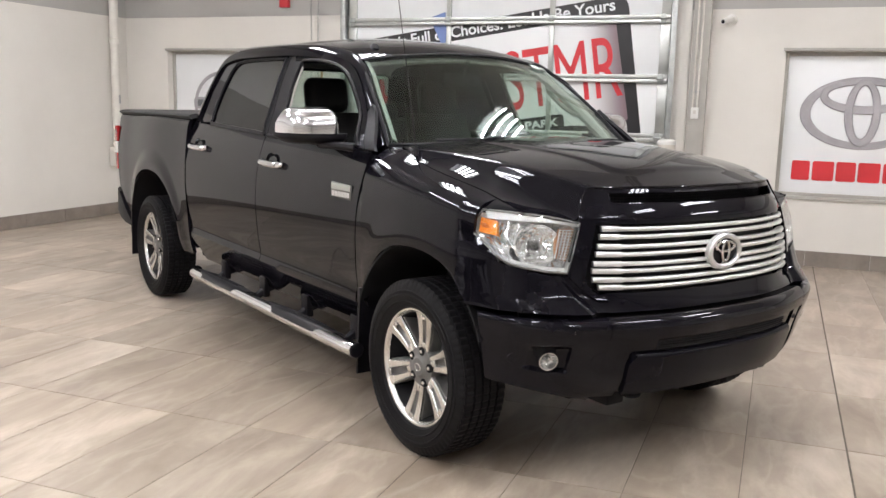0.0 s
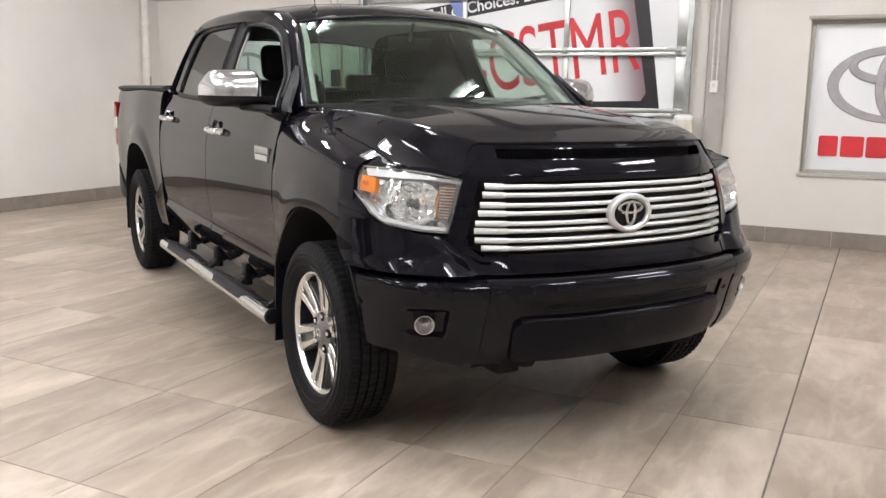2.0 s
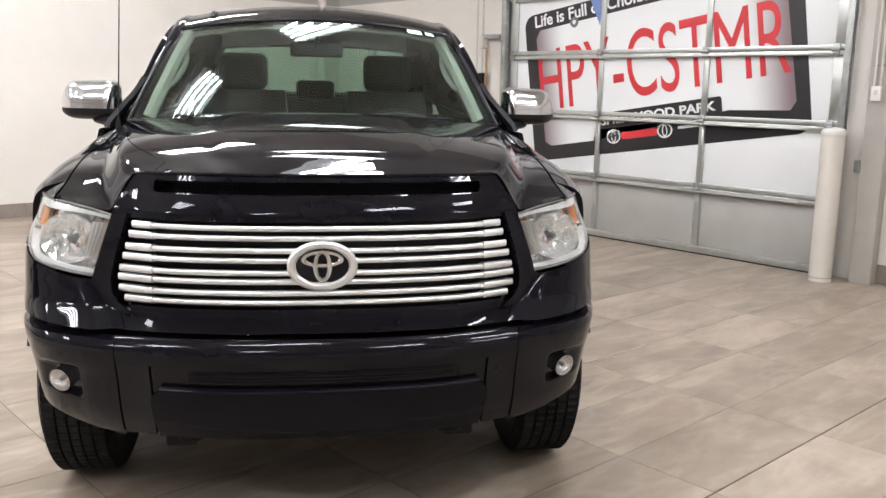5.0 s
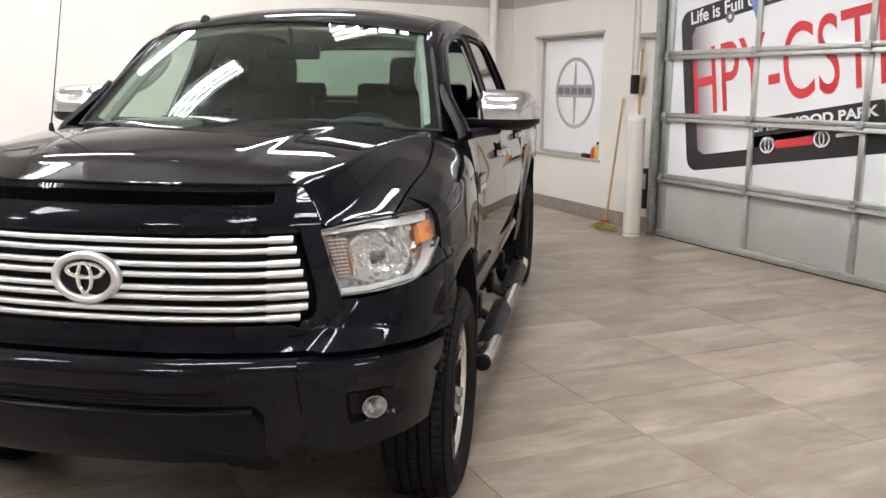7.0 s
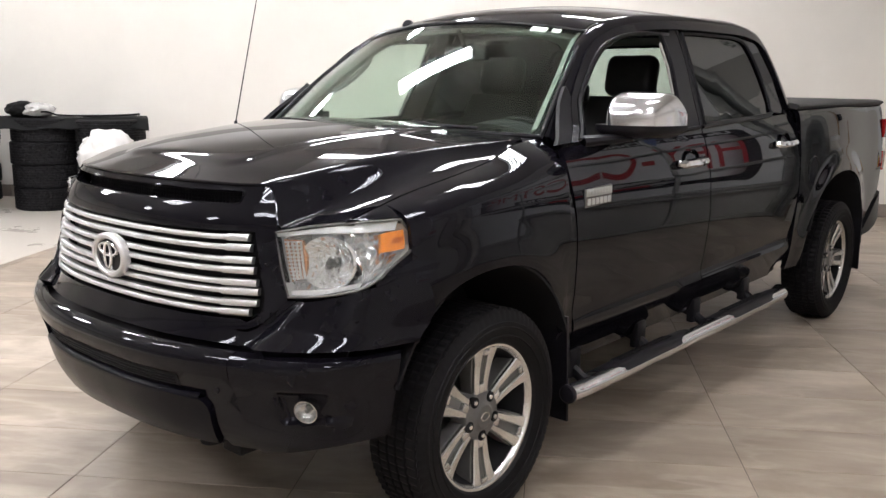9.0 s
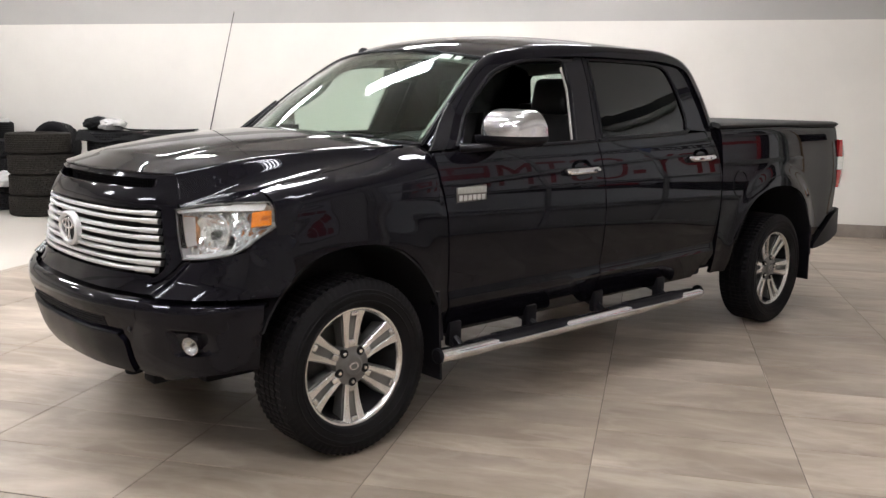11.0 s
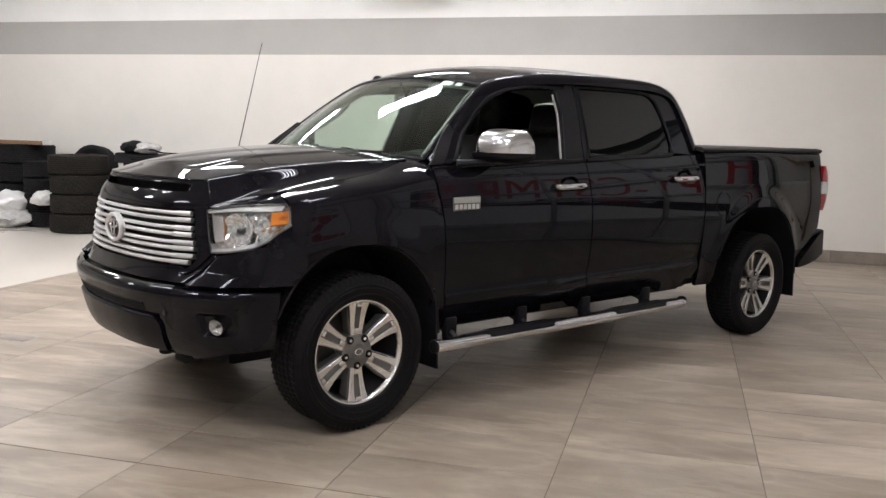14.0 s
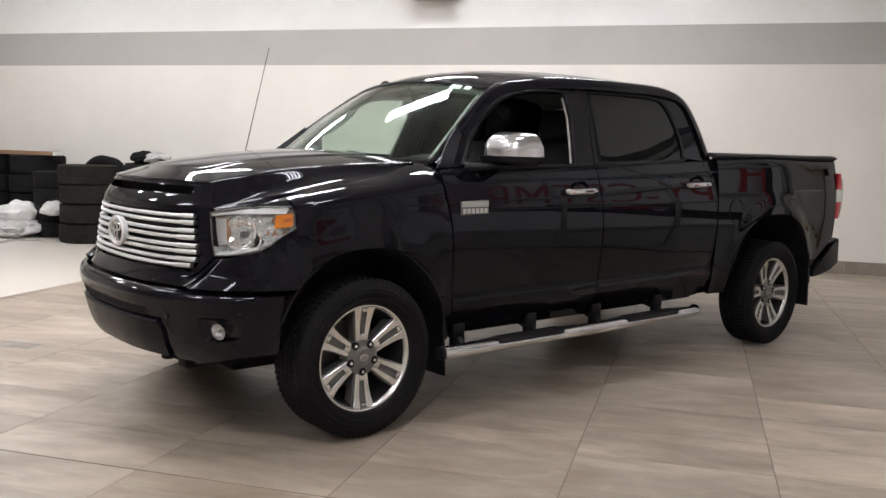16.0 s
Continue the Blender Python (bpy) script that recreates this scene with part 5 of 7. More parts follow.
roof = []
ri = [i for i in range(60) if EDGE[i].x < -1.00 and EDGE[i].z > 1.74]
for i in ri:
    e = EDGE[i]
    crown = table(e.x, (-2.78, -2.6, -2.0, -1.5, -1.2, -1.0), (0.03, 0.058, 0.068, 0.066, 0.060, 0.050))
    fwd = table(e.x, (-1.4, -1.0), (0.0, 0.085))
    roof.append([V(e.x + fwd * (1 - k * k), k * (e.y - 0.03), e.z + 0.008 + crown * (1 - abs(k) ** 2.2)) for k in np.linspace(-1, 1, 25)])
part("roof", shell(roof, 0.03, (-1.8, 0, 0)), M_paint, truck, "glossy black roof panel")
part("roof_lining", shell([[V(p.x, p.y * 0.97, p.z - 0.05) for p in r] for r in roof], 0.01, (-1.8, 0, 3)), M_trim_in, truck, "grey cabin roof lining")

def ws_point(u, v):
    """Windscreen: u across from -1 to 1, v from its foot to its head."""
    lo, hi = V(-0.50 + 0.20 * (1 - abs(u) ** 2.2), 0.805 * u, 1.328 + 0.020 * (1 - u * u)), V(-1.04 + 0.095 * (1 - abs(u) ** 2.2), 0.655 * u, 1.745 + 0.055 * (1 - u * u))
    p = lo.lerp(hi, v)
    p.z += 0.030 * math.sin(math.pi * v) * (1 - 0.3 * u * u)
    return p


ws = part("windscreen", shell([[ws_point(u, v) for u in np.linspace(-1, 1, 33)] for v in np.linspace(0, 1, 15)], 0.004, (-1.6, 0, 1.2)), M_screen, truck, "clear windscreen")
ws.visible_shadow = False
bm = bmesh.new()
loop = [ws_point(u, 0) for u in np.linspace(-1, 1, 25)] + [ws_point(1, v) for v in np.linspace(0.08, 1, 12)] + [ws_point(u, 1) for u in np.linspace(0.94, -1, 25)] + [ws_point(-1, v) for v in np.linspace(0.94, 0.06, 12)]
add_tube(bm, loop, 0.010, 6, closed=True)
part("windscreen_seal", bm, M_black, truck, "black windscreen seal")
st = part("sticker", shell([[ws_point(u, v) + V(0.008, 0, 0.008) for u in (0.66, 0.77)] for v in (0.905, 0.965)], 0.001, (-1.6, 0, 1.2)), M_sticker, ws, "pale green windscreen sticker")
st = part("sticker", shell([[ws_point(u, v) + V(0.008, 0, 0.008) for u in (0.80, 0.86)] for v in (0.915, 0.965)], 0.001, (-1.6, 0, 1.2)), M_sticker, ws, "pale green windscreen sticker")
# cowl and wipers
part("cowl", shell([[V(hood_back(y) + dx, y, z + 0.01 * (1 - (y / 0.8) ** 2)) for y in np.linspace(-0.79, 0.79, 25)] for dx, z in ((0.06, 1.30), (0.0, 1.312), (-0.10, 1.318), (-0.16, 1.30))], 0.02, (-0.3, 0, 0.6)), M_black, truck, "black cowl below the windscreen")
for y0, y1 in ((0.02, 0.58), (-0.60, -0.06)):
    bm = bmesh.new()
    add_tube(bm, [ws_point(u, 0.012) + V(0.010, 0, 0.012) for u in np.linspace(y0 / 0.8, y1 / 0.8, 12)], 0.008, 6)
    add_tube(bm, cr([ws_point(y1 / 0.8, -0.06) + V(0.01, 0, 0.012), ws_point((y0 + 2 * y1) / 2.4, 0.0) + V(0.014, 0, 0.022), ws_point((y0 + y1) / 1.6, 0.016) + V(0.010, 0, 0.018)], 10), 0.007, 6)
    part("wiper", bm, M_black, truck, "black windscreen wiper")


def green_y(z):
    return curve(z, (1.28, 1.33, 1.50, 1.64, 1.76, 1.82), (0.912, 0.898, 0.832, 0.776, 0.722, 0.690))


def lean_in(x, z):
    """How far the front of the side glass line draws in beside the front pillar."""
    return -0.042 * min(1.0, max(0.0, (x + 1.25) / 0.45)) * min(1.0, max(0.0, (z - 1.33) / 0.13))


def side_poly(pts, sy, off=0.0):
    return [V(x, sy * (green_y(z) + lean_in(x, z) + off), z) for x, z in pts]


def band_between(a, b, sy, n=16, thick=0.02, off=0.0):
    a, b = cr([(x, 0, z) for x, z in a], n), cr([(x, 0, z) for x, z in b], n)
    rows = [[V(q.x, sy * (green_y(q.z) + lean_in(q.x, q.z) + off), q.z) for q in (p.lerp(r, k / 5) for k in range(6))] for p, r in zip(a, b)]
    return shell(rows, thick, IN)


FWIN = [(-0.63, 1.318), (-0.78, 1.48), (-0.97, 1.645), (-1.12, 1.712), (-1.30, 1.745), (-1.50, 1.755), (-1.575, 1.735), (-1.575, 1.60), (-1.535, 1.45), (-1.505, 1.33)]
RWIN = [(-1.740, 1.338), (-1.765, 1.50), (-1.800, 1.745), (-1.835, 1.770), (-2.12, 1.775), (-2.44, 1.770), (-2.550, 1.742), (-2.600, 1.64), (-2.628, 1.47), (-2.605, 1.392), (-2.55, 1.366)]
for sy in (1, -1):
    fd, rd = DOORS[sy]
    # door frames round the panes
    part("pillar_frame", band_between([(-0.56, 1.308), (-0.74, 1.50), (-0.94, 1.675), (-1.10, 1.745), (-1.30, 1.785), (-1.72, 1.802)], [(-0.66, 1.310), (-0.80, 1.475), (-0.985, 1.632), (-1.13, 1.70), (-1.30, 1.735), (-1.66, 1.752)], sy, 24), M_paint, fd)
    part("pillar_frame", band_between([(-1.50, 1.318), (-1.535, 1.45), (-1.575, 1.60), (-1.600, 1.80)], [(-1.685, 1.322), (-1.705, 1.45), (-1.735, 1.60), (-1.760, 1.805)], sy, 12, off=-0.002), M_black, fd, "black door pillar trim")
    part("pillar_frame", band_between([(-1.693, 1.322), (-1.713, 1.45), (-1.743, 1.60), (-1.768, 1.805)], [(-1.748, 1.325), (-1.770, 1.47), (-1.795, 1.62), (-1.825, 1.80)], sy, 12, off=-0.002), M_black, rd, "black door pillar trim")
    part("pillar_frame", band_between([(-1.765, 1.805), (-2.2, 1.815), (-2.5, 1.808), (-2.68, 1.775), (-2.77, 1.60), (-2.81, 1.45), (-2.825, 1.365)], [(-1.80, 1.768), (-2.1, 1.772), (-2.44, 1.767), (-2.545, 1.738), (-2.60, 1.60), (-2.628, 1.45), (-2.59, 1.380)], sy, 30), M_paint, rd)
    part("rear_quarter", band_between([(-2.68, 1.80), (-2.775, 1.60), (-2.815, 1.45), (-2.83, 1.37)], [(-2.80, 1.80), (-2.895, 1.60), (-2.925, 1.45), (-2.93, 1.37)], sy, 12, off=-0.006), M_paint, truck)
    bm = bmesh.new()
    add_tube(bm, side_poly([(p.x, p.z) for p in cr([(x, 0, z) for x, z in RWIN + RWIN[:1]], 48)[:-1]], sy, 0.002), 0.008, 6, closed=True)
    part("window_seal", bm, M_black, rd, "black window seal")
    bm = bmesh.new()
    add_tube(bm, side_poly([(p.x, p.z) for p in cr([(x, 0, z) for x, z in FWIN], 40)], sy, 0.002), 0.008, 6)
    part("window_seal", bm, M_black, fd, "black window seal")
    bm = bmesh.new()
    add_tube(bm, side_poly([(-1.492, 1.335), (-1.522, 1.45), (-1.558, 1.60), (-1.560, 1.715)], sy, -0.012), 0.007, 6)
    part("window_channel", bm, M_trim_in, fd, "pale grey window channel")
    bm = bmesh.new()
    add_prism(bm, [(x, z) for x, z in [(p.x, p.z) for p in cr([(x, 0, z) for x, z in RWIN + RWIN[:1]], 40)[:-1]]], 0.004, Matrix.Identity(4))
    for v in bm.verts:
        x, z, d = v.co.x, v.co.y, v.co.z
        v.co = V(x, sy * (green_y(z) - 0.006 - d), z)
    w = part("window_glass", bm, M_privacy, rd, "dark tinted rear door glass")
    # belt trims, door handles, badge
    for door, x0, x1 in ((fd, -1.67, -0.70), (rd, -2.60, -1.71)):
        bm = bmesh.new()
        add_tube(bm, [V(x, sy * (door_y(belt(x)) - 0.002), belt(x) + 0.006) for x in np.linspace(x0, x1, 12)], 0.010, 6)
        part("belt_trim", bm, M_black, door, "black belt strip")
    for door, hx, hz in ((fd, -1.505, 1.176), (rd, -2.690, 1.206)):
        y = door_y(hz)
        cup = lathe([(0.0, -0.012), (0.05, -0.010), (0.075, 0.002), (0.078, 0.004)], 24, Matrix.Translation((hx - 0.01, sy * (y + 0.001), hz)) @ pose(0, 0, 0, -90 * sy, 0, 0) @ Matrix.Diagonal((1, 0.75, 1, 1)))
        part("handle_cup", cup, M_paint, door, "dark recess behind the handle")
        bm = bmesh.new()
        path = cr([V(hx + 0.115, sy * (y + 0.004), hz - 0.003), V(hx + 0.10, sy * (y + 0.030), hz - 0.002), V(hx, sy * (y + 0.040), hz), V(hx - 0.10, sy * (y + 0.032), hz + 0.002), V(hx - 0.115, sy * (y + 0.004), hz + 0.003)], 15)
        add_tube(bm, path, 0.019, 10, flat=1.0, up=(0, 1, 0))
        part("door_handle", bm, M_chrome, door, "chrome door handle")
    y = door_y(1.10) + 0.001
    badge = part("badge", box((-0.678, sy * (y + 0.003), 1.10), (0.195, 0.008, 0.072), 0.003, 2, Euler((0, radians(2), 0)).to_matrix()), M_alloy_grey, fd, "silver two-line badge")
    part("badge_plate", box((-0.678, sy * (y + 0.0075), 1.118), (0.188, 0.004, 0.030), 0.002, 1), M_alu, badge, "brushed silver upper plate")
    for n, z, h, w, out in ((8, 1.118, 0.018, 0.0165, 0.0105), (6, 1.083, 0.026, 0.0235, 0.0085)):
        for k in range(n):
            part("badge_bar", box((-0.678 + 0.178 * ((k + 0.5) / n - 0.5), sy * (y + out), z), (w, 0.004, h), 0.002, 1), M_alu if n == 8 else M_satin, badge, "plain silver bar")
    # the fender corner ahead of the door and its triangle
    part("sail_panel", band_between([(-0.47, 1.305), (-0.56, 1.40), (-0.70, 1.52)], [(-0.60, 1.308), (-0.66, 1.38), (-0.72, 1.47)], sy, 8, off=-0.004), M_black, fd, "black mirror corner")

    # door mirror
    mir = thing("door_mirror", "", "")
    mir.parent = fd

    def mirror_shell(height, e, grow, inboard=0.0):
        """A dome or a keel on the mirror's plan, rounded at its outer end, flat behind."""
        bm = bmesh.new()
        rows = []
        for k in range(23):
            u = k / 22
            y = 0.914 - grow - inboard + (0.268 + 2 * grow + inboard) * u
            out, inn = max(0.0, (u - 0.42) / 0.58), max(0.0, (0.16 - u) / 0.16)
            depth = (0.165 + grow) * max(0.0, 1 - out ** 2.4) ** 0.5 * (1 - 0.28 * inn ** 2) + 0.004
            tall = height * (1 - 0.08 * u) * max(0.0, 1 - 0.62 * max(0.0, (u - 0.72) / 0.28) ** 2.2) * (1 - 0.22 * inn ** 2)
            xr = -0.912 - 0.026 * u - grow
            rows.append([V(xr + depth * math.cos(a) ** e, sy * y, 1.370 + tall * math.sin(a) ** e) for a in np.linspace(0, math.pi / 2 - 1e-6, 15)] + [V(xr - 0.010, sy * y, 1.370 + tall * 0.96), V(xr - 0.012, sy * y, 1.370)])
        vs = add_grid(bm, rows, closed=True)
        bm.faces.new(vs[0]), bm.faces.new(vs[-1][::-1])
        return bm

    part("mirror_cap", mirror_shell(0.130, 0.72, 0.0), M_cap, mir, "chrome mirror cap", sharp=50)
    part("mirror_base", mirror_shell(-0.056, 0.66, 0.003, 0.045), M_black, mir, "black mirror foot", sharp=50)
    bm = bmesh.new()
    add_tube(bm, cr([V(-0.66, sy * 0.885, 1.305), V(-0.73, sy * 0.93, 1.312), V(-0.83, sy * 1.0, 1.318)], 8), [0.045, 0.04, 0.036, 0.034, 0.033, 0.032, 0.03, 0.03], 10, flat=0.62)
    part("mirror_arm", bm, M_black, mir, "black mirror arm")
    part("mirror_glass", box((-0.940, sy * 1.045, 1.42), (0.006, 0.19, 0.085), 0.002, 2, Euler((0, 0, radians(6 * sy))).to_matrix()), M_chrome, mir, "mirror glass")

# rear cab wall with its window
cab_w = lambda z: table(z, (1.30, 1.40, 1.60, 1.78, 1.84), (0.84, 0.82, 0.72, 0.655, 0.63))
bm = bmesh.new()
hole = [(y, z) for y, z in rounded(1.24, 0.34, 0.06, 5, 0, 1.575)]
outer = [(max(-cab_w(z), min(cab_w(z), y)), z) for y, z in rounded(1.74, 0.54, 0.10, 5, 0, 1.55)]
n = len(hole)
add_grid(bm, [[V(-2.85 + 0.10 * max(0, z - 1.5), y, z) for y, z in loop_] for loop_ in (outer, hole)], closed=True)
part("cab_back", bm, M_paint, truck, "rear cab frame")
part("cab_back_lower", box((-2.84, 0, 0.95), (0.04, 1.80, 0.70), 0.01), M_under, truck)
bm = bmesh.new()
add_prism(bm, hole, 0.004, Matrix.Identity(4))
for v in bm.verts:
    v.co = V(-2.845 + 0.10 * max(0, v.co.y - 1.5) - v.co.z, v.co.x, v.co.y)
rg = part("rear_glass", bm, M_side, truck, "rear cab glass")
rg.visible_shadow = False

# antennas
bm = bmesh.new()
add_tube(bm, [V(-0.268, -0.80, 1.275), V(-0.272, -0.80, 1.340)], [0.016, 0.008], 10)
add_tube(bm, [V(-0.272, -0.80, 1.335), V(-0.445, -0.80, 2.02)], [0.0032, 0.0018], 6)
part("antenna", bm, M_black, truck, "thin black whip antenna")
part("roof_antenna", lathe([(0, 0.03), (0.012, 0.028), (0.022, 0.018), (0.03, 0.0)], 16, Matrix.Translation((-1.16, -0.50, 1.815)) @ Matrix.Diagonal((1.5, 0.8, 1, 1))), M_black, truck, "small black roof antenna")

# -- under the body: arches, floor, chassis --
for cx, r in ((0.0, 0.50), (-3.68, 0.58)):
    for sy in (1, -1):
        rows = []
        for a in np.linspace(0.42, math.pi - 0.05, 22):
            rows.append([V(cx + r * math.cos(a) * 1.0, sy * y, 0.40 + (r + 0.03) * math.sin(a)) for y in (0.50, 0.75, 0.935, 0.975)])
        part("wheel_liner", shell(rows, 0.01, (cx, 0, 3)), M_under, truck, "black wheel arch liner")
        part("wheel_liner", box((cx, sy * 0.50, 0.74), (0.9, 0.02, 0.50)), M_under, truck)
part("floor_pan", box((-1.72, 0, 0.50), (2.30, 1.76, 0.13), 0.02), M_under, truck, "dark underbody")
part("bed_floor", box((-3.75, 0, 0.72), (1.75, 1.00, 0.20), 0.02), M_under, truck)
part("engine_block", box((0.05, 0, 0.72), (1.20, 0.96, 0.36), 0.02), M_under, truck)
for s in (1, -1):
    part("frame_rail", box((-1.9, s * 0.45, 0.42), (5.2, 0.10, 0.16), 0.01), M_under, truck)
# unseen slab below the cab, added to keep light off the floor
part("belly_blocker", box((-1.85, 0, 0.42), (2.55, 1.06, 0.13), 0.04), M_under, truck)
# likewise an added low slab below the engine that deepens the shade
part("engine_blocker", box((-0.04, 0, 0.35), (1.00, 0.96, 0.13), 0.03), M_under, truck, "black slab below the engine, added to shade the floor")
for s in (1, -1):
    bm = bmesh.new()
    add_tube(bm, [V(0.05, s * 0.35, 0.36), V(0.0, s * 0.78, 0.33)], 0.045, 10)
    add_tube(bm, [V(-0.25, s * 0.40, 0.36), V(-0.02, s * 0.78, 0.33)], 0.04, 10)
    part("control_arm", bm, M_under, truck, "black suspension arm")
part("rear_underbody", box((-3.85, 0, 0.47), (1.70, 0.92, 0.22), 0.03), M_under, truck)
part("under_tray", shell([[V(front_x(y, 0.44) - dx, y, z) for y in np.linspace(-0.60, 0.60, 25)] for z, dx in ((0.43, 0.34), (0.425, 0.20), (0.43, 0.06))], 0.012, (-1, 0, 0.4)), M_black, truck, "black tray below the bumper")
bm = bmesh.new()
for x in (0.0, -3.70):
    add_tube(bm, [V(x, -0.80, 0.40), V(x, 0.80, 0.40)], 0.05, 10)
add_lathe(bm, [(0, -0.14), (0.10, -0.12), (0.15, 0), (0.10, 0.12), (0, 0.14)], 18, Matrix.Translation((-3.70, 0.0, 0.40)))
part("axle", bm, M_under, truck, "black axles")

# mud flaps
for x, z0 in ((-0.475, 0.235), (-4.235, 0.245)):
    for sy in (1, -1):
        rows = [[V(x - 0.05 * (0.62 - z), sy * y, z) for y in (0.72, 0.85, 0.96, 0.975)] for z in np.linspace(z0, 0.66, 8)]
        part("mud_flap", shell(rows, 0.012, (x + 1, 0, 0.4)), M_black, truck, "black mud flap")

# side steps
for sy in (1, -1):
    step = thing("side_step", "", "")
    step.parent = truck
    bm = bmesh.new()
    ZS = 0.366
    add_tube(bm, cr([V(-0.445, sy * 1.005, ZS), V(-0.50, sy * 1.012, ZS), V(-0.62, sy * 1.015, ZS), V(-1.5, sy * 1.015, ZS), V(-2.5, sy * 1.015, ZS), V(-2.64, sy * 1.006, ZS), V(-2.70, sy * 0.972, ZS)], 48), 0.037, 18, flat=0.95)
    part("step_tube", bm, M_chrome, step, "polished chrome step tube")
    bm = bmesh.new()
    add_lathe(bm, [(0.0, -0.006), (0.036, -0.006), (0.0375, -0.003), (0.0375, 0.006), (0.030, 0.011), (0, 0.012)], 18, Matrix.Translation((-0.440, sy * 1.005, ZS)) @ pose(0, 0, 0, 0, 90, 0))
    part("end_cap", bm, M_black, step, "black end cap")
    for x0, x1 in ((-1.46, -0.66), (-2.56, -1.74)):
        rows = []
        for k in range(25):
            u = k / 24
            e = min(1.0, 4.5 * u, 4.5 * (1 - u))
            e = e * e * (3 - 2 * e)
            x = x0 + (x1 - x0) * u
            wrap = 0.030 * e
            rows.append([V(x, sy * y, z) for y, z in ((0.940, ZS - 0.010), (0.944, ZS + 0.014), (0.958, ZS + 0.024 + 0.004 * e), (0.985, ZS + 0.033 + 0.006 * e), (1.012, ZS + 0.037 + 0.005 * e), (1.012 + wrap, ZS + 0.037 - 0.008 * e), (1.014 + 1.33 * wrap, ZS + 0.0365 - 0.026 * e))])
        pad = part("step_pad", shell(rows, 0.006, (-1.5, sy * 0.98, 0.2)), M_black, step, "black ribbed step pad", sharp=50)
        bm = bmesh.new()
        for y, z in ((0.962, 0.030), (0.976, 0.035), (0.990, 0.0395), (1.004, 0.042)):
            add_tube(bm, [V(x, sy * y, ZS + z) for x in np.linspace(x0 + 0.17, x1 - 0.17, 8)], 0.004, 5)
        part("pad_rib", bm, M_rubber, pad, kind="stuff")
    for x in (-0.64, -1.19, -1.76, -2.38):
        bm = bmesh.new()
        add_tube(bm, cr([V(x, sy * 0.70, 0.44), V(x, sy * 0.86, 0.41), V(x, sy * 0.95, 0.360), V(x, sy * 1.0, 0.350)], 9), 0.024, 8)
        add_box(bm, (x, sy * 0.890, 0.420), (0.080, 0.04, 0.12), 0.008)
        part("bracket", bm, M_black, step, "black step bracket")


# -- wheels --
def make_tyre(bm_tread, outer=0.388, rim=0.256, width=0.246, n=150, lug=0.0055):
    """A tyre about the z axis, with ribs, grooves and notched shoulders."""
    w = width / 2
    prof = [(rim, -w * 0.72), (rim + 0.012, -w * 0.86), (rim + 0.05, -w * 0.985), (rim + 0.085, -w), (outer - 0.045, -w * 0.965), (outer - 0.022, -w * 0.915), (outer - 0.008, -w * 0.85)]
    ribs = [(-0.80, -0.50), (-0.44, -0.18), (-0.12, 0.12), (0.18, 0.44), (0.50, 0.80)]
    for a, b in ribs:
        prof += [(outer - 0.012, a * w - 0.001), (outer, a * w + 0.001), (outer, b * w - 0.001), (outer - 0.012, b * w + 0.001)]
    prof += [(r, -h) for r, h in prof[6::-1]]
    rows = []
    for r, h in prof:
        row = []
        for k in range(n * 2):
            a = k * math.pi / n
            rr = r
            if r > outer - 0.03 and abs(h) > 0.46 * w and (k % 4) == 0:
                rr = r - lug
            elif r > outer - 0.005 and (k % 4) == 1:
                rr = r - lug * 0.8
            row.append(V(rr * math.cos(a), rr * math.sin(a), h))
        rows.append(row)
    vs = add_grid(bm_tread, rows, closed=True)
    m = len(vs[0])
    for i in range(m):
        j = (i + 1) % m
        bm_tread.faces.new((vs[-1][i], vs[-1][j], vs[0][j], vs[0][i]))
    return bm_tread


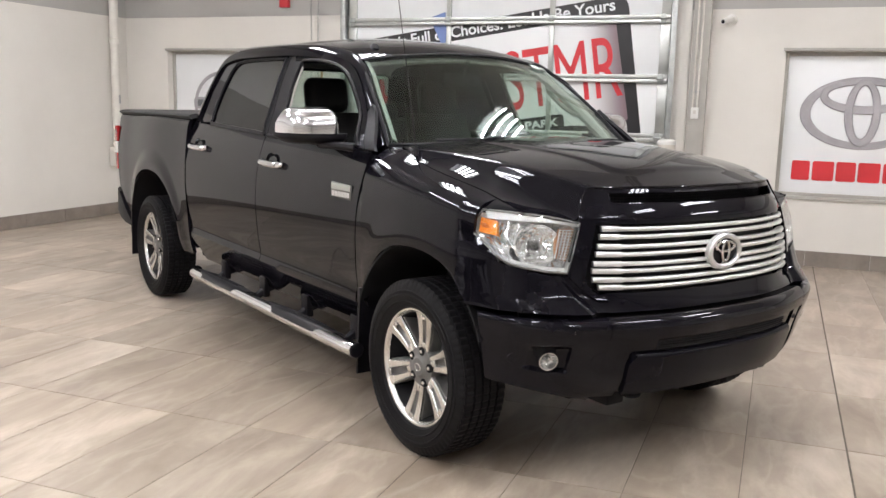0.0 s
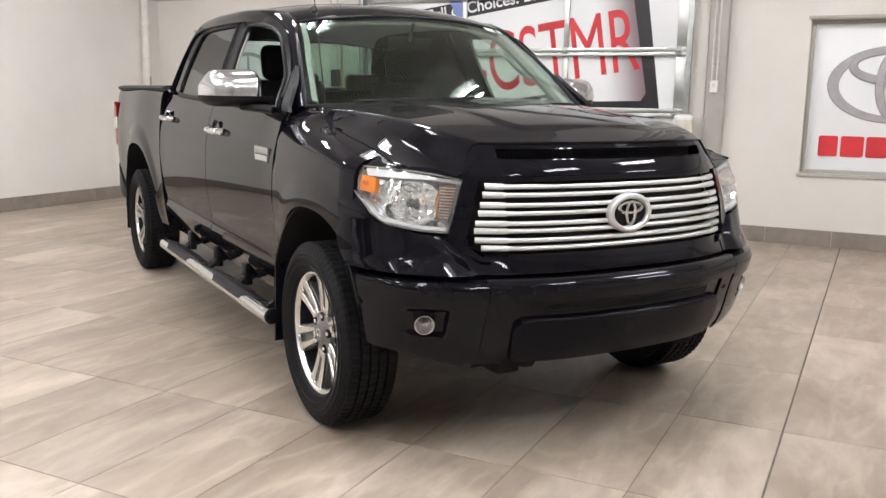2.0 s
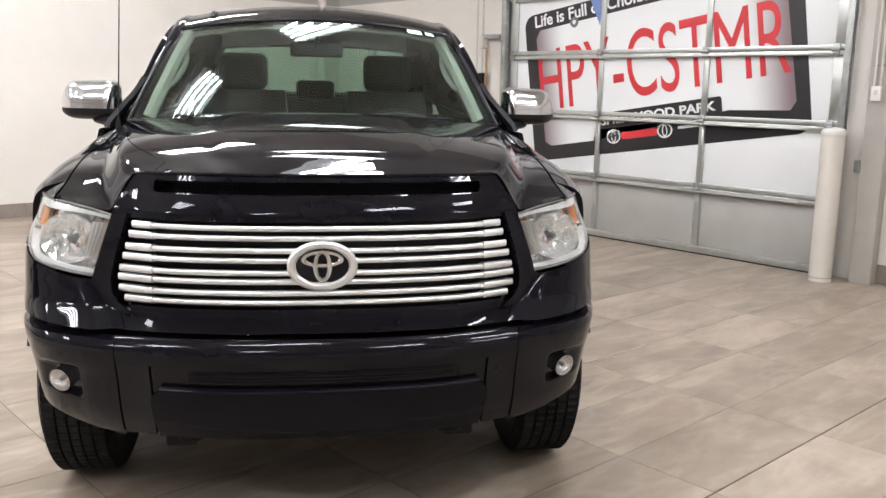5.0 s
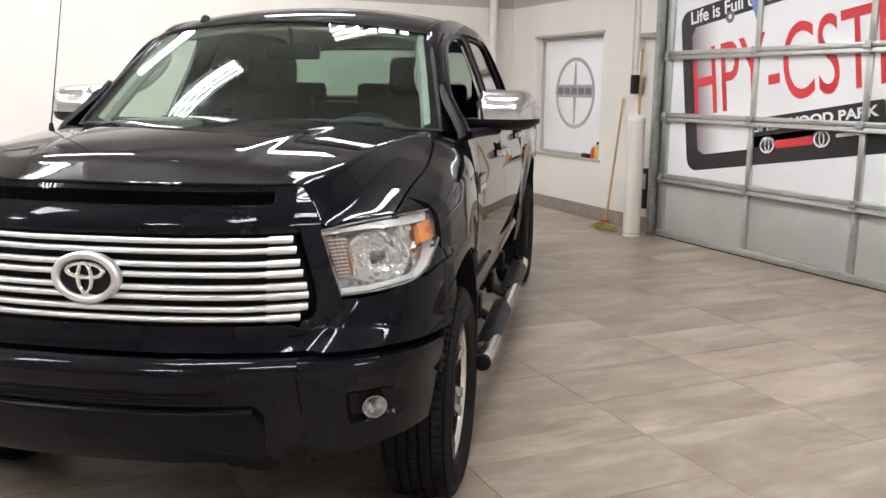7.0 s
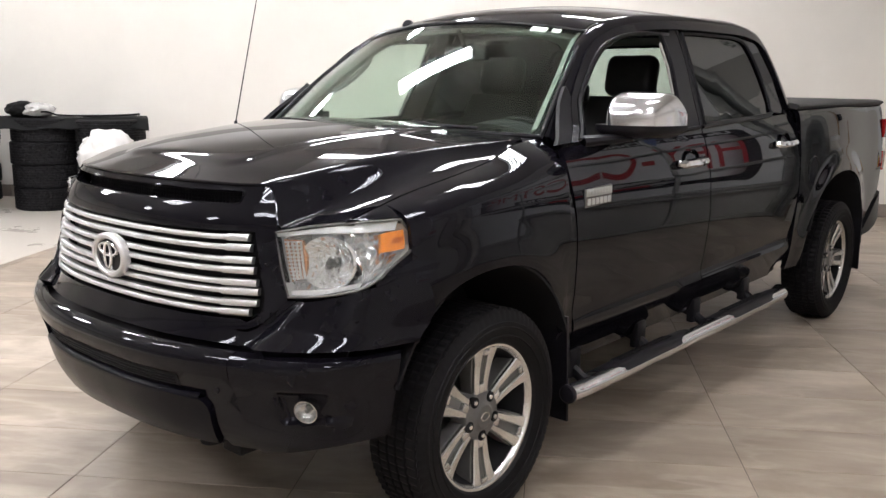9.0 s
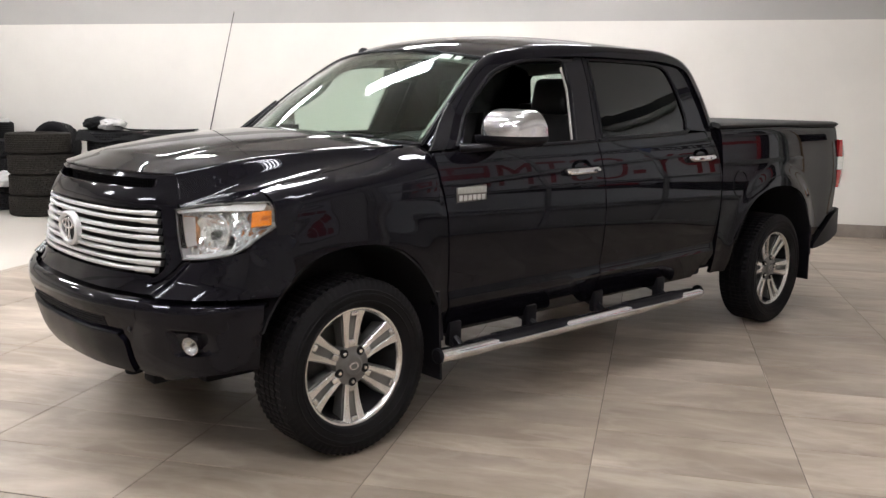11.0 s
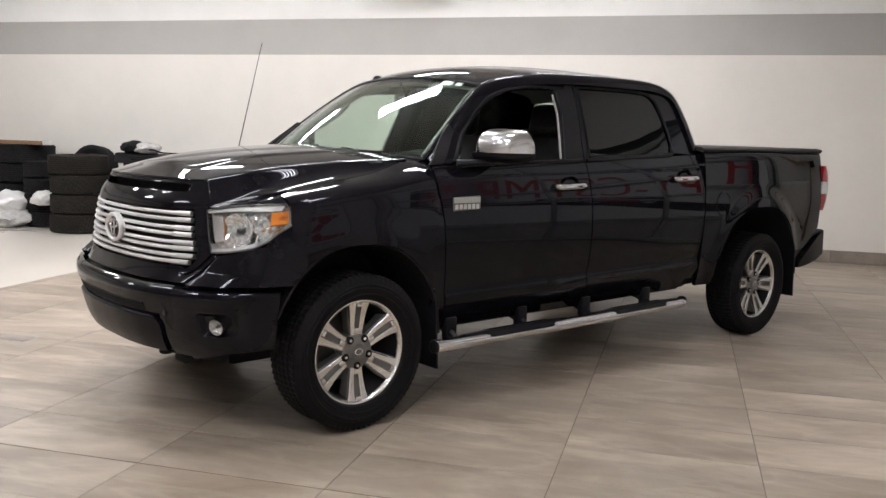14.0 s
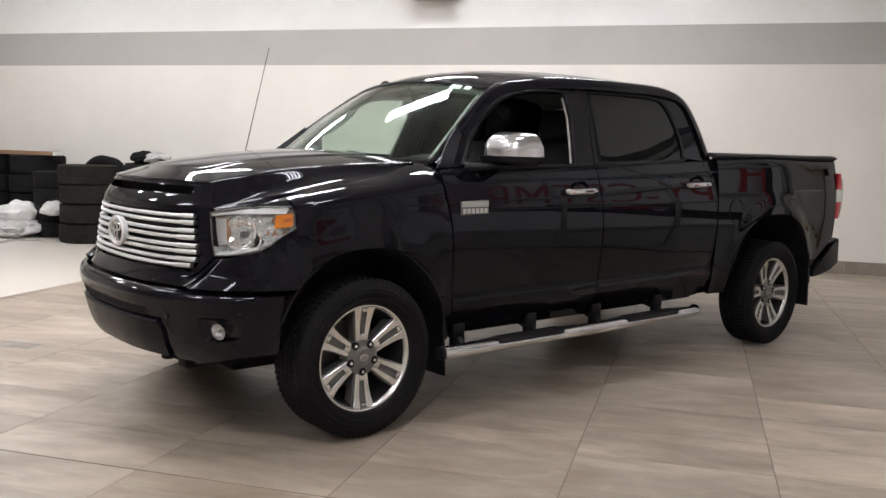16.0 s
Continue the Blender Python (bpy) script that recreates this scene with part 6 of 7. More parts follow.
def wheel():
    root = thing("wheel", "", "")
    tyre = part("tyre", make_tyre(bmesh.new()), M_rubber, root, "black road tyre with a ribbed tread", sharp=25)
    bm = bmesh.new()
    for k in range(2):
        add_lathe(bm, [(0.290 + 0.03 * k, -0.001), (0.292 + 0.03 * k, 0.0018), (0.295 + 0.03 * k, 0.002), (0.297 + 0.03 * k, -0.001)], 60, Matrix.Translation((0, 0, 0.1245)))
    part("sidewall_ring", bm, M_rubber, tyre)
    rim = part("rim", lathe([(0.240, 0.070), (0.243, 0.082), (0.252, 0.092), (0.262, 0.094), (0.268, 0.088), (0.262, 0.080), (0.255, 0.0), (0.255, -0.12)], 72), M_steel, root, "bright machined alloy rim")
    part("barrel", lathe([(0.241, 0.074), (0.234, 0.05), (0.228, 0.015), (0.215, -0.02), (0.20, -0.10), (0.0, -0.10)], 48), M_under, rim, "dark inner wheel")
    part("brake_disc", lathe([(0, -0.045), (0.165, -0.045), (0.168, -0.055), (0.165, -0.065), (0, -0.065)], 48), M_alloy_grey, rim, "grey brake disc")
    for k in range(6):
        a = Matrix.Rotation(radians(90 + 60 * k), 4, "Z")
        bm = bmesh.new()
        for s in (1, -1):
            rows = []
            for u in np.linspace(0, 1, 9):
                r = 0.066 + (0.246 - 0.066) * u
                mid = s * (0.0205 + 0.0165 * u + 0.004 * u ** 6)
                hw = 0.0105 + 0.0070 * u + 0.006 * u ** 6
                top = 0.064 + 0.022 * u - 0.006 * math.sin(math.pi * u)
                rows.append([a @ V(r, mid + y, z) for y, z in ((-hw, 0.0), (-hw, top - 0.004), (-hw + 0.004, top), (hw - 0.004, top), (hw, top - 0.004), (hw + 0.003, 0.0))])
            vs = add_grid(bm, rows, closed=True)
            bm.faces.new(vs[0]), bm.faces.new(vs[-1][::-1])
        spoke = part("spoke", bm, M_steel, rim, "bright machined twin spoke")
        bm = bmesh.new()
        rows = []
        for u in np.linspace(0, 1, 6):
            r = 0.070 + (0.243 - 0.070) * u
            hw = 0.034 + 0.028 * u
            top = 0.048 + 0.022 * u - 0.006 * math.sin(math.pi * u)
            rows.append([a @ V(r, y, z) for y, z in ((-hw, 0.0), (-hw, top), (hw, top), (hw, 0.0))])
        vs = add_grid(bm, rows, closed=True)
        bm.faces.new(vs[0]), bm.faces.new(vs[-1][::-1])
        part("spoke_web", bm, M_alloy_grey, spoke, "grey recess between the twin spokes")
        part("spoke_tip", box(a @ V(0.234, 0, 0.079), (0.020, 0.030, 0.016), 0.004, 2, a.to_3x3()), M_steel, spoke)
        part("spoke_root", box(a @ V(0.100, 0, 0.058), (0.034, 0.026, 0.018), 0.003, 2, a.to_3x3()), M_steel, spoke)
    hub = part("hub", lathe([(0.090, 0.0), (0.090, 0.058), (0.085, 0.066), (0.058, 0.068), (0.046, 0.074), (0.040, 0.080), (0.0, 0.083)], 40), M_alloy_grey, rim, "grey wheel hub and cap")
    bm = bmesh.new()
    add_ring(bm, (0.024, 0.017, 0, 0), (0.019, 0.012, 0, 0), 0.003, Matrix.Translation((0, 0, 0.080)), 28)
    part("cap_emblem", bm, M_steel, hub)
    for k in range(5):
        a = Matrix.Rotation(radians(18 + 72 * k), 4, "Z") @ Matrix.Translation((0.072, 0, 0.0545))
        part("lug_nut", lathe([(0.0105, 0), (0.0105, 0.017), (0.008, 0.021), (0.0, 0.022)], 6, a), M_steel, hub, "steel lug nut")
        part("lug_well", lathe([(0.0195, 0.0), (0.0195, 0.0155), (0.0, 0.0155)], 16, a), M_under, hub)
    return root


w0 = wheel()
w0.parent = truck
w0.matrix_basis = pose(0, 0.868, 0.391, -90, 0, 0)
for m in (pose(-3.70, 0.868, 0.391, -90, 24, 0), pose(0, -0.868, 0.391, 90, 10, 0), pose(-3.70, -0.868, 0.391, 90, 40, 0)):
    copy_thing(w0, m)

# -- cabin --
cabin = thing("cabin", "", "")
cabin.parent = truck
rows = [[V(x, y, z - 0.02 * abs(y)) for y in np.linspace(-0.80, 0.80, 17)] for x, z in ((-0.42, 1.295), (-0.60, 1.315), (-0.78, 1.310), (-0.88, 1.270), (-0.92, 1.18), (-0.90, 0.95))]
part("dashboard", shell(rows, 0.03, (-0.5, 0, 0.7)), M_dash, cabin, "dark dashboard")
part("instrument_hood", shell([[V(x, 0.38 + 0.24 * k, z + 0.055 * (1 - k * k)) for k in np.linspace(-1, 1, 11)] for x, z in ((-0.72, 1.30), (-0.84, 1.315), (-0.93, 1.30))], 0.02, (-0.8, 0.38, 1.0)), M_dash, cabin, "dark instrument hood")
bm = bmesh.new()
SW = Matrix.Translation((-1.02, 0.385, 1.20)) @ pose(0, 0, 0, 0, -64, 0)
add_tube(bm, [SW @ V(0.19 * math.cos(a), 0.19 * math.sin(a), 0) for a in np.linspace(0, 2 * math.pi, 37)[:-1]], 0.016, 10, closed=True)
for a in (0.2, math.pi - 0.2, -math.pi / 2):
    add_tube(bm, [SW @ V(0.05 * math.cos(a), 0.05 * math.sin(a), -0.02), SW @ V(0.185 * math.cos(a), 0.185 * math.sin(a), 0)], 0.014, 8)
add_lathe(bm, [(0.0, 0.01), (0.06, 0.004), (0.075, -0.02), (0.06, -0.05), (0.03, -0.22), (0, -0.22)], 20, SW)
part("steering_wheel", bm, M_leather, cabin, "dark steering wheel")
part("cabin_floor", box((-1.75, 0, 0.60), (2.15, 1.70, 0.06), 0.01), M_under, cabin)
for sy in (1, -1):
    for x0, x1 in ((-1.64, -0.58), (-2.80, -1.70)):
        part("door_lining", box(((x0 + x1) / 2, sy * 0.868, 1.0), (x1 - x0, 0.02, 0.60), 0.008), M_dash, cabin, "dark door lining")
    bm = bmesh.new()
    add_tube(bm, cr([V(-0.74, sy * 0.715, 1.48), V(-0.80, sy * 0.66, 1.49), V(-0.92, sy * 0.62, 1.575), V(-1.0, sy * 0.625, 1.645), V(-1.0, sy * 0.66, 1.675)], 14), 0.014, 8)
    part("grab_handle", bm, M_trim_in, cabin, "grey grab handle on the front pillar")
    bm = bmesh.new()
    add_tube(bm, [V(p.x - 0.01, sy * (p.y - 0.045), p.z - 0.03) for p in EDGE[1:22]], 0.035, 8)
    part("pillar_lining", bm, M_trim_in, cabin, "grey front pillar lining")
    # front seat
    seat = thing("front_seat", "", "")
    seat.parent = cabin
    part("cushion", box((-1.48, sy * 0.41, 0.93), (0.52, 0.52, 0.16), 0.05, 3), M_leather, seat, "black leather cushion")
    rows = []
    for k in range(11):
        u = k / 10
        hw = 0.265 - 0.035 * u ** 2
        x = -1.68 - 0.20 * u
        z = 0.95 + 0.53 * u - 0.02 * u * u
        t = 0.075 - 0.02 * u
        rows.append([V(x + t * math.copysign(abs(math.cos(a)) ** 0.6, math.cos(a)), sy * 0.41 + hw * math.copysign(abs(math.sin(a)) ** 0.6, math.sin(a)), z) for a in np.linspace(0, 2 * math.pi, 21)[:-1]])
    bm = bmesh.new()
    vs = add_grid(bm, rows, closed=True)
    bm.faces.new(vs[0]), bm.faces.new(vs[-1][::-1])
    part("backrest", bm, M_leather, seat, "black leather backrest")
    part("headrest", box((-1.875, sy * 0.42, 1.565), (0.11, 0.285, 0.215), 0.05, 3, Euler((0, radians(-12), 0)).to_matrix()), M_leather, seat, "black leather headrest")
    bm = bmesh.new()
    for d in (-0.06, 0.06):
        add_tube(bm, [V(-1.86, sy * 0.42 + d, 1.40), V(-1.87, sy * 0.42 + d, 1.52)], 0.007, 8)
    part("headrest_post", bm, M_chrome, seat, "chrome headrest posts")
rear = thing("rear_bench", "", "")
rear.parent = cabin
part("cushion", box((-2.38, 0, 0.90), (0.48, 1.50, 0.16), 0.05, 3), M_leather, rear, "black leather cushion")
part("backrest", box((-2.68, 0, 1.16), (0.16, 1.50, 0.50), 0.05, 3, Euler((0, radians(-10), 0)).to_matrix()), M_leather, rear, "black leather backrest")
for y in (-0.48, 0.0, 0.48):
    part("headrest", box((-2.70, y, 1.455), (0.09, 0.26, 0.14), 0.035, 3, Euler((0, radians(-10), 0)).to_matrix()), M_leather, rear, "black leather headrest")
part("console", box((-1.35, 0, 0.90), (0.80, 0.24, 0.32), 0.04, 3), M_dash, cabin, "dark centre console")
mirror = part("rear_view_mirror", box((-1.03, 0.0, 1.665), (0.035, 0.26, 0.075), 0.015, 3), M_black, cabin, "black rear-view mirror")
bm = bmesh.new()
add_tube(bm, [V(-1.02, 0, 1.68), V(-0.97, 0, 1.77)], 0.011, 8)
part("mirror_stem", bm, M_black, mirror)


# ---- things along the walls ----
def bollard(x, y, top):
    root = thing("bollard", "cream-painted steel pipe bollard with a domed cap beside the door", "bollard", pose(x, y, 0), group="bollards beside the door")
    part("post", lathe([(0.088, 0), (0.088, top - 0.05)], 32), M_cream, root, "cream-painted steel pipe")
    part("cap", lathe([(0.094, top - 0.055), (0.096, top - 0.035), (0.085, top - 0.012), (0.05, top), (0, top + 0.004)], 32), M_white_plastic, root, "off-white domed cap")
    part("base_ring", lathe([(0.089, 0.028), (0.0905, 0.03), (0.0905, 0.036), (0.089, 0.038)], 32), M_col, root)
    return root


bollard(-0.225, 5.035, 1.235)
bollard(-4.06, 5.00, 1.25)

col = thing("steel_column", "grey-painted steel column with conduits beside the overhead door", "column")
bm = bmesh.new()
add_box(bm, (0.032, WALL_A - 0.06, 2.45), (0.17, 0.118, 4.9), 0.006)
part("column_face", bm, M_col, col)
for x in (-0.035, 0.01):
    bm = bmesh.new()
    add_tube(bm, [(x + 0.03, WALL_A - 0.130, 1.56), (x + 0.03, WALL_A - 0.130, 4.85)], 0.010, 8)
    part("conduit", bm, M_pipe, col, "thin painted conduit")
    for z in (1.72, 2.3, 2.9):
        part("clip", box((x + 0.03, WALL_A - 0.126, z), (0.045, 0.016, 0.018), 0.003), M_galv, col, "pipe clip")
sw = thing("switch_box", "white wall switch box on the grey column", "switch")
part("switch_body", box((0.02, WALL_A - 0.138, 1.505), (0.075, 0.038, 0.115), 0.006), M_white_plastic, sw)
part("switch_button", box((0.02, WALL_A - 0.16, 1.515), (0.028, 0.01, 0.035), 0.003), M_pipe, sw, "pale push button")
jb = thing("jamb", "beige door jamb strip beside the overhead door", "door jamb", kind="structure")
part("jamb_face", box((-0.155, WALL_A - 0.012, 1.625), (0.15, 0.020, 3.24), 0.004), M_wall, jb)
part("junction_plate", box((-0.11, WALL_A - 0.03, 0.93), (0.05, 0.03, 0.10), 0.004), M_galv, jb, "grey steel plate")

# pipe in the corner
pipe = thing("corner_pipe", "off-white drain pipe with a clean-out elbow in the room corner", "pipe")
bm = bmesh.new()
add_tube(bm, [(WALL_B + 0.10, 4.95, 0.90), (WALL_B + 0.10, 4.95, 4.88)], 0.055, 20)
part("pipe_run", bm, M_pipe, pipe)
bm = bmesh.new()
add_tube(bm, cr([(WALL_B + 0.10, 4.95, 1.00), (WALL_B + 0.10, 4.95, 0.86), (WALL_B + 0.10, 4.93, 0.80), (WALL_B + 0.09, 4.90, 0.78)], 12), 0.066, 18)
part("elbow", bm, M_pipe, pipe)
part("clean_out", box((WALL_B + 0.08, 4.93, 0.76), (0.13, 0.10, 0.26), 0.02, 3), M_pipe, pipe, "off-white clean-out box")
for z in (2.2, 3.4):
    part("pipe_collar", lathe([(0.058, z), (0.066, z + 0.005), (0.066, z + 0.055), (0.058, z + 0.06)], 20, Matrix.Translation((WALL_B + 0.10, 4.95, 0))), M_pipe, pipe)
part("pipe_mark", box((WALL_B + 0.158, 4.945, 1.50), (0.006, 0.03, 0.11), 0.002), M_galv, pipe, "dark label scrap")

# security camera
sc = thing("security_camera", "small white bullet security camera on the wall", "camera")
part("mount", lathe([(0.055, 0), (0.055, 0.02), (0.03, 0.05), (0, 0.055)], 20, Matrix.Translation((0.31, WALL_A, 2.44)) @ pose(0, 0, 0, 90, 0, 0)), M_white_plastic, sc)
bm = bmesh.new()
add_tube(bm, [(0.31, WALL_A - 0.05, 2.44), (0.265, WALL_A - 0.10, 2.43), (0.235, WALL_A - 0.15, 2.41)], [0.022, 0.026, 0.03], 12)
part("camera_body", bm, M_white_plastic, sc)
part("camera_eye", lathe([(0, 0.004), (0.018, 0.004), (0.02, 0)], 16, Matrix.Translation((0.2335, WALL_A - 0.153, 2.409)) @ (V(-0.03, -0.05, -0.02)).to_track_quat("Z", "Y").to_matrix().to_4x4()), M_black, sc, "dark lens")

al = thing("alarm_strobe", "red fire alarm strobe box high on the wall", "alarm")
part("alarm_body", box((-4.855, WALL_A - 0.03, 2.715), (0.125, 0.06, 0.15), 0.01), M_alarm, al)
part("alarm_lens", box((-4.855, WALL_A - 0.064, 2.745), (0.05, 0.014, 0.04), 0.004), M_clear, al, "clear strobe lens")

# hand chain of the door with its holder, and a pole
ch = thing("hand_chain", "hanging steel hand chain of the overhead door in its black holder", "chain")
for xc in (-4.46, -4.37):
    bm = bmesh.new()
    for k in range(78):
        a = Matrix.Translation((xc, WALL_A - 0.08, 1.52 + 0.04 * k)) @ Matrix.Rotation(radians(90 * (k % 2)), 4, "Z")
        add_tube(bm, [a @ V(0.010 * math.cos(t), 0, 0.025 * math.sin(t)) for t in np.linspace(0, 2 * math.pi, 9)[:-1]], 0.003, 4, closed=True)
    part("chain", bm, M_galv, ch, "steel chain of small links", kind="stuff")
part("holder", box((-4.40, WALL_A - 0.07, 1.56), (0.12, 0.07, 0.20), 0.012), M_black, ch, "black chain holder")
br = thing("track_bracket", "small steel bracket beside the door track", "bracket")
part("bracket_arm", box((-4.26, WALL_A - 0.05, 2.06), (0.28, 0.05, 0.05), 0.004), M_galv, br)
part("bracket_block", box((-4.38, WALL_A - 0.06, 2.00), (0.06, 0.09, 0.14), 0.006), M_cream, br, "cream block")
for nm, a, b, lab in (("wooden_pole", (-4.30, WALL_A - 0.10, 0.05), (-4.33, WALL_A - 0.06, 1.93), "long plain wooden pole leaning on the wall"),):
    po = thing(nm, lab, "pole")
    bm = bmesh.new()
    add_tube(bm, [a, b], 0.014, 10)
    part("pole_shaft", bm, M_wood, po)
lk = thing("door_lock_box", "dark motor lock box low beside the door track", "lock box")
part("lock_body", box((-4.12, WALL_A - 0.06, 0.48), (0.10, 0.11, 0.42), 0.01), M_black, lk)
part("lock_plate", box((-4.12, WALL_A - 0.12, 0.56), (0.07, 0.012, 0.16), 0.004), M_galv, lk, "grey steel plate")
part("lock_bolt", box((-4.24, WALL_A - 0.07, 0.34), (0.14, 0.05, 0.06), 0.006), M_black, lk, "black bolt")

# mop leaning on the wall
mop = thing("mop", "string mop with a wooden handle leaning on the wall", "mop")
bm = bmesh.new()
add_tube(bm, [(-4.51, 4.99, 0.07), (-4.68, WALL_A - 0.02, 1.41)], 0.0125, 10)
part("mop_handle", bm, M_wood, mop, "raw wooden handle")
rng = random.Random(4)
bm = bmesh.new()
for k in range(90):
    a = rng.uniform(0, 2 * math.pi)
    r = rng.uniform(0.06, 0.21)
    c = V(-4.50, 4.97, 0)
    add_tube(bm, cr([c + V(0.02 * math.cos(a), 0.02 * math.sin(a), 0.075), c + V(0.5 * r * math.cos(a), 0.35 * r * math.sin(a), 0.06 + rng.uniform(-0.02, 0.015)), c + V(r * math.cos(a + 0.3), 0.7 * r * math.sin(a + 0.3), 0.010 + rng.uniform(0, 0.02))], 6), 0.007, 5)
part("mop_strands", bm, M_mop, mop, "yellow-green mop strands")
part("mop_clamp", box((-4.512, 4.985, 0.085), (0.12, 0.035, 0.04), 0.008), M_alarm, mop, "dark red mop clamp")

# bottles and a tray on the sign's sill
SILL = SIGN_W[2] + 0.001
for x, h, m, lab, cap in ((-5.23, 0.20, M_yellow, "yellow spray bottle on the sill", M_black), (-5.31, 0.16, M_red_pl, "red-labelled white bottle on the sill", M_white_plastic), (-5.17, 0.24, M_bag_clear, "tall clear bottle on the sill", M_red_pl)):
    b = thing("bottle", lab, "bottle", pose(x, WALL_A + 0.05, SILL), group="bottles on the sill")
    part("bottle_body", lathe([(0.0, 0), (0.034, 0.0), (0.036, 0.01), (0.036, h * 0.6), (0.02, h * 0.8), (0.012, h * 0.85)], 18), m, b)
    part("bottle_cap", lathe([(0.015, h * 0.84), (0.016, h), (0, h + 0.002)], 14), cap, b, "bottle cap")
br = thing("brush", "black hand brush lying on the sill", "brush", pose(-5.42, WALL_A + 0.05, SILL))
bm = bmesh.new()
add_box(bm, (0, 0, 0.025), (0.24, 0.05, 0.05), 0.012)
add_tube(bm, [(0.1, 0, 0.03), (0.2, 0, 0.045)], 0.012, 8)
part("brush_body", bm, M_black, br)

# floor box cover
fb = thing("floor_box", "small square metal floor box cover set in the tiles", "floor box")
part("floor_box_frame", box((-0.425, -2.07, 0.0012), (0.15, 0.24, 0.004), 0.001), M_galv, fb, "thin grey frame")
part("floor_box_lid", box((-0.425, -2.07, 0.0026), (0.13, 0.22, 0.004), 0.001), M_base, fb, "taupe lid")


# ---- stored tyres ----
def block_tyre(bm, outer, rim, width, n=72, ribs=8):
    """A tyre about the z axis whose tread is cut into staggered blocks."""
    w = width / 2
    prof = [(rim, -w * 0.72, 0), (rim + 0.012, -w * 0.86, 0), (rim + 0.05, -w * 0.985, 0), (outer - 0.06, -w, 0), (outer - 0.026, -w * 0.97, 1), (outer - 0.008, -w * 0.90, 1)]
    for i in range(ribs):
        a, b = -0.86 + 1.72 * i / ribs, -0.86 + 1.72 * (i + 1) / ribs
        prof += [(outer - 0.009, a * w, -1), (outer, a * w + 0.002, i + 1), (outer, b * w - 0.002, i + 1), (outer - 0.009, b * w, -1)]
    prof += [(r, -h, t) for r, h, t in prof[5::-1]]
    rows = []
    for r, h, t in prof:
        rows.append([V((r - (0.009 if t > 0 and (k + 2 * t) % 5 == 0 else 0.0)) * math.cos(k * math.pi / n), (r - (0.009 if t > 0 and (k + 2 * t) % 5 == 0 else 0.0)) * math.sin(k * math.pi / n), h) for k in range(2 * n)])
    vs = add_grid(bm, rows, closed=True)
    m = len(vs[0])
    for i in range(m):
        j = (i + 1) % m
        bm.faces.new((vs[-1][i], vs[-1][j], vs[0][j], vs[0][i]))
    return bm


def stored_tyre(mat, outer, width):
    root = thing("tyre", "used black all-terrain tyre lying in a stack", "tyre", group="stacked tyres")
    bm = block_tyre(bmesh.new(), outer, outer * 0.62, width)
    part("tyre_body", bm, mat, root, sharp=25)
    return root


T1 = stored_tyre(M_rubber_old, 0.395, 0.262)
T2 = stored_tyre(M_rubber, 0.35, 0.234)
T3 = stored_tyre(M_rubber, 0.395, 0.28)
rng = random.Random(7)
first_used = {}


def put(t, m):
    if t not in first_used:
        first_used[t] = True
        t.matrix_basis = m
        return t
    return copy_thing(t, m)


for x, y, n, t, h in ((-5.86, -5.765, 4, T1, 0.266), (-6.45, -5.02, 4, T3, 0.268), (-6.52, -4.22, 4, T3, 0.264), (-6.30, -6.62, 4, T2, 0.235), (-6.84, -6.31, 2, T2, 0.235), (-6.80, -7.42, 4, T3, 0.290), (-6.82, -8.30, 4, T3, 0.290)):
    for k in range(n):
        put(t, pose(x + rng.uniform(-0.015, 0.015), y + rng.uniform(-0.015, 0.015), h / 2 + h * k, 0, 0, rng.uniform(0, 360)))
put(T2, pose(-6.90, -6.31, 0.82, 0, 82, 0))


def lumpy(name, label, category, c, size, mat, seed, folds=5.0):
    """A crumpled sack: a ball pressed flat below and folded all over."""
    root = thing(name, label, category, pose(*c))
    bm = bmesh.new()
    bmesh.ops.create_icosphere(bm, subdivisions=4, radius=1.0)
    off = V(seed * 7.3, seed * 3.1, seed)
    for v in bm.verts:
        d = v.co.normalized()
        k = 1 + 0.20 * noise.noise(d * 1.7 + off) + 0.13 * noise.noise(d * folds + off) + 0.07 * abs(noise.noise(d * folds * 2.3 + off))
        p = d * k
        v.co = V(p.x * size[0] / 2, p.y * size[1] / 2, max(0.0, (p.z * 0.55 + 0.45)) * size[2])
    part(name + "_skin", bm, mat, root, sharp=60)
    return root


lumpy("plastic_bag", "crumpled white plastic bag lying on bagged tyres", "plastic bag", (-5.98, -7.04, 0.20), (0.62, 0.55, 0.30), M_bag, 1)
lumpy("bagged_tyre", "tyre wrapped in milky plastic sheet on the floor", "tyre", (-5.95, -7.08, 0.0), (0.85, 0.85, 0.27), M_bag_clear, 2, 7)
lumpy("plastic_bag", "crumpled white plastic bag on the floor by the tyres", "plastic bag", (-6.1, -8.15, 0.0), (0.70, 0.6, 0.62), M_bag, 3)
lumpy("plastic_bag", "small white plastic bag stuffed between tyre stacks", "plastic bag", (-5.93, -6.42, 0.33), (0.36, 0.32, 0.20), M_bag, 4)
lumpy("plastic_bag", "tall white plastic bag heaped on bagged tyres", "plastic bag", (-5.80, -3.90, 0.48), (0.56, 0.62, 0.50), M_bag, 5)
lumpy("bagged_tyre", "tyre wrapped in white plastic sheet by the stack", "tyre", (-5.78, -3.92, 0.0), (0.80, 0.80, 0.30), M_bag_clear, 6, 7)
lumpy("bagged_tyre", "tyre wrapped in milky plastic sheet on another", "tyre", (-5.78, -3.90, 0.26), (0.78, 0.78, 0.30), M_bag_clear, 7, 7)
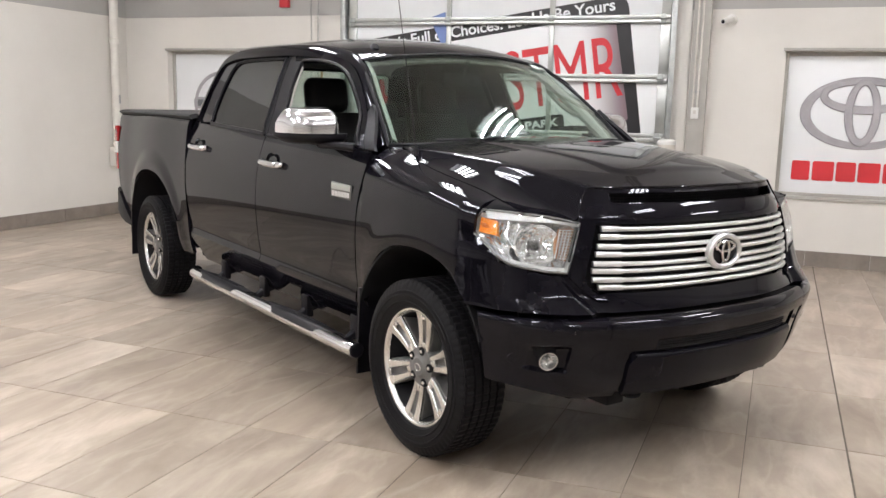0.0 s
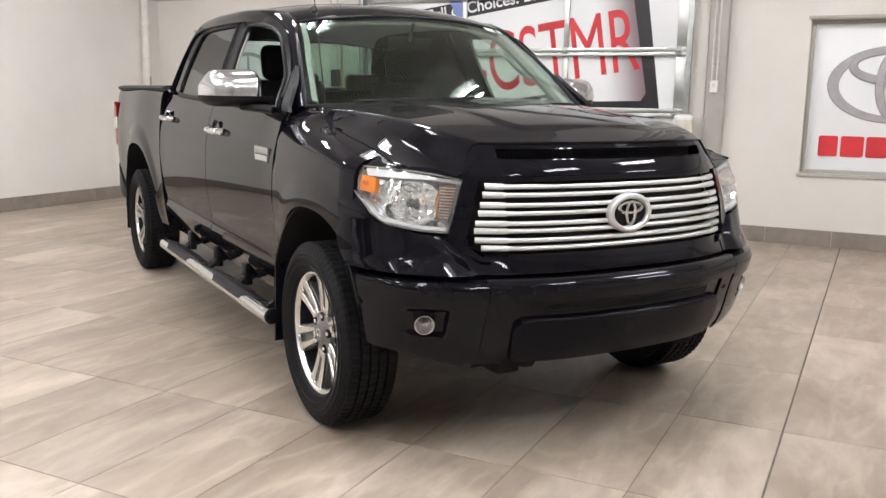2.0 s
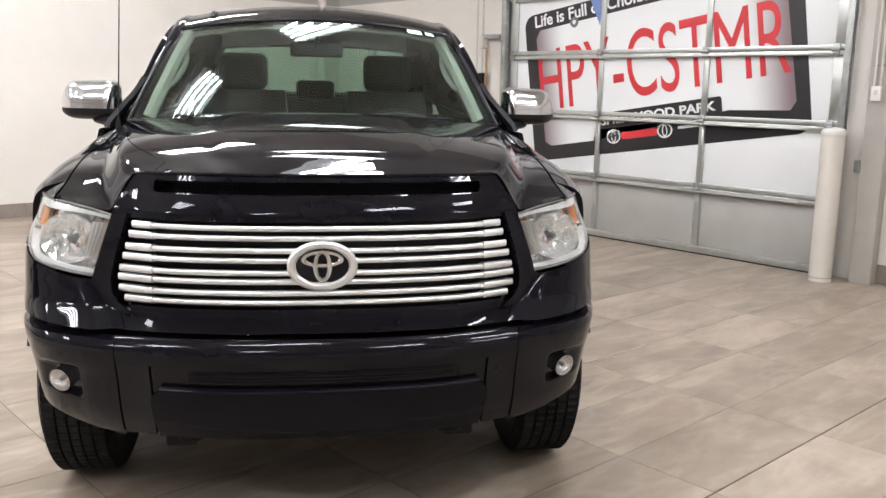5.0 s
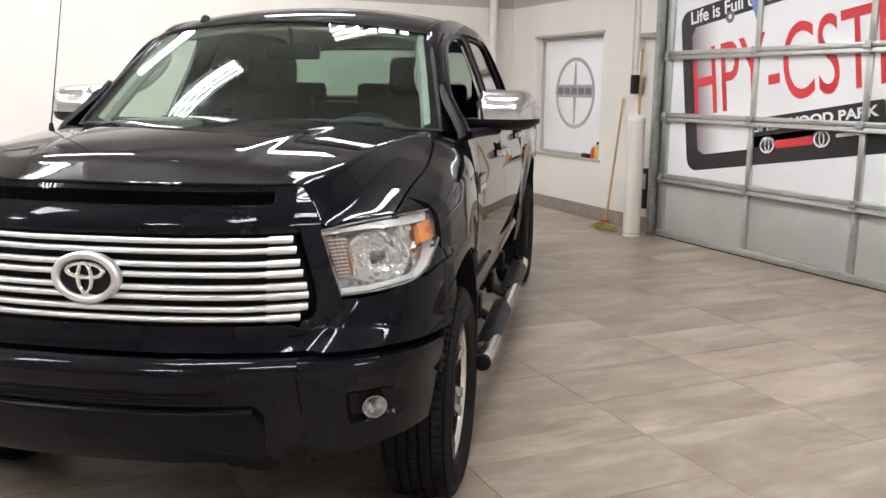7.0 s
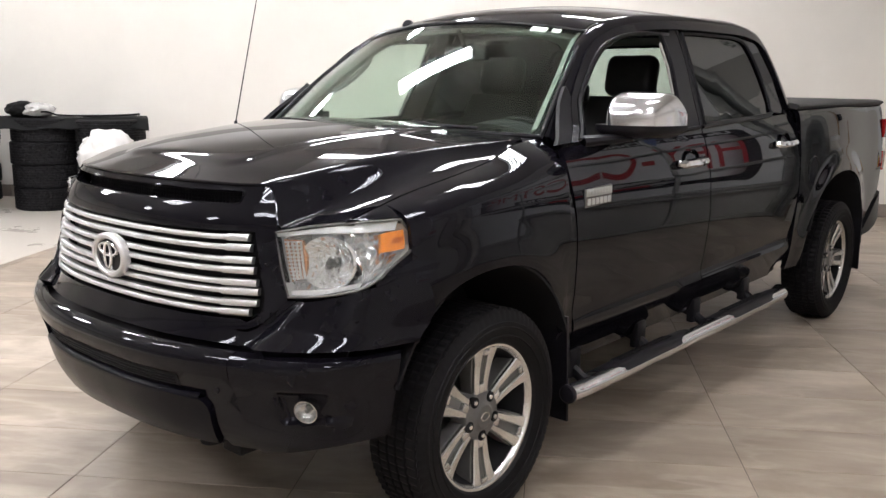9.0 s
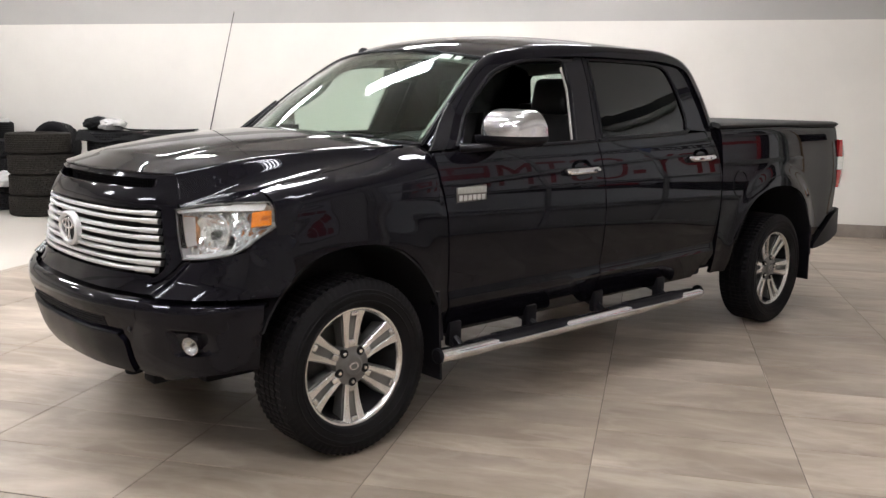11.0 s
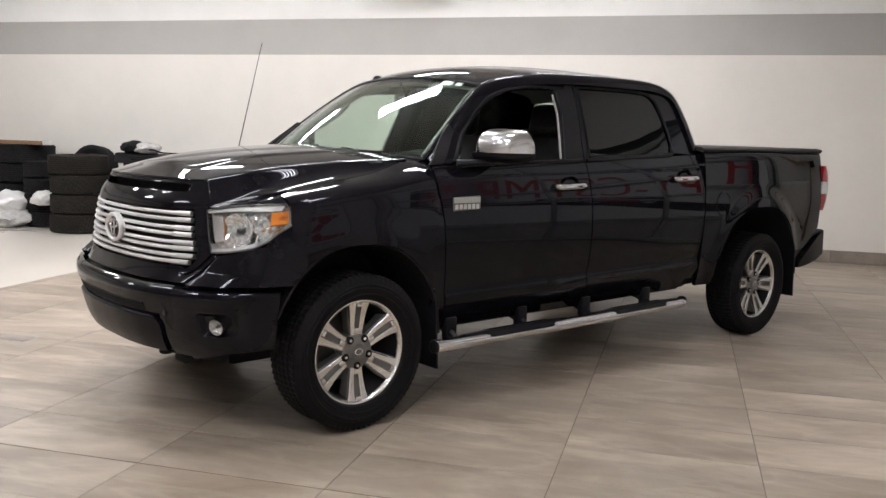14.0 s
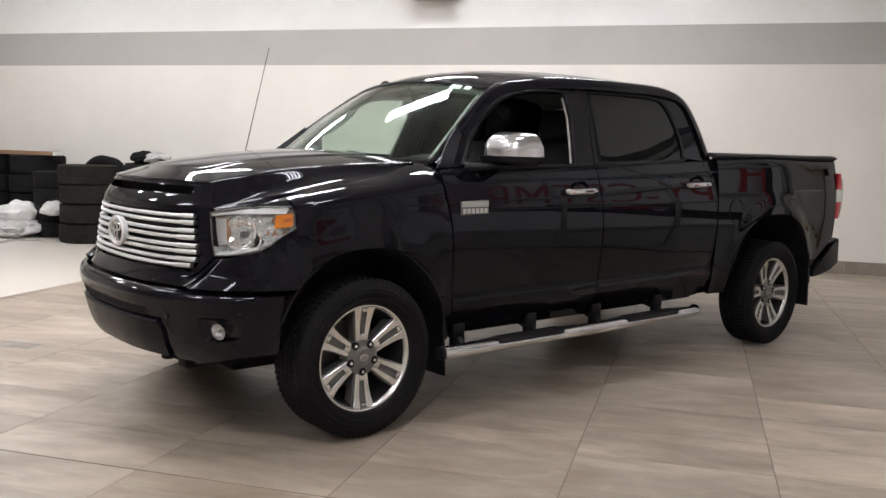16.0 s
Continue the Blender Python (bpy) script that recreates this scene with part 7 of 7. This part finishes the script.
lumpy("black_cloth", "crumpled black cloth on the tyre stack", "cloth", (-6.30, -5.20, 1.095), (0.36, 0.30, 0.17), M_cloth, 8, 6)
lumpy("plastic_bag", "crumpled clear plastic bag on the tyre stack", "plastic bag", (-6.36, -5.02, 1.095), (0.40, 0.36, 0.15), M_bag_clear, 9, 7)
sheet = thing("rubber_sheet", "black floppy rubber sheet lying over the tyre stacks", "sheet")
rows = []
for a in np.linspace(0, 1, 26):
    rows.append([V(-6.20 - 0.42 * a + 0.55 * (b - 0.5) * 0.9, -5.42 + 1.62 * a + 0.25 * (b - 0.5), 1.086 + 0.010 * math.sin(9 * a + 3 * b) + 0.012 * math.sin(23 * a) * b - 0.40 * max(0, b - 0.60) ** 1.3) for b in np.linspace(0, 1, 9)])
part("sheet_skin", shell(rows, 0.012, (-6.4, -4.9, 0)), M_cloth, sheet)
cord = thing("rubber_hose", "thin black rubber hose lying across the sheet", "hose")
bm = bmesh.new()
add_tube(bm, cr([V(-6.22, -5.02, 1.135), V(-6.24, -4.86, 1.150), V(-6.27, -4.72, 1.112), V(-6.36, -4.40, 1.106), V(-6.45, -4.05, 1.112), V(-6.50, -3.84, 1.125)], 30), 0.011, 7)
part("hose_body", bm, M_cloth, cord)
board = thing("wooden_board", "long raw wooden board lying on the tall tyre stack", "board")
part("board_plank", box((-6.66, -7.90, 1.188), (0.16, 2.15, 0.055), 0.004, 1, Euler((0, 0, radians(-8))).to_matrix()), M_board, board)
part("board_end", box((-6.512, -6.822, 1.188), (0.158, 0.02, 0.056), 0.003, 1, Euler((0, 0, radians(-8))).to_matrix()), M_white_plastic, board, "pale board end")


# ---- floor tiles, baseboard tiles: pieces that share their meshes ----
def bevel_tile(sx, sy, sz):
    bm = bmesh.new()
    b = 0.0012
    rows = [[(-sx / 2, -sy / 2, -sz), (sx / 2, -sy / 2, -sz), (sx / 2, sy / 2, -sz), (-sx / 2, sy / 2, -sz)],
            [(-sx / 2, -sy / 2, -b), (sx / 2, -sy / 2, -b), (sx / 2, sy / 2, -b), (-sx / 2, sy / 2, -b)],
            [(-sx / 2 + b, -sy / 2 + b, 0), (sx / 2 - b, -sy / 2 + b, 0), (sx / 2 - b, sy / 2 - b, 0), (-sx / 2 + b, sy / 2 - b, 0)]]
    vs = add_grid(bm, rows, closed=True)
    bm.faces.new(vs[-1])
    return bm


def piece(name, mesh, m, parent):
    ob = new(name, mesh)
    ob.parent = parent
    ob.matrix_basis = m
    return ob


def shared(name, bm, mat):
    bmesh.ops.recalc_face_normals(bm, faces=bm.faces)
    me = bpy.data.meshes.new(name)
    bm.to_mesh(me)
    bm.free()
    me.materials.append(mat)
    return me


TX, TY, X0, Y0 = 0.4395, 0.879, 1.268, 0.925
JOINT = 0.0036
meshes = {}
rng = random.Random(2)
i0, i1 = math.floor((WALL_B - X0) / TX), math.ceil((6.6 - X0) / TX)
j0, j1 = math.floor((MATTE_EDGE - Y0) / TY), math.ceil((WALL_A - Y0) / TY)
rest = bmesh.new()
for i in range(i0, i1):
    for j in range(j0, j1):
        xa, xb = max(X0 + i * TX, WALL_B) + (0.003 if i == 0 else 0.0), X0 + (i + 1) * TX - (0.003 if i == -1 else 0.0)
        ya, yb = max(Y0 + j * TY, MATTE_EDGE), min(Y0 + (j + 1) * TY, WALL_A)
        if xb - xa < 0.02 or yb - ya < 0.02:
            continue
        key = (round(xb - xa, 3), round(yb - ya, 3))
        if key not in meshes:
            meshes[key] = shared("floor_tile", bevel_tile(key[0] - JOINT, key[1] - JOINT, 0.008), M_tile)
        piece("floor_tile", meshes[key], pose((xa + xb) / 2, (ya + yb) / 2, rng.uniform(-0.0004, 0.0003), rng.uniform(-0.02, 0.02), rng.uniform(-0.02, 0.02), 0), floor)
add_box(rest, ((6.6 + WALL_D) / 2 + 0.05, (MATTE_EDGE + WALL_A) / 2, -0.004), (WALL_D - 6.6 - 0.1, WALL_A - MATTE_EDGE, 0.008))
part("floor_tiles_far", rest, M_tile, floor, kind="stuff")
part("expansion_joint", box((X0, (MATTE_EDGE + WALL_A) / 2, -0.0025), (0.004, WALL_A - MATTE_EDGE, 0.004)), M_grout, floor, "dark expansion joint")

BH = 0.155
bb = {}
for name, runs, along in (("baseboard_north", ((WALL_B, -4.13), (-0.02, WALL_D)), "x"), ("baseboard_west", ((WALL_C, WALL_A - 0.012),), "y")):
    root = thing(name, "taupe tile baseboard along the wall", "baseboard", kind="structure")
    for a, b in runs:
        n = max(1, round((b - a) / 0.60))
        w = (b - a) / n
        key = round(w, 4)
        if key not in bb:
            bb[key] = shared("baseboard_tile", box((0, 0, 0), (w - 0.003, 0.012, BH), 0.0015, 1), M_base)
        for k in range(n):
            c = a + (k + 0.5) * w
            piece("baseboard_tile", bb[key], pose(c, WALL_A - 0.006, BH / 2 + 0.002) if along == "x" else pose(WALL_B + 0.006, c, BH / 2 + 0.002, 0, 0, 90), root)
